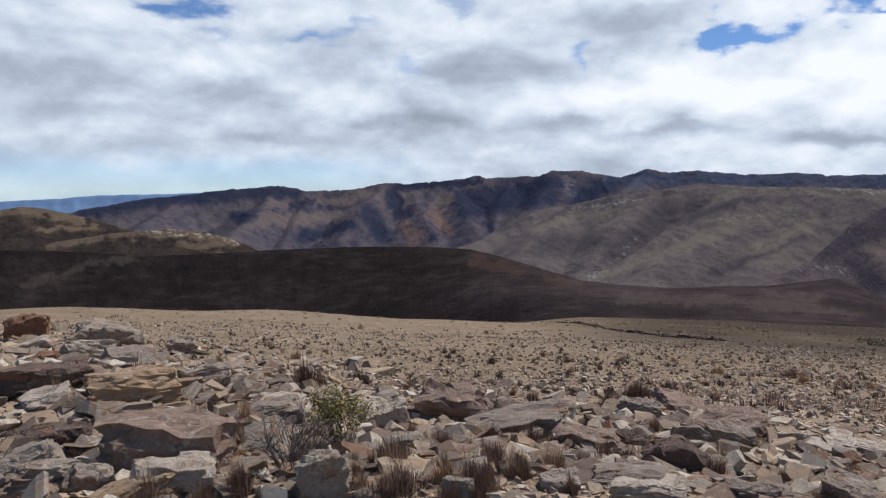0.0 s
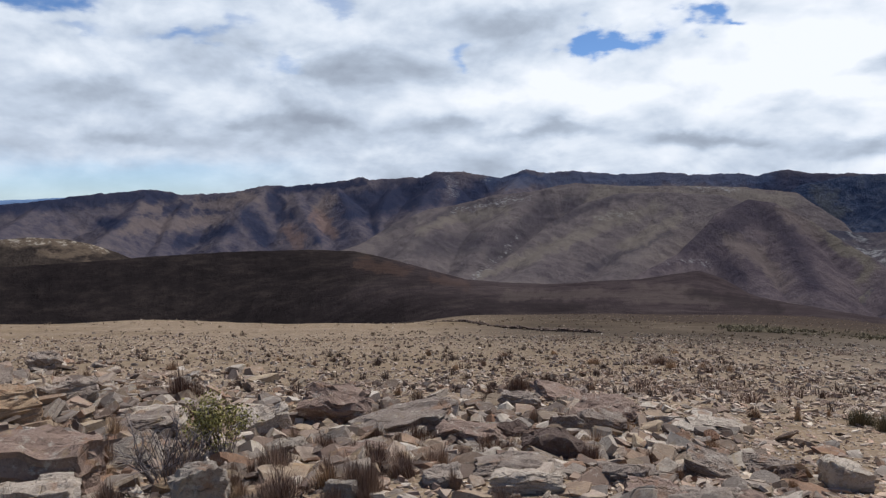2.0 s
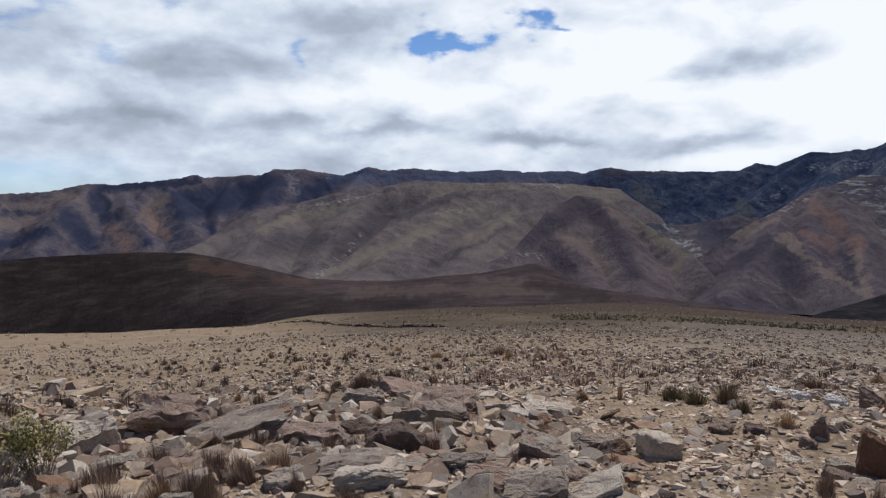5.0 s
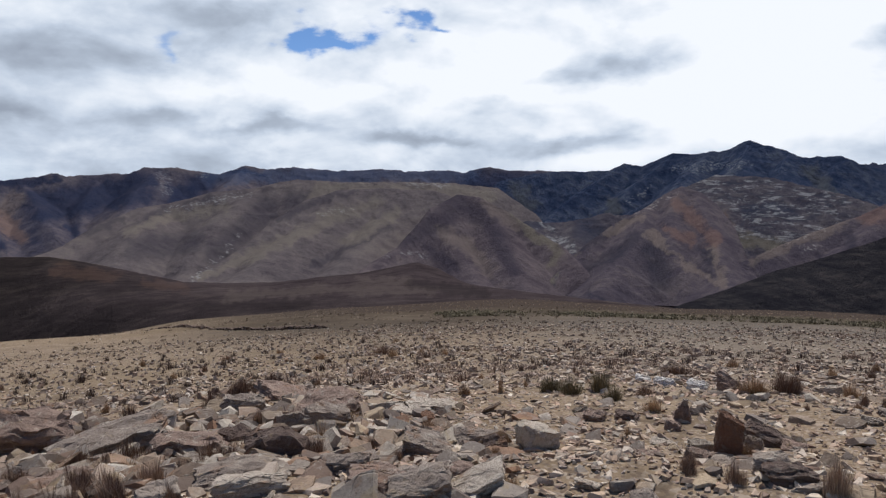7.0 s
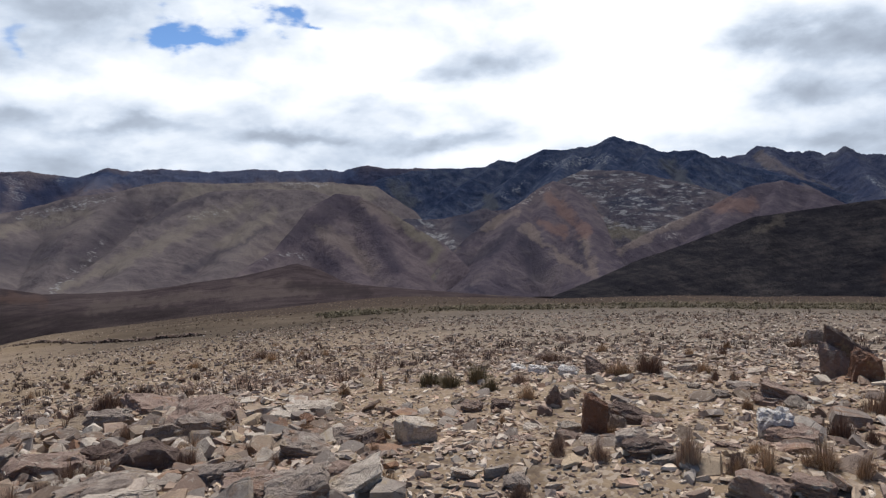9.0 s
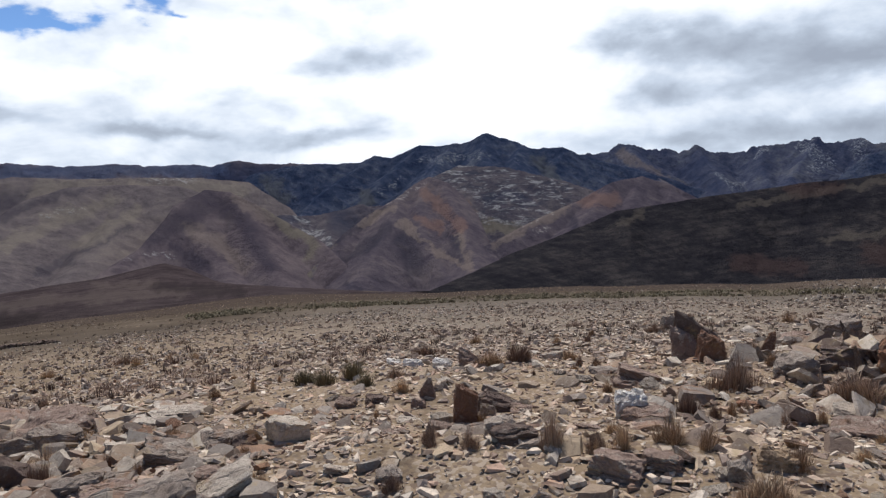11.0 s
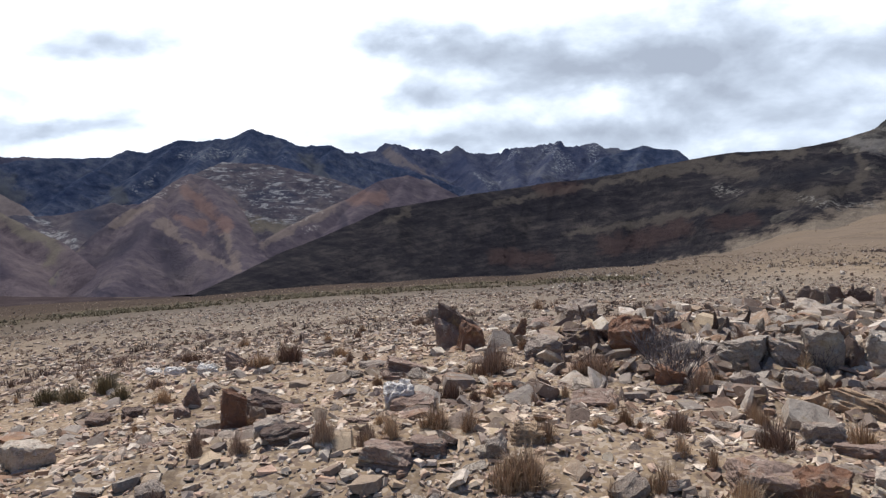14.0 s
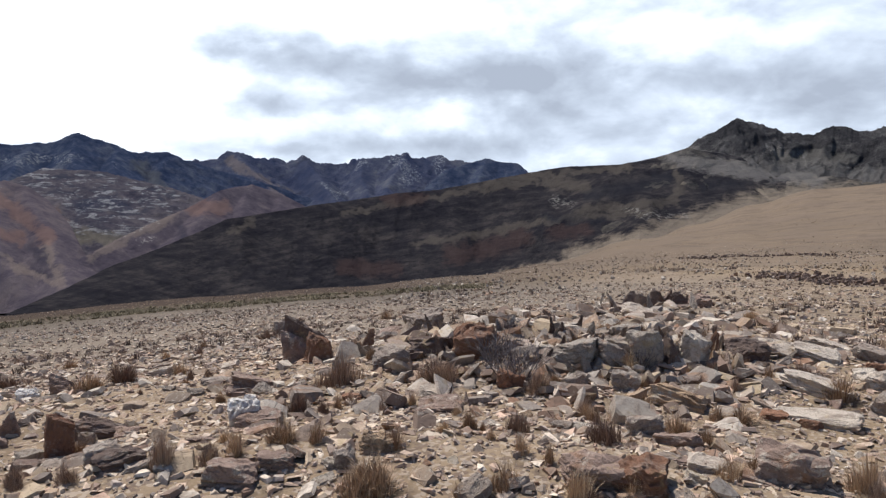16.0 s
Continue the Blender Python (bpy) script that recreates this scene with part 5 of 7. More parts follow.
def hull_stone(rs, form, fine, few=0):
    """A stone broken along planes, in a unit box that stands on z = 0; returns a bmesh."""
    bm = bmesh.new()
    bmesh.ops.create_cube(bm, size=1.0)
    skew = rs.uniform(-0.22, 0.22, 2)
    cuts = {"s": 7, "b": 9, "u": 8, "w": 7}[form] + (2 if fine else 0)
    cuts = few or cuts
    for k in range(cuts):
        if form == "s":
            no = Vector((rs.normal(), rs.normal(), rs.normal(0.15, 0.35)))
        elif form == "u":
            no = Vector((rs.normal(), rs.normal(), rs.uniform(0.1, 1.0)))
        elif form == "w" and k == 0:
            no = Vector((rs.uniform(-1, 1), rs.uniform(-0.6, 0.6), 0.9))
        else:
            no = Vector((rs.normal(), rs.normal(), rs.normal(0.35, 0.7)))
        if k == 1 and form != "u":
            no = Vector((rs.normal(0, 0.22), rs.normal(0, 0.22), 1.0))
        no.normalize()
        reach = 0.5 * (abs(no.x) + abs(no.y) + abs(no.z))
        co = no * reach * (rs.uniform(0.42, 0.6) if form == "w" and k == 0 else rs.uniform(0.60, 0.86))
        bmesh.ops.bisect_plane(bm, geom=list(bm.verts) + list(bm.edges) + list(bm.faces), plane_co=co, plane_no=no, clear_outer=True)
        rim = [e for e in bm.edges if len(e.link_faces) == 1]
        if rim:
            bmesh.ops.holes_fill(bm, edges=rim)
    bmesh.ops.remove_doubles(bm, verts=bm.verts, dist=0.03)
    lo, hi = [Vector([fn(v.co[i] for v in bm.verts) for i in range(3)]) for fn in (min, max)]
    for v in bm.verts:
        v.co = Vector([(v.co[i] - lo[i]) / max(hi[i] - lo[i], 1e-3) - 0.5 for i in range(3)])
        v.co.z = (v.co.z + 0.5) * 1.15 - 0.15
        if form == "u":
            k = 1 - 0.62 * max(0.0, v.co.z) ** 1.3
            v.co.x, v.co.y = v.co.x * k + skew[0] * v.co.z, v.co.y * k + skew[1] * v.co.z
    if fine:
        roughen(rs, bm, True, (0.3, 0.2, 0.13) if fine == 2 else (0.3, 0.17))
    return bm


def stone_mesh(rs, form, w, d, h, mat, fine=True):
    bm = hull_stone(rs, form, fine)
    for v in bm.verts:
        v.co = Vector((v.co.x * w, v.co.y * d, v.co.z * h))
    me = bpy.data.meshes.new("stone")
    bm.to_mesh(me)
    bm.free()
    me.materials.append(mat)
    return me


def ground_at(x, y):
    return float(ground_height(x, y))


STONES_A = [
    (-9.33, 16.08, 0.8, 0.56, 0.52, "b", "r"),
    (-7.37, 12.89, 0.55, 0.41, 0.15, "s", "p"),
    (-6.63, 14.22, 1.03, 0.72, 0.44, "b", "g"),
    (-3.18, 5.65, 0.62, 0.43, 0.22, "b", "k"),
    (-2.92, 5.25, 0.31, 0.23, 0.1, "s", "p"),
    (-2.4, 5.5, 0.61, 0.43, 0.21, "b", "t"),
    (-4.41, 10.02, 0.64, 0.48, 0.22, "s", "g"),
    (-5.14, 10.35, 0.63, 0.47, 0.29, "s", "p"),
    (-4.98, 13.64, 0.48, 0.34, 0.29, "b", "g"),
    (-2.06, 6.19, 0.4, 0.3, 0.2, "s", "g"),
    (-1.61, 4.21, 0.68, 0.48, 0.31, "b", "m"),
    (-1.45, 3.79, 0.38, 0.27, 0.16, "b", "p"),
]
STONES_B = [
    (-2.45, 4.49, 0.33, 0.23, 0.13, "b", "k"),
    (-2.38, 4.04, 0.32, 0.24, 0.16, "s", "l"),
    (-2.16, 3.85, 0.33, 0.25, 0.13, "s", "l"),
    (-2.17, 4.48, 0.21, 0.16, 0.08, "s", "p"),
    (-1.92, 3.8, 0.24, 0.17, 0.13, "b", "g"),
    (-1.59, 3.68, 0.39, 0.29, 0.09, "s", "t"),
    (-1.32, 5.81, 0.45, 0.34, 0.1, "s", "p"),
    (-1.35, 5.47, 0.49, 0.37, 0.11, "s", "g"),
    (-0.61, 3.73, 0.26, 0.18, 0.21, "b", "l"),
    (-1.25, 4.75, 0.36, 0.27, 0.11, "s", "l"),
    (-1.86, 4.21, 0.23, 0.16, 0.19, "b", "l"),
    (-5.39, 9.73, 0.39, 0.29, 0.16, "s", "r"),
]
STONES_C = [
    (0.07, 6.33, 0.54, 0.38, 0.31, "b", "m"),
    (-0.46, 5.67, 0.37, 0.28, 0.2, "s", "p"),
    (-0.25, 4.96, 0.25, 0.18, 0.12, "b", "l"),
    (0.23, 4.81, 0.35, 0.26, 0.08, "s", "m"),
    (0.61, 5.73, 0.76, 0.57, 0.17, "s", "g"),
    (1.04, 5.1, 0.46, 0.33, 0.16, "b", "m"),
    (1.41, 5.25, 0.27, 0.19, 0.15, "b", "k"),
    (1.5, 4.53, 0.38, 0.27, 0.2, "b", "k"),
    (1.1, 3.96, 0.46, 0.35, 0.1, "s", "g"),
    (1.08, 3.72, 0.36, 0.27, 0.08, "s", "p"),
    (2.53, 6.17, 0.51, 0.39, 0.16, "s", "m"),
    (2.24, 5.59, 0.35, 0.24, 0.16, "b", "g"),
]
STONES_D = [
    (1.66, 3.71, 0.27, 0.2, 0.09, "s", "g"),
    (2.93, 5.86, 0.33, 0.24, 0.07, "s", "p"),
    (3.29, 5.56, 0.37, 0.28, 0.08, "s", "p"),
    (1.83, 6.64, 0.34, 0.26, 0.16, "s", "g"),
    (2.41, 7.27, 0.52, 0.39, 0.11, "s", "m"),
    (0.64, 3.84, 0.2, 0.16, 0.08, "w", "g"),
    (0.07, 3.68, 0.16, 0.11, 0.11, "b", "l"),
    (2.3, 3.99, 0.29, 0.22, 0.11, "s", "g"),
    (3.02, 5.51, 0.31, 0.23, 0.07, "s", "p"),
    (-0.71, 6.19, 0.2, 0.15, 0.11, "s", "p"),
    (1.93, 5.56, 0.24, 0.19, 0.14, "w", "g"),
]
STONES_E = [
    (2.74, 4.06, 0.27, 0.21, 0.09, "w", "g"),
    (2.63, 3.66, 0.14, 0.11, 0.1, "w", "k"),
    (1.65, 3.66, 0.22, 0.16, 0.1, "b", "g"),
    (1.66, 3.38, 0.3, 0.24, 0.11, "w", "m"),
    (1.87, 3.37, 0.17, 0.13, 0.05, "s", "g"),
    (1.98, 3.26, 0.17, 0.12, 0.06, "s", "g"),
    (2.08, 3.16, 0.18, 0.13, 0.07, "b", "m"),
    (2.07, 3.03, 0.3, 0.22, 0.07, "s", "p"),
    (1.81, 3.15, 0.31, 0.25, 0.11, "w", "g"),
    (3.22, 5.44, 0.24, 0.18, 0.05, "s", "p"),
    (2.6, 6.27, 0.5, 0.37, 0.11, "s", "m"),
]
STONES_F = [
    (2.94, 5.95, 0.25, 0.19, 0.06, "s", "p"),
    (2.39, 4.74, 0.25, 0.19, 0.07, "s", "p"),
    (2.35, 4.08, 0.2, 0.15, 0.05, "s", "g"),
    (2.54, 2.7, 0.13, 0.1, 0.03, "s", "p"),
    (3.39, 2.23, 0.17, 0.14, 0.1, "w", "g"),
    (3.35, 2.11, 0.23, 0.19, 0.08, "w", "k"),
    (4.05, 2.83, 0.11, 0.09, 0.09, "w", "g"),
    (3.47, 2.59, 0.14, 0.1, 0.03, "s", "p"),
    (4.13, 4.01, 0.17, 0.12, 0.06, "b", "k"),
    (4.5, 3.79, 0.15, 0.12, 0.18, "u", "m"),
    (4.14, 3.56, 0.1, 0.07, 0.07, "b", "m"),
    (6.24, 5.87, 0.22, 0.15, 0.09, "b", "w"),
    (5.93, 5.27, 0.3, 0.21, 0.1, "b", "w"),
]
STONES_G = [
    (5.98, 4.88, 0.26, 0.18, 0.12, "b", "w"),
    (3.65, 3.2, 0.15, 0.11, 0.03, "s", "p"),
    (3.26, 2.96, 0.12, 0.09, 0.03, "s", "m"),
    (3.86, 1.93, 0.15, 0.11, 0.03, "s", "m"),
    (5.96, 2.92, 0.25, 0.19, 0.05, "s", "g"),
    (5.55, 2.49, 0.23, 0.17, 0.08, "s", "m"),
    (6.81, 3.96, 0.2, 0.15, 0.08, "s", "p"),
    (3.32, 1.97, 0.14, 0.11, 0.03, "s", "g"),
    (3.33, 1.82, 0.13, 0.1, 0.03, "s", "p"),
    (2.65, 2.41, 0.12, 0.09, 0.05, "s", "g"),
    (4.25, 2.67, 0.14, 0.11, 0.05, "s", "m"),
]
STONES_H = [
    (6.26, 0.63, 0.35, 0.25, 0.25, "b", "r"),
    (6.33, 0.99, 0.41, 0.31, 0.14, "s", "k"),
    (6.0, 1.31, 0.28, 0.22, 0.15, "w", "g"),
    (4.46, 1.93, 0.27, 0.22, 0.20, "b", "w"),
    (4.42, 1.80, 0.26, 0.2, 0.10, "b", "m"),
    (4.92, 0.67, 0.30, 0.22, 0.07, "s", "m"),
    (5.24, 0.79, 0.21, 0.16, 0.05, "s", "p"),
    (3.48, 1.3, 0.14, 0.1, 0.06, "b", "g"),
    (3.33, 1.47, 0.24, 0.18, 0.08, "s", "m"),
    (3.58, 0.95, 0.11, 0.09, 0.09, "w", "g"),
    (3.75, 0.84, 0.12, 0.08, 0.09, "b", "t"),
]
STONES_I = [
    (5.14, 1.4, 0.14, 0.1, 0.04, "s", "r"),
    (5.68, 2.46, 0.4, 0.3, 0.09, "s", "m"),
    (6.01, 1.26, 0.18, 0.13, 0.04, "s", "p"),
    (4.11, 1.63, 0.22, 0.16, 0.05, "s", "m"),
    (13.3, 5.42, 0.28, 0.2, 0.23, "b", "g"),
    (6.17, 0.84, 0.17, 0.13, 0.07, "s", "p"),
    (9.86, 2.24, 0.48, 0.33, 0.17, "b", "m"),
    (12.13, 2.27, 0.58, 0.4, 0.31, "b", "g"),
]
STONES_J = [
    (6.39, -0.66, 0.34, 0.24, 0.21, "b", "l"),
    (7.25, -0.75, 0.26, 0.19, 0.14, "s", "l"),
    (6.18, -0.46, 0.21, 0.14, 0.16, "b", "l"),
    (15.35, -1.4, 0.40, 0.16, 0.33, "u", "k"),
    (15.34, -1.66, 0.40, 0.16, 0.33, "u", "g"),
    (15.09, -1.9, 0.40, 0.16, 0.33, "u", "k"),
    (15.5, -2.22, 0.34, 0.26, 0.27, "s", "k"),
    (15.27, -2.46, 0.40, 0.16, 0.33, "u", "k"),
    (15.25, -2.76, 0.42, 0.34, 0.26, "w", "m"),
    (6.21, -0.48, 0.26, 0.19, 0.09, "s", "g"),
    (5.68, -0.64, 0.21, 0.15, 0.13, "b", "l"),
    (5.55, -0.26, 0.16, 0.13, 0.11, "w", "g"),
    (5.35, -0.97, 0.36, 0.27, 0.12, "s", "t"),
    (4.48, -0.67, 0.2, 0.14, 0.11, "b", "g"),
]
STONES_K = [
    (4.27, -0.85, 0.23, 0.18, 0.07, "s", "m"),
    (6.92, -1.79, 0.32, 0.25, 0.18, "w", "k"),
    (7.24, -2.14, 0.33, 0.25, 0.1, "s", "p"),
    (7.17, -2.44, 0.39, 0.29, 0.11, "s", "p"),
    (5.94, -2.09, 0.47, 0.36, 0.1, "s", "p"),
    (5.2, -1.88, 0.52, 0.2, 0.07, "s", "p"),
    (3.73, -1.29, 0.29, 0.2, 0.16, "b", "m"),
    (3.81, -0.92, 0.2, 0.15, 0.05, "s", "p"),
    (3.58, -0.33, 0.27, 0.19, 0.12, "b", "m"),
    (3.58, -0.56, 0.24, 0.19, 0.12, "w", "r"),
    (5.19, -1.59, 0.16, 0.12, 0.06, "s", "r"),
    (3.81, -0.83, 0.15, 0.11, 0.04, "s", "m"),
]
STONES_L = [
    (3.63, -0.82, 0.1, 0.07, 0.05, "s", "p"),
    (6.18, -2.59, 0.27, 0.2, 0.12, "s", "p"),
    (6.44, 0.07, 0.24, 0.18, 0.07, "s", "p"),
    (4.88, 0.62, 0.19, 0.14, 0.04, "s", "k"),
    (3.76, 0.83, 0.17, 0.12, 0.06, "b", "t"),
    (3.5, 1.3, 0.21, 0.16, 0.06, "s", "m"),
    (7.33, -3.01, 0.31, 0.23, 0.12, "s", "g"),
    (7.89, -2.83, 0.4, 0.3, 0.09, "s", "p"),
    (5.47, -2.44, 0.24, 0.18, 0.15, "s", "g"),
    (5.49, 0.25, 0.18, 0.12, 0.12, "b", "r"),
    (13.54, -1.44, 0.58, 0.44, 0.13, "s", "p"),
    (3.84, -0.72, 0.13, 0.1, 0.04, "s", "g"),
]
TUFTS_A = [
    (-1.36, 7.02, 0.42, 0.32), (-1.46, 5.2, 0.27, 0.15), (-3.48, 11.13, 0.35, 0.13), (-0.38, 5.64, 0.23, 0.19),
    (0.45, 4.01, 0.16, 0.18), (-1.06, 3.72, 0.2, 0.2), (-0.25, 3.77, 0.19, 0.26), (0.02, 3.9, 0.2, 0.18),
    (0.15, 3.76, 0.17, 0.13), (1.64, 7.09, 0.29, 0.15), (2.3, 8.39, 0.28, 0.28), (0.91, 5.71, 0.2, 0.16),
    (1.69, 4.31, 0.21, 0.15), (-1.55, 13.63, 0.2, 0.24), (-1.1, 16.59, 0.19, 0.19), (-1.78, 6.01, 0.1, 0.07),
    (-2.5, 12.21, 0.3, 0.2), (-0.43, 3.74, 0.13, 0.13),
]
TUFTS_B = [
    (7.01, 14.39, 0.32, 0.51), (6.71, 13.22, 0.26, 0.26), (2.55, 18.34, 0.3, 0.15), (2.23, 12.49, 0.18, 0.14),
    (0.78, 7.84, 0.17, 0.09), (0.97, 7.63, 0.12, 0.1), (3.15, 10.03, 0.2, 0.15), (5.44, 14.16, 0.22, 0.32),
    (4.33, 17.35, 0.17, 0.34), (-0.27, 14.45, 0.18, 0.14), (-2.14, 8.6, 0.14, 0.14), (7.31, 13.17, 0.26, 0.19),
    (7.52, 12.55, 0.23, 0.16), (2.9, 13.29, 0.17, 0.11), (9.86, 19.31, 0.21, 0.24), (5.9, 18.39, 0.18, 0.25),
]
TUFTS_C = [
    (4.82, 5.82, 0.25, 0.28), (4.83, 5.51, 0.25, 0.24), (5.15, 5.43, 0.32, 0.3), (4.84, 4.88, 0.2, 0.19),
    (4.35, 6.03, 0.22, 0.07), (4.62, 4.17, 0.2, 0.18), (5.26, 4.91, 0.15, 0.17), (7.79, 6.79, 0.22, 0.33),
    (6.35, 4.16, 0.28, 0.31), (6.12, 4.34, 0.24, 0.24), (6.77, 3.78, 0.19, 0.19), (9.76, 5.18, 0.18, 0.13),
    (9.28, 5.45, 0.19, 0.13), (3.32, 1.84, 0.26, 0.11), (3.45, 1.65, 0.15, 0.13), (2.63, 4.59, 0.18, 0.09),
    (1.89, 4.8, 0.22, 0.17), (2.07, 4.32, 0.14, 0.06), (9.49, 7.16, 0.19, 0.29),
]
TUFTS_D = [
    (5.62, 1.63, 0.33, 0.28), (5.58, 0.85, 0.24, 0.32), (6.26, 1.56, 0.19, 0.13), (7.03, 1.59, 0.18, 0.15),
    (3.54, 1.54, 0.19, 0.14), (3.77, 1.37, 0.2, 0.16), (4.69, 1.64, 0.21, 0.16), (3.78, 1.18, 0.18, 0.1),
    (3.4, 1.62, 0.13, 0.06), (3.8, 0.73, 0.15, 0.16), (4.29, 0.39, 0.17, 0.1), (4.15, 0.51, 0.11, 0.09),
    (3.4, 0.76, 0.18, 0.23), (4.26, 0.09, 0.18, 0.14), (5.42, 0.02, 0.26, 0.18), (12.54, 5.36, 0.28, 0.28),
    (11.13, 5.86, 0.22, 0.16), (6.69, 2.11, 0.17, 0.13), (16.98, 4.27, 0.36, 0.42), (14.51, 3.07, 0.26, 0.28),
]
TUFTS_E = [
    (3.35, 0.72, 0.25, 0.23), (4.14, -0.4, 0.21, 0.22), (3.49, 0.08, 0.18, 0.13), (3.82, 0.05, 0.16, 0.1),
    (3.43, -0.25, 0.21, 0.17), (3.51, -0.52, 0.15, 0.15), (4.28, -0.98, 0.17, 0.1), (3.73, -1.03, 0.15, 0.13),
    (5.07, -1.35, 0.14, 0.24), (3.64, -1.62, 0.27, 0.19), (5.7, -2.19, 0.26, 0.29), (10.01, -2.9, 0.26, 0.25),
    (6.51, -1.43, 0.26, 0.26), (5.12, -0.74, 0.18, 0.11), (6.16, -0.68, 0.23, 0.2), (6.3, -2.09, 0.18, 0.3),
    (6.26, -1.35, 0.17, 0.1), (12.1, -3.03, 0.24, 0.24), (4.32, 0.4, 0.16, 0.09), (6.65, -1.23, 0.19, 0.16),
]

ROW_X, ROW_Y = (10.9, 10.9, 12.1, 14.2), (69.2, 45.3, 39.0, 36.1)

STONE_RS = np.random.RandomState(41)


def lay_stone(x, y, w, d, h, form, tone):
    facing = -math.degrees(math.atan2(x, y))
    if tone == "w":
        w, d, h = 0.7 * w, 0.7 * d, 0.85 * h
    me = stone_mesh(STONE_RS, form, w * 1.06, d * 1.06, h * 1.12, MAT_STONE[tone], 2)
    ob = new("stone", me)
    tip = {"s": 17, "u": 24}.get(form, 9)
    ob.matrix_world = pose(x, y, ground_at(x, y) - 0.01, STONE_RS.uniform(-tip, tip), STONE_RS.uniform(-tip, tip), facing + STONE_RS.uniform(-14, 14))
    place = "half sunk in sandy soil" if h < 0.12 else "standing among smaller stones"
    return tagged(ob, f"{WORDS[tone]} {FORMS[form]} {place}", "stone", "stones on the plateau")


for group in (STONES_A, STONES_B, STONES_C, STONES_D, STONES_E, STONES_F, STONES_G, STONES_H, STONES_I, STONES_J, STONES_K, STONES_L):
    for row in group:
        lay_stone(*row)


def slanted_stone(x, y, w, d, left, right, lean, tone, label, turn=0.0, chipped=9):
    """A block of rock whose top falls from left to right."""
    rs = np.random.RandomState(int(w * 1000))
    bm = bmesh.new()
    bmesh.ops.create_cube(bm, size=1.0)
    for v in bm.verts:
        top = left if v.co.x < 0 else right
        v.co.z = top / left if v.co.z > 0 else -0.15
    # corners knocked off
    for k in range(chipped):
        no = Vector((rs.choice([-1, 1]) * rs.uniform(0.4, 1), rs.choice([-1, 1]) * rs.uniform(0.2, 1), rs.uniform(-0.1, 1.0))).normalized()
        reach = max(v.co.dot(no) for v in bm.verts)
        bmesh.ops.bisect_plane(bm, geom=list(bm.verts) + list(bm.edges) + list(bm.faces), plane_co=no * (reach - rs.uniform(0.06, 0.24)), plane_no=no, clear_outer=True)
        rim = [e for e in bm.edges if len(e.link_faces) == 1]
        if rim:
            bmesh.ops.holes_fill(bm, edges=rim)
    bmesh.ops.remove_doubles(bm, verts=bm.verts, dist=0.03)
    roughen(rs, bm, False)
    for v in bm.verts:
        v.co = Vector((v.co.x * w + lean * v.co.z * left, v.co.y * d, v.co.z * left))
    me = bpy.data.meshes.new("stone")
    bm.to_mesh(me)
    bm.free()
    me.materials.append(MAT_STONE[tone])
    ob = new("stone", me)
    ob.matrix_world = pose(x, y, ground_at(x, y), 0, 0, -math.degrees(math.atan2(x, y)) + turn)
    tagged(ob, label, "stone", "stones on the plateau")


slanted_stone(6.90, 2.42, 0.40, 0.14, 0.47, 0.20, -0.02, "k", "dark leaning slab with a slanted top behind two blocks", 8, 3)
slanted_stone(6.74, 2.50, 0.23, 0.20, 0.35, 0.21, -0.05, "m", "brown block with a slanted pale top on the outcrop", -12)
slanted_stone(6.55, 2.17, 0.22, 0.20, 0.30, 0.17, 0.03, "r", "rust-faced block with a slanted pale top on the outcrop", 14)
slanted_stone(3.74, 2.78, 0.15, 0.12, 0.27, 0.20, 0.06, "r", "rust-brown upright stone with one sloping edge standing alone", 6, 4)
slanted_stone(6.30, -0.84, 0.27, 0.22, 0.30, 0.33, -0.06, "l", "lichen-grey upright block split from its neighbour on the outcrop", 18)
slanted_stone(6.44, -1.24, 0.21, 0.20, 0.34, 0.25, 0.10, "p", "pale upright block with a broken top on the outcrop", -24)
# added slab whose dark tone stands for the shaded gap between the blocks
slanted_stone(6.36, -1.04, 0.13, 0.24, 0.30, 0.18, 0.08, "k", "narrow slab added between two upright blocks, dark for the shade of their gap", 12)
slanted_stone(6.12, -0.22, 0.34, 0.26, 0.17, 0.24, 0.14, "l", "lichen-grey boulder low on the outcrop", -16)
slanted_stone(6.22, -0.56, 0.26, 0.24, 0.25, 0.15, -0.10, "g", "grey boulder leaning against upright blocks on the outcrop", 24)
slanted_stone(6.06, 4.54, 0.24, 0.15, 0.22, 0.05, -0.05, "m", "brown wedge-shaped stone leaning over on the plateau", -10)
slanted_stone(2.92, 3.60, 0.21, 0.22, 0.17, 0.12, 0.03, "p", "pale flat-topped block with a dark broken front", 24, 3)
slanted_stone(4.28, 2.84, 0.39, 0.14, 0.15, 0.03, 0.0, "k", "long dark slab sloping down into the chips", -18)


# how stony the ground is: two outcrops, a rubble belt, sandy gaps between
def stoniness(x, y):
    r, a = np.hypot(x, y), np.degrees(np.arctan2(x, y))
    s = 0.50 + 0.75 * N3.fbm(x * 0.55, y * 0.55, 3) + 0.35 * N3.fbm(x * 1.7, y * 1.7, 2)
    s = s + 0.45 * np.exp(-((a + 18) / 22) ** 2 - ((r - 5.5) / 3.2) ** 2) + 0.40 * np.exp(-((a - 14) / 16) ** 2 - ((r - 5.3) / 1.8) ** 2)
    s = s + 0.55 * np.exp(-((a - 88) / 17) ** 2 - ((r - 6.8) / 2.2) ** 2)
    s = s - 0.30 * np.exp(-((a - 46) / 13) ** 2 - ((r - 4.0) / 1.6) ** 2)
    return np.clip(s, 0.04, 1.3)


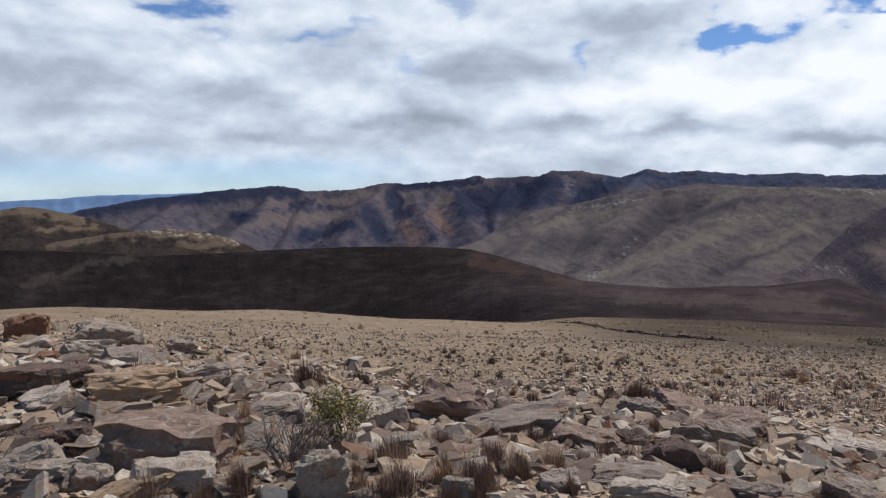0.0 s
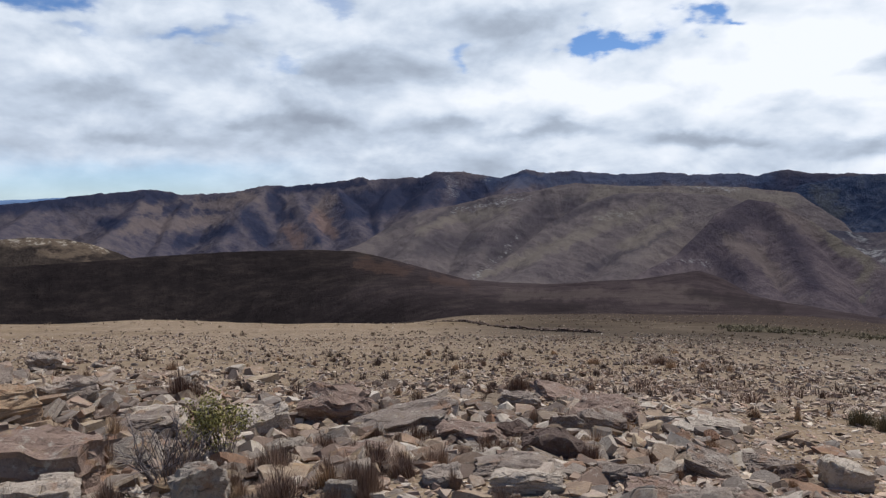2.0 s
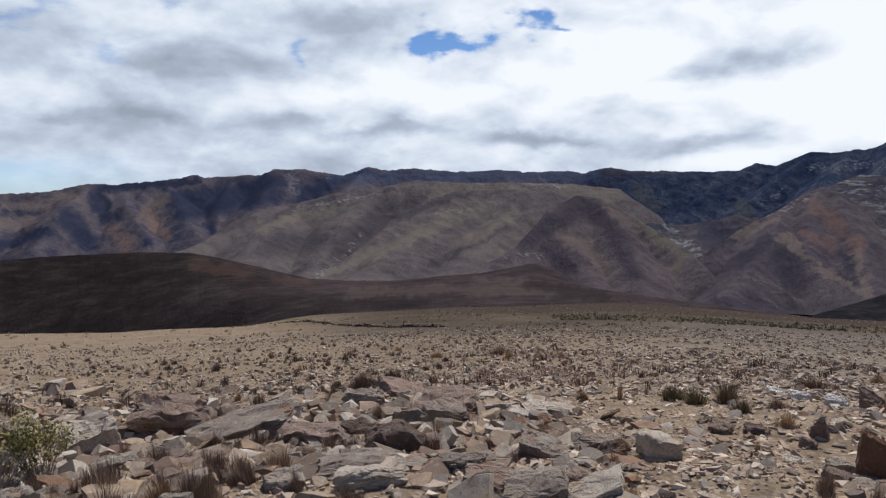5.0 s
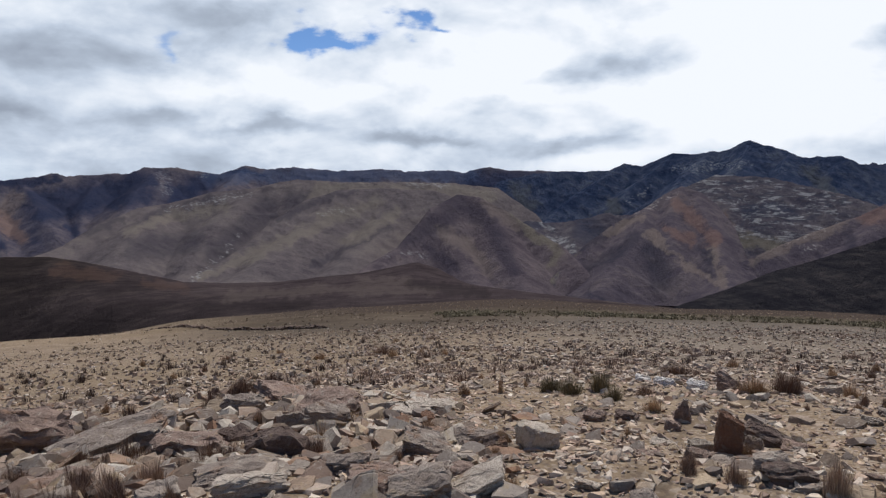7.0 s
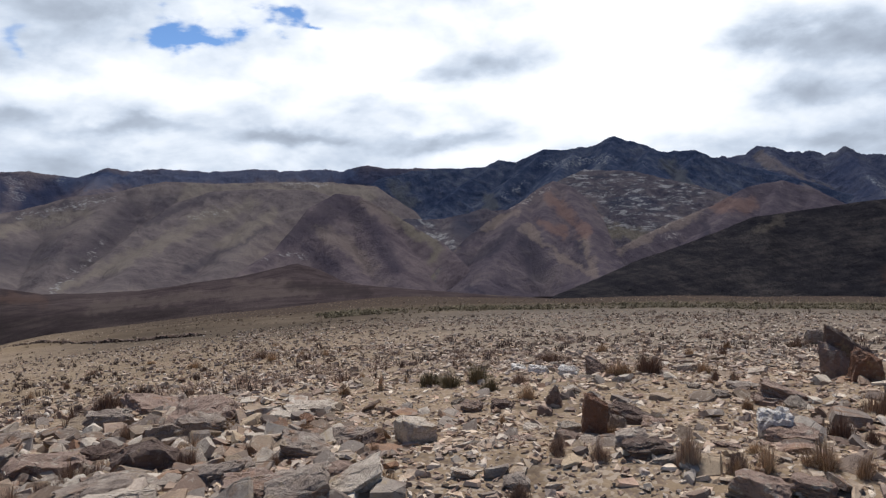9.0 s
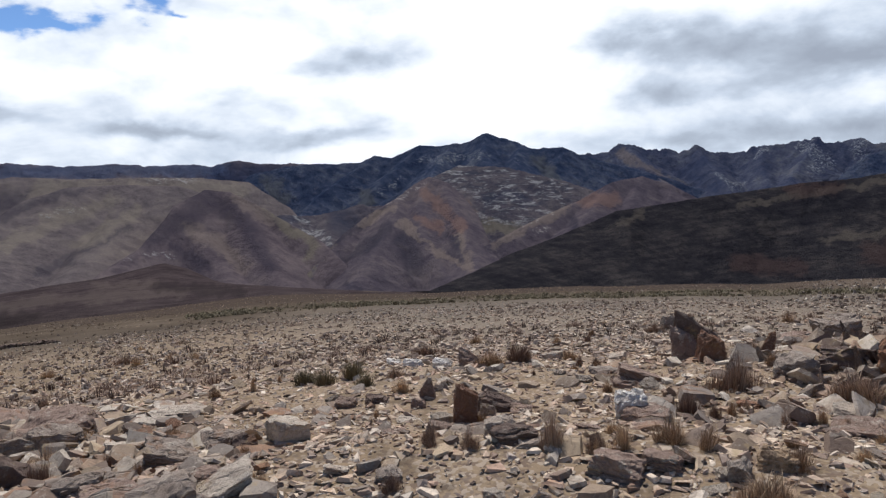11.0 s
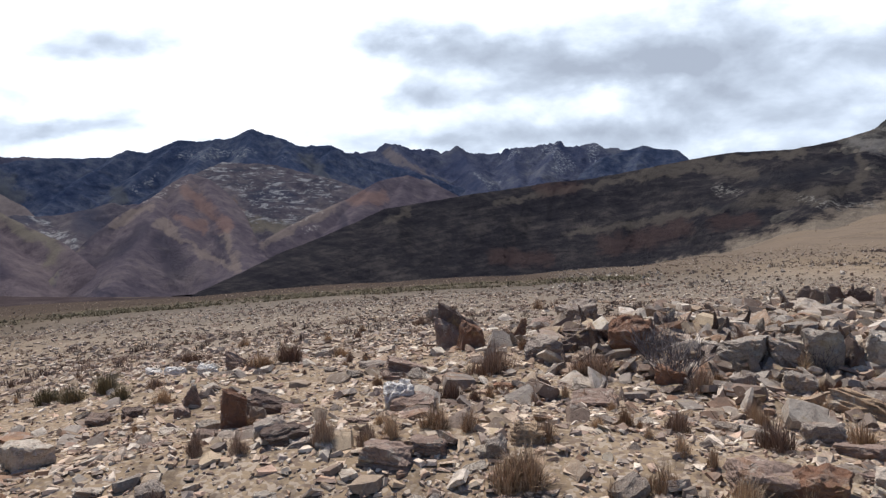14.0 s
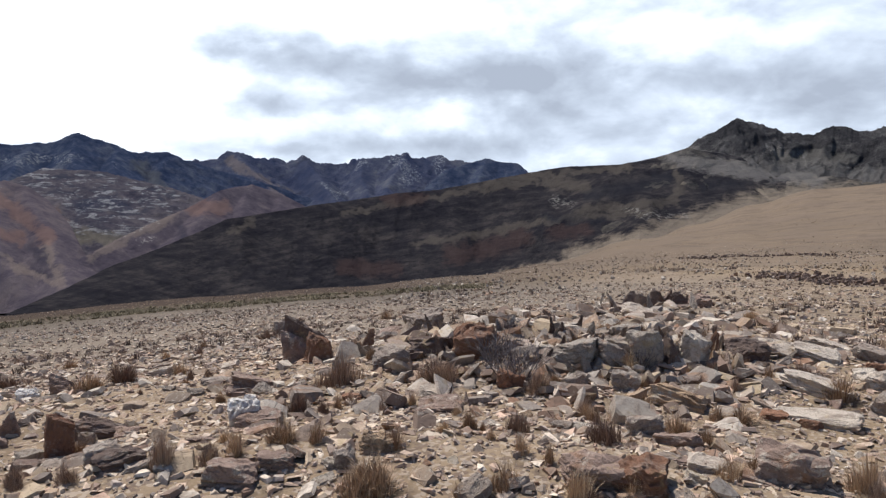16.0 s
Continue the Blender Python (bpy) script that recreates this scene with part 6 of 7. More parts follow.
def scatter(rs, count, r0, r1, power=1.0, a0=-44.0, a1=124.0, weight=stoniness):
    """Places on the plateau between two distances, thinned by the stoniness."""
    xs, ys, n = [], [], 0
    while n < count:
        u = rs.rand(count * 2)
        r = (r0 ** (2 - power) + u * (r1 ** (2 - power) - r0 ** (2 - power))) ** (1 / (2 - power))
        a = np.radians(rs.uniform(a0, a1, count * 2))
        x, y = r * np.sin(a), r * np.cos(a)
        keep = rs.rand(count * 2) < weight(x, y) / 1.1
        xs.append(x[keep])
        ys.append(y[keep])
        n += keep.sum()
    return np.concatenate(xs)[:count], np.concatenate(ys)[:count]


# single stones lying about, larger than a hand
def lay_loose_stones():
    rs = np.random.RandomState(7)
    kinds = []
    for i in range(14):
        form, tone = "sbswsb"[i % 6], "gmpgtmkrpgmlgp"[i]
        kinds.append((form, tone, stone_mesh(rs, form, 1.0, 0.8, 0.5 if form in "bw" else 0.28, MAT_STONE[tone])))
    x, y = scatter(rs, 90, 2.9, 7.5, 0.6)
    for px, py in zip(x, y):
        form, tone, me = kinds[rs.randint(len(kinds))]
        ob = new("stone", me)
        size = rs.uniform(0.09, 0.18)
        ob.matrix_world = pose(px, py, ground_at(px, py) - 0.015, rs.uniform(-16, 16), rs.uniform(-16, 16), rs.uniform(0, 360)) @ Matrix.Diagonal((size, size * rs.uniform(0.8, 1.1), size, 1))
        tagged(ob, f"{WORDS[tone]} {FORMS[form]} lying loose on sandy soil", "stone", "stones on the plateau")


lay_loose_stones()


# thin shards standing up out of the eastern outcrop
def stand_shards():
    rs = np.random.RandomState(19)
    kinds = [(tone, stone_mesh(rs, "u", 0.42, 0.2, 1.0, MAT_STONE[tone])) for tone in "kmglkrmgkl"]
    for cx, cy, wide, count in ((6.35, 0.30, 0.5, 26), (6.45, -0.55, 0.55, 26), (6.7, -1.5, 0.4, 10), (15.0, -1.9, 0.75, 26), (6.8, 1.5, 0.5, 8)):
        for _ in range(count):
            tone, me = kinds[rs.randint(len(kinds))]
            x, y = cx + rs.normal(0, wide), cy + rs.normal(0, wide)
            h = rs.uniform(0.11, 0.25) * (1.5 if cx > 10 else 1.0)
            ob = new("stone", me)
            ob.matrix_world = pose(x, y, ground_at(x, y) + 0.01, rs.uniform(-38, 38), rs.uniform(-38, 38), rs.uniform(0, 360)) @ Matrix.Diagonal((h * rs.uniform(0.7, 1.3), h * rs.uniform(0.7, 1.1), h, 1))
            tagged(ob, f"{WORDS[tone]} thin stone shard standing up among rubble", "stone", "stones on the plateau")


stand_shards()


def stone_library(rs, count, fine_points, few):
    lib = []
    for i in range(count):
        bm = hull_stone(rs, "sbsw"[i % 4], False, few)
        if not fine_points:
            bmesh.ops.remove_doubles(bm, verts=bm.verts, dist=0.40)
            bmesh.ops.convex_hull(bm, input=bm.verts)
        loose = [v for v in bm.verts if not v.link_faces]
        bmesh.ops.delete(bm, geom=loose, context="VERTS")
        bmesh.ops.triangulate(bm, faces=bm.faces)
        bm.verts.index_update()
        lib.append((np.array([v.co[:] for v in bm.verts]), np.array([[v.index for v in f.verts] for f in bm.faces])))
        bm.free()
    return lib


def chip_library(rs, count):
    """Flat angular chips of five to six sides with a tilted top, unit size; 11 to 14 triangles each."""
    lib = []
    for _ in range(count):
        k = rs.randint(5, 7)
        a = np.sort(rs.uniform(0, 2 * np.pi, k))
        r = rs.uniform(0.34, 0.55, k)
        ring = np.stack([r * np.cos(a), r * np.sin(a)], 1)
        slope = rs.normal(0, 0.35, 2)
        low = np.concatenate([ring, np.full((k, 1), -0.1)], 1)
        inner = ring * rs.uniform(0.62, 0.95, (k, 1))
        high = np.concatenate([inner, (1.0 + 1.2 * inner @ slope + rs.normal(0, 0.12, k))[:, None]], 1)
        i = np.arange(k)
        j = (i + 1) % k
        sides = np.concatenate([np.stack([i, j, k + j], 1), np.stack([i, k + j, k + i], 1)])
        top = np.stack([np.full(k - 2, k), k + np.arange(1, k - 1), k + np.arange(2, k)], 1)
        lib.append((np.concatenate([low, high]), np.concatenate([sides, top])))
    return lib


def strew(name, label, category, lib, x, y, size, flat, mat, rs, tip=18.0, sink=0.12, height=ground_height):
    """Many small pieces in one mesh."""
    z = height(x, y)
    verts, faces, base = [], [], 0
    pick = rs.randint(0, len(lib), len(x))
    yaw = rs.uniform(0, 2 * np.pi, len(x))
    ta, tb = np.radians(np.clip(rs.normal(0, tip * 0.5, (2, len(x))), -1.2 * tip, 1.2 * tip))
    fl = rs.uniform(flat[0], flat[1], len(x))
    el = rs.uniform(0.65, 1.0, len(x))
    for k, (v, f) in enumerate(lib):
        idx = np.where(pick == k)[0]
        if not len(idx):
            continue
        s = size[idx][:, None]
        px, py, pz = v[None, :, 0] * s, v[None, :, 1] * s * el[idx][:, None], v[None, :, 2] * s * fl[idx][:, None]
        ca, sa, cb, sb = np.cos(ta[idx])[:, None], np.sin(ta[idx])[:, None], np.cos(tb[idx])[:, None], np.sin(tb[idx])[:, None]
        px, pz = px * ca - pz * sa, px * sa + pz * ca
        py, pz = py * cb - pz * sb, py * sb + pz * cb
        c, sn = np.cos(yaw[idx])[:, None], np.sin(yaw[idx])[:, None]
        w = np.stack([px * c - py * sn + x[idx][:, None], px * sn + py * c + y[idx][:, None], pz + (z[idx] - sink * size[idx] * fl[idx])[:, None]], -1)
        verts.append(w.reshape(-1, 3))
        faces.append((f[None] + (base + np.arange(len(idx)) * len(v))[:, None, None]).reshape(-1, 3))
        base += len(idx) * len(v)
    ob = mesh_object(name, np.concatenate(verts), np.concatenate(faces), mat, smooth=False)
    return tagged(ob, label, category, kind="stuff")


def strew_stones():
    rs = np.random.RandomState(77)
    best, plain = stone_library(rs, 24, True, 9), chip_library(rs, 40)
    heaps = lambda a, b: np.clip(sum(k * np.exp(-((a - cx) ** 2 + (b - cy) ** 2) / w ** 2) for cx, cy, w, k in
                                     ((-2.4, 5.6, 1.5, 1.0), (-4.8, 10.5, 2.6, 0.8), (-7.5, 14.5, 2.2, 0.7), (0.9, 5.4, 1.1, 0.8), (2.3, 5.2, 1.1, 0.7), (6.6, 0.2, 1.2, 1.0), (6.9, -1.4, 1.1, 0.8), (14.6, -1.9, 1.3, 1.2), (9.5, -0.6, 1.8, 0.8), (1.7, 3.5, 0.7, 0.5), (-1.5, 4.0, 0.8, 0.7))), 0, 1.1)
    x, y = scatter(rs, 1100, 2.8, 18, 0.9, weight=heaps)
    strew("outcrop_rubble", "jumbled angular rubble heaped on the outcrops", "stones", best, x, y, (0.09 + 0.18 * rs.rand(len(x)) ** 1.8) * np.clip(np.hypot(x, y) / 7, 0.85, 1.5), (0.08, 0.32), MAT_RUBBLE, rs, 34, 0.05)
    x, y = scatter(rs, 900, 2.9, 12, 0.8, weight=heaps)
    strew("outcrop_rubble", "thin broken shards tilted up on the outcrops", "stones", best, x, y, 0.10 + 0.20 * rs.rand(len(x)) ** 1.6, (0.06, 0.18), MAT_RUBBLE, rs, 56, 0.0)
    x, y = rs.normal(10.2, 2.2, 620), rs.normal(0.1, 1.3, 620)
    strew("outcrop_rubble", "pale broken slabs heaped behind the outcrop", "stones", best, x, y, 0.09 + 0.24 * rs.rand(len(x)) ** 1.9, (0.10, 0.42), MAT_RUBBLE, rs, 40, 0.0)
    x, y = rs.normal(6.5, 0.5, 300), rs.normal(-0.3, 0.85, 300)
    strew("outcrop_rubble", "sharp rubble packed between the blocks of the outcrop", "stones", best, x, y, 0.07 + 0.16 * rs.rand(len(x)) ** 1.6, (0.10, 0.45), MAT_RUBBLE, rs, 60, -0.2)
    bank = lambda a, b: np.clip(1.5 - np.abs(np.hypot(a, b) - np.interp(np.degrees(np.arctan2(a, b)), (-40, -22, -8, 5, 22), (8.5, 7.0, 5.6, 5.4, 5.0))) / 1.8, 0, 1.1)
    x, y = scatter(rs, 1500, 4.0, 13, 0.9, -42, 22, weight=bank)
    strew("outcrop_rubble", "angular brown rubble packed along the foot of the slope", "stones", best, x, y, 0.07 + 0.17 * rs.rand(len(x)) ** 1.7, (0.14, 0.46), MAT_RUBBLE, rs, 42, 0.0)
    x, y = scatter(rs, 420, 6.5, 12, 0.9, -42, -23, weight=lambda a, b: 1.0 + 0 * a)
    strew("outcrop_rubble", "slabs and shards piled over the low hump", "stones", best, x, y, 0.10 + 0.26 * rs.rand(len(x)) ** 1.8, (0.14, 0.46), MAT_RUBBLE, rs, 46, 0.0)
    x, y = scatter(rs, 5200, 8, 34, 0.75, -44, 30, weight=lambda a, b: np.clip(0.75 + 0.7 * N3.fbm(a * 0.25, b * 0.25, 3), 0.15, 1.1))
    strew("broken_stones", "small upturned stones speckling the tan slope", "stones", plain, x, y, 0.035 + 0.10 * rs.rand(len(x)) ** 2.4, (0.25, 0.60), MAT_CHIPS, rs, 40, 0.0)
    x, y = scatter(rs, 2100, 2.7, 11, 0.5)
    strew("broken_stones", "broken grey and brown stones strewn over the plateau", "stones", best, x, y, 0.055 + 0.13 * rs.rand(len(x)) ** 2.2, (0.10, 0.36), MAT_RUBBLE, rs, 38)
    x, y = scatter(rs, 20000, 2.6, 13, 0.6, weight=lambda a, b: np.clip(stoniness(a, b) + 0.12, 0, 1.1))
    strew("stone_chips", "small angular stone chips covering the soil", "stones", plain, x, y, 0.034 + 0.105 * rs.rand(len(x)) ** 2.2, (0.08, 0.24), MAT_CHIPS, rs, 34, 0.0)
    x, y = scatter(rs, 5500, 3.4, 12, 0.7, 20, 116, weight=lambda a, b: np.clip(stoniness(a, b) + 0.3, 0, 1.1))
    strew("stone_chips", "thin cream-topped shards lying over the sand", "stones", plain, x, y, 0.045 + 0.12 * rs.rand(len(x)) ** 2.0, (0.05, 0.16), MAT_FLAKES, rs, 30, 0.0)
    x, y = scatter(rs, 9000, 2.6, 6.5, 0.8, weight=lambda a, b: np.clip(stoniness(a, b) + 0.35, 0, 1.1))
    strew("stone_chips", "thin flakes of stone littering the sand", "stones", plain, x, y, 0.020 + 0.055 * rs.rand(len(x)) ** 2.0, (0.09, 0.28), MAT_CHIPS, rs, 34, 0.0)
    x, y = scatter(rs, 5000, 2.5, 8.0, 0.7, weight=lambda a, b: np.clip(stoniness(a, b) + 0.25, 0, 1.1))
    strew("gravel", "fine gravel and chips between the stones", "gravel", plain, x, y, 0.014 + 0.032 * rs.rand(len(x)), (0.14, 0.45), MAT_SHARDS, rs, 26)
    x, y = scatter(rs, 7000, 9, 34, 0.9)
    strew("broken_stones", "grey stones thinning out across the slope", "stones", plain, x, y, 0.05 + 0.15 * rs.rand(len(x)) ** 2.6, (0.10, 0.30), MAT_CHIPS, rs, 22, 0.0)
    x, y = scatter(rs, 8500, 8, 38, 0.9, 62, 122, weight=lambda a, b: np.clip(0.7 + 0.8 * N3.fbm(a * 0.2, b * 0.2, 3), 0.1, 1.1))
    strew("broken_stones", "small grey stones dotting the soil beyond the outcrop", "stones", plain, x, y, 0.05 + 0.15 * rs.rand(len(x)) ** 2.2, (0.10, 0.32), MAT_CHIPS, rs, 24, 0.0)
    x, y = scatter(rs, 4500, 7, 40, 1.0, -42, 28, weight=lambda a, b: np.clip(0.7 + 0.7 * N3.fbm(a * 0.2, b * 0.2, 3), 0.1, 1.1))
    strew("broken_stones", "small brown stones dotting the tan slope", "stones", plain, x, y, 0.035 + 0.12 * rs.rand(len(x)) ** 2.4, (0.10, 0.32), MAT_CHIPS, rs, 24, 0.0)
    x, y = scatter(rs, 8000, 9, 40, 0.9, 24, 68, weight=lambda a, b: np.clip(0.6 + 0.9 * N3.fbm(a * 0.15, b * 0.15, 3), 0.1, 1.1))
    strew("broken_stones", "small grey stones dotting the middle of the plateau", "stones", plain, x, y, 0.05 + 0.14 * rs.rand(len(x)) ** 2.2, (0.10, 0.32), MAT_CHIPS, rs, 24, 0.0)
    x, y = scatter(rs, 6500, 32, 190, 0.8, 76, 124, weight=lambda a, b: np.clip(0.55 + 1.0 * N3.fbm(a * 0.03, b * 0.06, 4), 0.08, 1.1))
    strew("broken_stones", "stones and flat shards sprinkled up the tan slope", "stones", plain, x, y, 0.08 + 0.34 * rs.rand(len(x)) ** 2.4, (0.2, 0.5), MAT_RUBBLE, rs, 26, 0.0)
    # a dark stony band across the tan slope and a line of stones above it
    k = rs.rand(520)
    x, y = 43.5 - 14.5 * k + rs.normal(0, 1.3, 520), -11.2 - 1.2 * k + rs.normal(0, 0.9, 520)
    strew("broken_stones", "dark stones in a low band on the tan slope", "stones", plain, x, y, 0.10 + 0.34 * rs.rand(520) ** 1.8, (0.25, 0.6), MAT_STONE["k"], rs, 30, 0.0)
    k = rs.rand(320)
    x, y = 116.8 - 3.3 * k + rs.normal(0, 1.0, 320), -17.0 - 20.0 * k + rs.normal(0, 0.8, 320)
    strew("broken_stones", "line of dark stones along the tan slope", "stones", plain, x, y, 0.15 + 0.5 * rs.rand(320) ** 1.8, (0.3, 0.7), MAT_STONE["k"], rs, 30, 0.0)
    x, y = scatter(rs, 2600, 0.7, 12, 0.9, 124, 316, weight=lambda a, b: 0.5 + 0 * a)
    strew("stone_chips", "scattered stone chips on the trodden soil", "stones", plain, x, y, 0.03 + 0.12 * rs.rand(len(x)) ** 2.4, (0.12, 0.4), MAT_SHARDS, rs, 24)
    x, y = scatter(rs, 4000, 30, 130, 1.0)
    strew("broken_stones", "far stones dotted over the pale plateau", "stones", plain, x, y, 0.06 + 0.18 * rs.rand(len(x)) ** 2.6, (0.15, 0.4), MAT_CHIPS, rs, 18, 0.0)


strew_stones()


def stone_row():
    """A low broken bank of stones across the slope."""
    rs = np.random.RandomState(15)
    k = np.sort(rs.rand(420))
    px, py = np.interp(k, [0, 0.33, 0.66, 1], ROW_X), np.interp(k, [0, 0.33, 0.66, 1], ROW_Y)
    lib = stone_library(rs, 10, False, 6)
    px, py = px + rs.normal(0, 0.12, len(k)), py + rs.normal(0, 0.12, len(k))
    strew("stone_bank", "low dark bank of loose stones crossing the plateau", "stones", lib, px, py, 0.10 + 0.2 * rs.rand(len(k)) ** 1.5, (0.4, 0.8), MAT_STONE["k"], rs, 25)


stone_row()


# ---- grass tufts ----
def straw(stops):
    def build(n, p):
        rnd = n.add("ShaderNodeObjectInfo").outputs["Random"]
        blade = n.add("ShaderNodeNewGeometry").outputs["Random Per Island"]
        v = n.math("ADD", n.math("MULTIPLY", rnd, 0.4), n.math("MULTIPLY", blade, 0.6))
        return n.ramp(v, stops), None
    return build


STRAW = [(0.15, (0.19, 0.115, 0.066)), (0.5, (0.36, 0.235, 0.140)), (0.9, (0.62, 0.46, 0.29))]
MAT_TUFT = surface("brown_bunch_grass", straw(STRAW), 0.8)
MAT_TUFT_FAR = surface("brown_bunch_grass_far", straw([(0.15, (0.07, 0.047, 0.033)), (0.5, (0.14, 0.095, 0.062)), (0.9, (0.27, 0.20, 0.13))]), 0.8)
MAT_TUFT_DARK = surface("dark_brown_bunch_grass", straw([(0.15, (0.060, 0.038, 0.030)), (0.5, (0.115, 0.075, 0.055)), (0.9, (0.22, 0.155, 0.11))]), 0.8)
MAT_TUFT_OLIVE = surface("olive_bunch_grass", straw([(0.15, (0.070, 0.056, 0.030)), (0.5, (0.135, 0.106, 0.056)), (0.9, (0.26, 0.205, 0.115))]), 0.8)
MAT_DEAD = surface("dead_dark_grass", straw([(0.15, (0.12, 0.072, 0.052)), (0.5, (0.235, 0.150, 0.103)), (0.9, (0.43, 0.305, 0.205))]), 0.8)
MAT_LEAF = surface("olive_leaves", straw([(0.2, (0.16, 0.138, 0.040)), (0.5, (0.32, 0.275, 0.088)), (0.8, (0.52, 0.45, 0.17))]), 0.7)
MAT_TWIG = surface("grey_twigs", straw([(0.2, (0.07, 0.055, 0.05)), (0.5, (0.13, 0.105, 0.10)), (0.8, (0.24, 0.20, 0.18))]), 0.85)


def blades(rs, count, spread, tall, width, splay):
    """Tapered, bent blades rising from one root; unit height."""
    a = rs.uniform(0, 2 * np.pi, count)
    root = spread * np.sqrt(rs.rand(count))
    h = tall * rs.uniform(0.35, 1.0, count) * (1 - 0.4 * (root / max(spread, 1e-6)) ** 2)
    out = splay * rs.uniform(0.15, 1.0, count) * (0.35 + root / max(spread, 1e-6))
    b = a + rs.normal(0, 0.5, count)
    side = np.stack([-np.sin(b), np.cos(b), 0 * b], 1)
    way = np.stack([np.cos(b), np.sin(b), 0 * b], 1)
    p0 = np.stack([root * np.cos(a), root * np.sin(a), np.full(count, -0.04)], 1)
    up = np.array([0, 0, 1.0])
    p1 = p0 + way * (out * 0.35)[:, None] + up * (h * 0.6)[:, None]
    p2 = p0 + way * out[:, None] + up * (h * (1 - 0.12 * rs.rand(count)))[:, None]
    w = width * rs.uniform(0.6, 1.2, count)[:, None]
    v = np.stack([p0 - side * w, p0 + side * w, p1 - side * w * 0.8, p1 + side * w * 0.8, p2], 1).reshape(-1, 3)
    k = np.arange(count)[:, None] * 5
    f = np.stack([k + [0, 1, 3], k + [0, 3, 2], k + [2, 3, 4]], 1).reshape(-1, 3)
    return v, f


def mesh_only(name, v, f, mat):
    ob = mesh_object(name, v, f, mat, smooth=False)
    me = ob.data
    bpy.data.objects.remove(ob)
    return me


def plant_tufts():
    rs = np.random.RandomState(5)
    kinds = []
    for i in range(9):
        vs, fs, base = [], [], 0
        for c in range(3 + i % 4):
            tall = 1.0 if c == 0 else rs.uniform(0.45, 0.9)
            v, f = blades(rs, 150, rs.uniform(0.12, 0.24), tall, 0.0062, rs.uniform(0.10, 0.34))
            lean = rs.normal(0, 0.14, 2)
            v[:, :2] += rs.normal(0, 0.15, 2) * (c > 0) + lean * np.maximum(v[:, 2:], 0) ** 1.5
            vs.append(v)
            fs.append(f + base)
            base += len(v)
        v, f = np.concatenate(vs), np.concatenate(fs)
        kinds.append(mesh_only("tuft", v, f, MAT_TUFT_OLIVE if i == 8 else MAT_DEAD if i in (2, 5, 7) else MAT_TUFT))

    def tuft(x, y, h, w, olive=False, dead=False):
        me = kinds[8 if olive else rs.choice([2, 5, 7]) if dead else rs.randint(8)]
        ob = new("grass_tuft", me)
        ob.matrix_world = pose(x, y, ground_at(x, y), 0, 0, rs.uniform(0, 360)) @ Matrix.Diagonal((w * 1.45 * rs.uniform(0.85, 1.15), w * 1.45, h * 1.18, 1))
        words = "tall" if h > 1.3 * w else "low spreading"
        tagged(ob, f"{words} tuft of {'olive' if olive else 'dry brown'} bunch grass growing between stones", "grass tuft", "tufts of bunch grass")

    for group in (TUFTS_A, TUFTS_B, TUFTS_C, TUFTS_D, TUFTS_E):
        for k, row in enumerate(group):
            tuft(*row, olive=group is TUFTS_C and k < 4)
    x, y = scatter(rs, 125, 3.2, 10, 0.6, weight=lambda a, b: np.clip(stoniness(a, b) * (0.5 + 0.5 * (a > 2)), 0, 1.1))
    for px, py in zip(x, y):
        h = rs.uniform(0.06, 0.17)
        tuft(px, py, h, h * rs.uniform(0.5, 0.9))
    for cx, cy, count in ((6.3, 0.1, 12), (6.6, -1.2, 12), (8.0, 0.4, 9), (8.6, -0.8, 9), (10.0, 1.2, 7), (5.2, -0.6, 8), (4.2, 0.6, 7), (5.0, 1.6, 6), (-1.2, 4.6, 8), (1.0, 5.2, 7), (-0.2, 4.0, 9), (-2.1, 5.3, 6), (0.6, 4.4, 6)):
        for _ in range(count):
            px, py, h = cx + rs.normal(0, 0.55), cy + rs.normal(0, 0.55), rs.uniform(0.08, 0.22)
            tuft(px, py, h, h * rs.uniform(0.45, 0.8))
    # a fringe of dead grass along the foot of the rubble
    for _ in range(46):
        a, d, h = rs.uniform(-24, 16), rs.uniform(3.5, 5.4), rs.uniform(0.13, 0.25)
        px, py = bearing(a, d)
        tuft(px, py, h, h * rs.uniform(0.6, 1.0), dead=True)
    # the rest, away over the slope, too many to count
    lib = [blades(rs, 11, 0.55, 1.0, 0.055, 0.6) for _ in range(10)]
    bushy = [blades(rs, 24, 0.36, 1.0, 0.026, 0.38) for _ in range(10)]

    def growth(a, b):
        r, az = np.hypot(a, b), np.degrees(np.arctan2(a, b))
        g = 0.35 + 1.1 * N2.fbm(a * 0.16 + 40, b * 0.16, 3) + 0.35 * np.exp(-((r - 13) / 4.0) ** 2)
        return np.clip(g * (0.45 + 0.55 * np.clip((az + 5) / 30, 0, 1)), 0.02, 1.1)
    x, y = scatter(rs, 2300, 8.5, 42, 0.75, weight=growth)
    strew("grass_tufts", "dark brown tufts of bunch grass dotted over the slope", "grass", bushy, x, y, 0.09 + 0.17 * rs.rand(len(x)) ** 1.8, (0.6, 1.0), MAT_TUFT_DARK, rs, 6, 0.0)
    x, y = scatter(rs, 170, 6, 24, 0.6, -34, 26, weight=lambda a, b: 0.6 + 0 * a)
    strew("grass_tufts", "dark red-brown clumps of bunch grass behind the rubble", "grass", [blades(rs, 90, 0.34, 1.0, 0.014, 0.4) for _ in range(8)], x, y, 0.10 + 0.16 * rs.rand(len(x)) ** 1.5, (0.7, 1.1), MAT_TUFT_DARK, rs, 6, 0.0)
    x, y = scatter(rs, 420, 9, 34, 0.9, 18, 92, weight=growth)
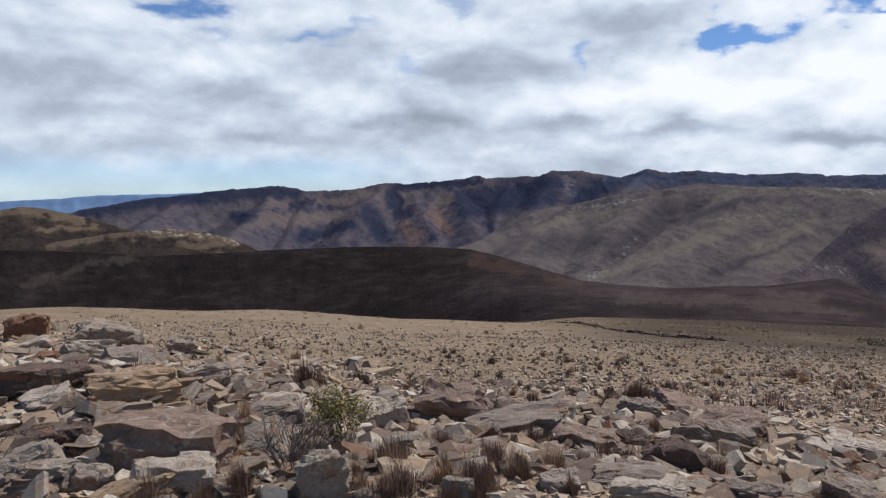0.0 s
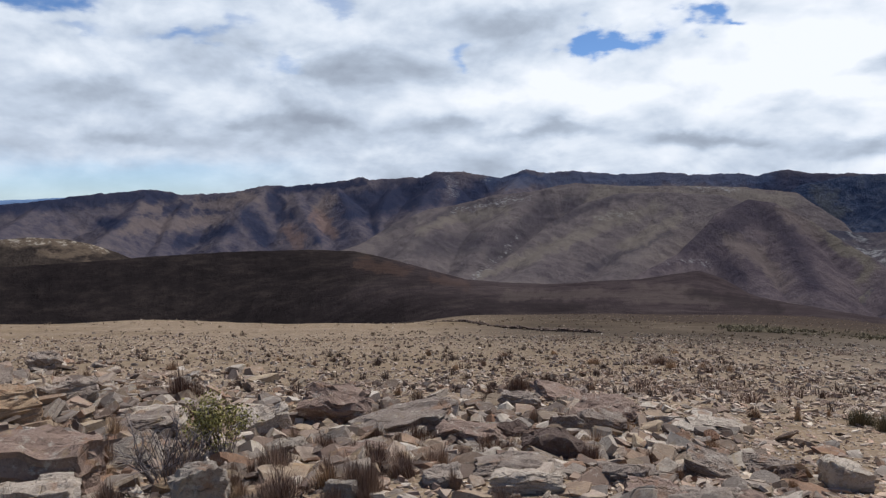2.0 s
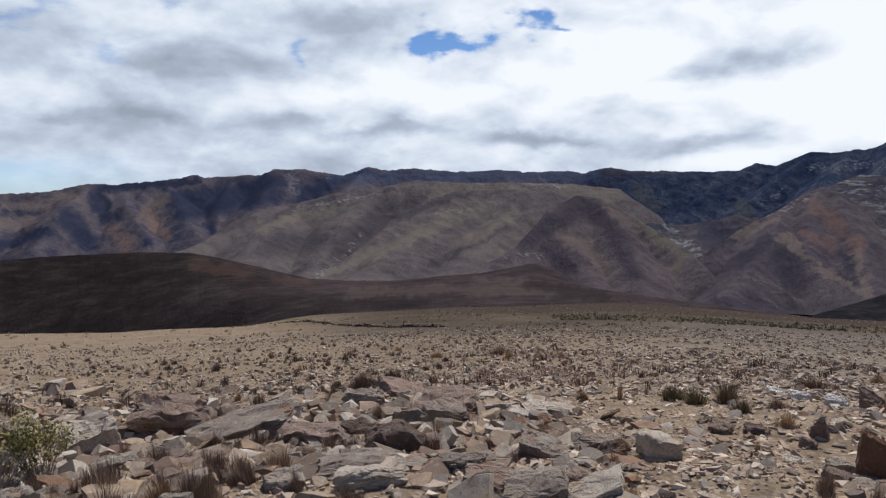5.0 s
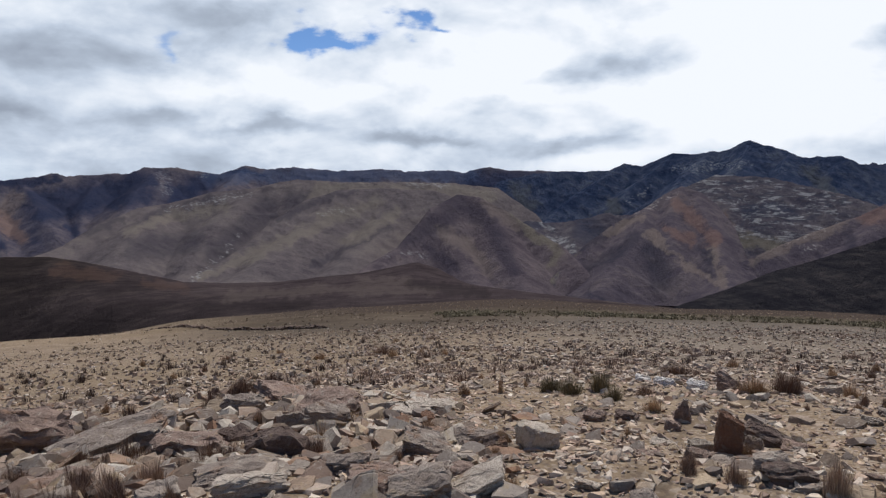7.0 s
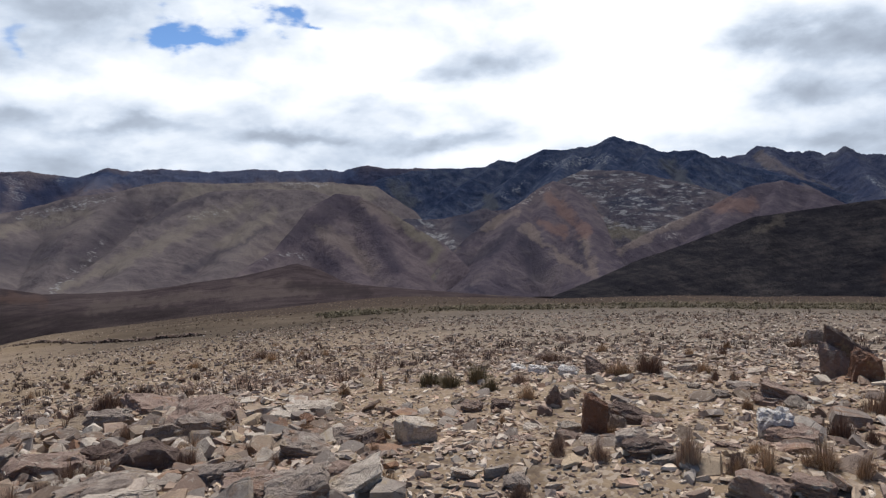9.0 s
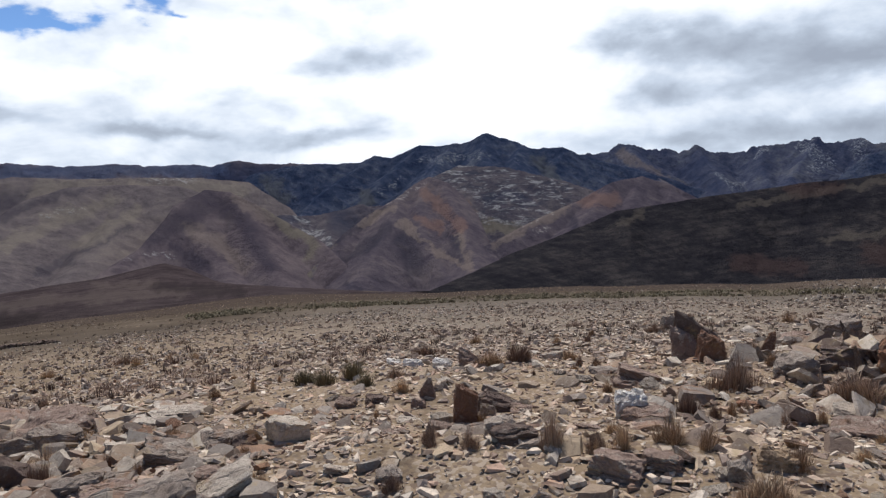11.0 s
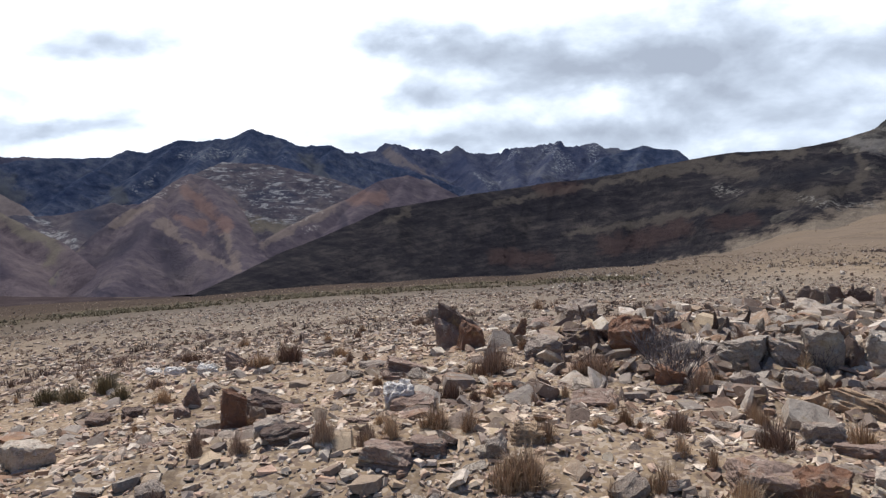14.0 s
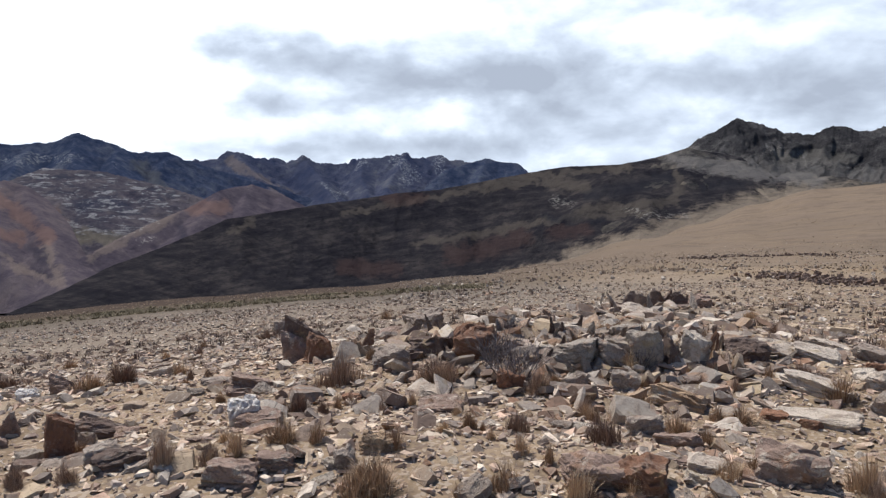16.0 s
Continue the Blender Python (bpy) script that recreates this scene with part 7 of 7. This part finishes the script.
    strew("grass_tufts", "dark bushy clumps of bunch grass among grey stones", "grass", [blades(rs, 64, 0.6, 1.0, 0.018, 0.6) for _ in range(8)], x, y, 0.12 + 0.18 * rs.rand(len(x)) ** 1.5, (0.4, 0.75), MAT_DEAD, rs, 6, 0.0)
    specks = lambda a, b: np.clip(1.8 * N2.fbm(a * 0.03 + 7, b * 0.05, 4) + 0.1, 0, 1.1)
    x, y = scatter(rs, 1500, 60, 420, 0.9, 84, 122, specks)
    strew("scrub", "dark specks of scrub dotted over the tan slope", "scrub", lib, x, y, 0.25 + 0.7 * rs.rand(len(x)) ** 2, (0.3, 0.6), MAT_TUFT_FAR, rs, 6, 0.0)
    x, y = scatter(rs, 2100, 46, 57, 1.0, 30, 84, growth)
    strew("grass_tufts", "olive band of bunch grass along a damp strip", "grass", lib, x, y, 0.22 + 0.32 * rs.rand(len(x)), (0.4, 0.75), MAT_TUFT_OLIVE, rs, 6, 0.0)
    x, y = scatter(rs, 3600, 35, 170, 0.9, weight=growth)
    strew("grass_tufts", "bands of brown bunch grass far across the plateau", "grass", lib, x, y, 0.14 + 0.26 * rs.rand(len(x)), (0.4, 0.8), MAT_TUFT_FAR, rs, 6, 0.0)


plant_tufts()


# ---- shrubs ----
def twig_mesh(name, rs, count, spread, tall, mat, thick=0.004):
    """Forked thin stems as tapered three-sided prisms; one mesh."""
    verts, faces = [], []

    def limb(p, d, length, r, depth):
        q = p + d * length
        side = d.cross(Vector((rs.normal(), rs.normal(), rs.normal()))).normalized()
        other = d.cross(side).normalized()
        b = len(verts)
        for c, rad in ((p, r), (q, r * 0.6)):
            for k in range(3):
                t = k * 2 * math.pi / 3
                verts.append(c + side * (rad * math.cos(t)) + other * (rad * math.sin(t)))
        for k in range(3):
            m = (k + 1) % 3
            faces.append((b + k, b + m, b + 3 + m))
            faces.append((b + k, b + 3 + m, b + 3 + k))
        tips.append(q)
        if depth:
            for _ in range(rs.randint(2, 4)):
                turn = Vector((rs.normal(0, 0.45), rs.normal(0, 0.45), rs.normal(0.1, 0.3)))
                limb(q, (d + turn).normalized(), length * rs.uniform(0.5, 0.8), r * 0.62, depth - 1)

    tips = []
    for _ in range(count):
        a = rs.uniform(0, 2 * math.pi)
        s = spread * math.sqrt(rs.rand())
        d = Vector((math.cos(a) * s * 1.2, math.sin(a) * s * 1.2, 1.0 * tall)).normalized()
        limb(Vector((math.cos(a) * s * 0.35, math.sin(a) * s * 0.35, -0.02)), d, tall * rs.uniform(0.3, 0.5), thick, 2)
    return mesh_object(name, [v[:] for v in verts], faces, mat, smooth=False), tips


def green_shrub(x, y, h, w):
    rs = np.random.RandomState(12)
    base = tagged(new("shrub"), "small olive-green shrub with grey woody stems among stones", "shrub")
    base.matrix_world = pose(x, y, ground_at(x, y))
    tips = []
    for _ in range(26):
        stem, ends = twig_mesh("stem", rs, 1, w * 0.5, h, MAT_TWIG)
        stem.parent = base
        tips += ends
    v, f = [], []
    for tip in tips:
        if tip.z < h * 0.25:
            continue
        for _ in range(7):
            c = tip + Vector(rs.normal(0, 0.02, 3))
            d, s = Vector(rs.normal(0, 1, 3)).normalized(), Vector(rs.normal(0, 1, 3)).normalized()
            b = len(v)
            v += [c - s * 0.005, c + d * 0.012 + s * 0.007, c + d * 0.028, c + d * 0.012 - s * 0.008]
            f += [(b, b + 1, b + 2), (b, b + 2, b + 3)]
    leaves = mesh_object("foliage", [p[:] for p in v], f, MAT_LEAF, smooth=False)
    leaves.parent = base
    leaves["label"] = "tiny olive-green leaves"


def dead_shrub(x, y, h, w, seed, label):
    rs = np.random.RandomState(seed)
    base = tagged(new("dead_shrub"), label, "shrub")
    base.matrix_world = pose(x, y, ground_at(x, y))
    for _ in range(44):
        stem, _tips = twig_mesh("stem", rs, 1, w * 0.5, h, MAT_TWIG, 0.0045)
        stem.parent = base


green_shrub(-0.67, 4.76, 0.47, 0.24)
dead_shrub(-0.85, 4.10, 0.42, 0.46, 3, "dry purple-grey leafless shrub between boulders")
dead_shrub(5.60, 0.20, 0.40, 0.52, 4, "tangled grey dead shrub leaning on the outcrop")
dead_shrub(6.05, 0.42, 0.30, 0.34, 8, "grey tangle of dead stems between standing shards")
dead_shrub(6.25, -0.85, 0.26, 0.30, 9, "pale dry leafless shrub rooted in the outcrop")
dead_shrub(6.83, 0.35, 0.22, 0.20, 6, "dark spiky dead twigs standing on the outcrop")
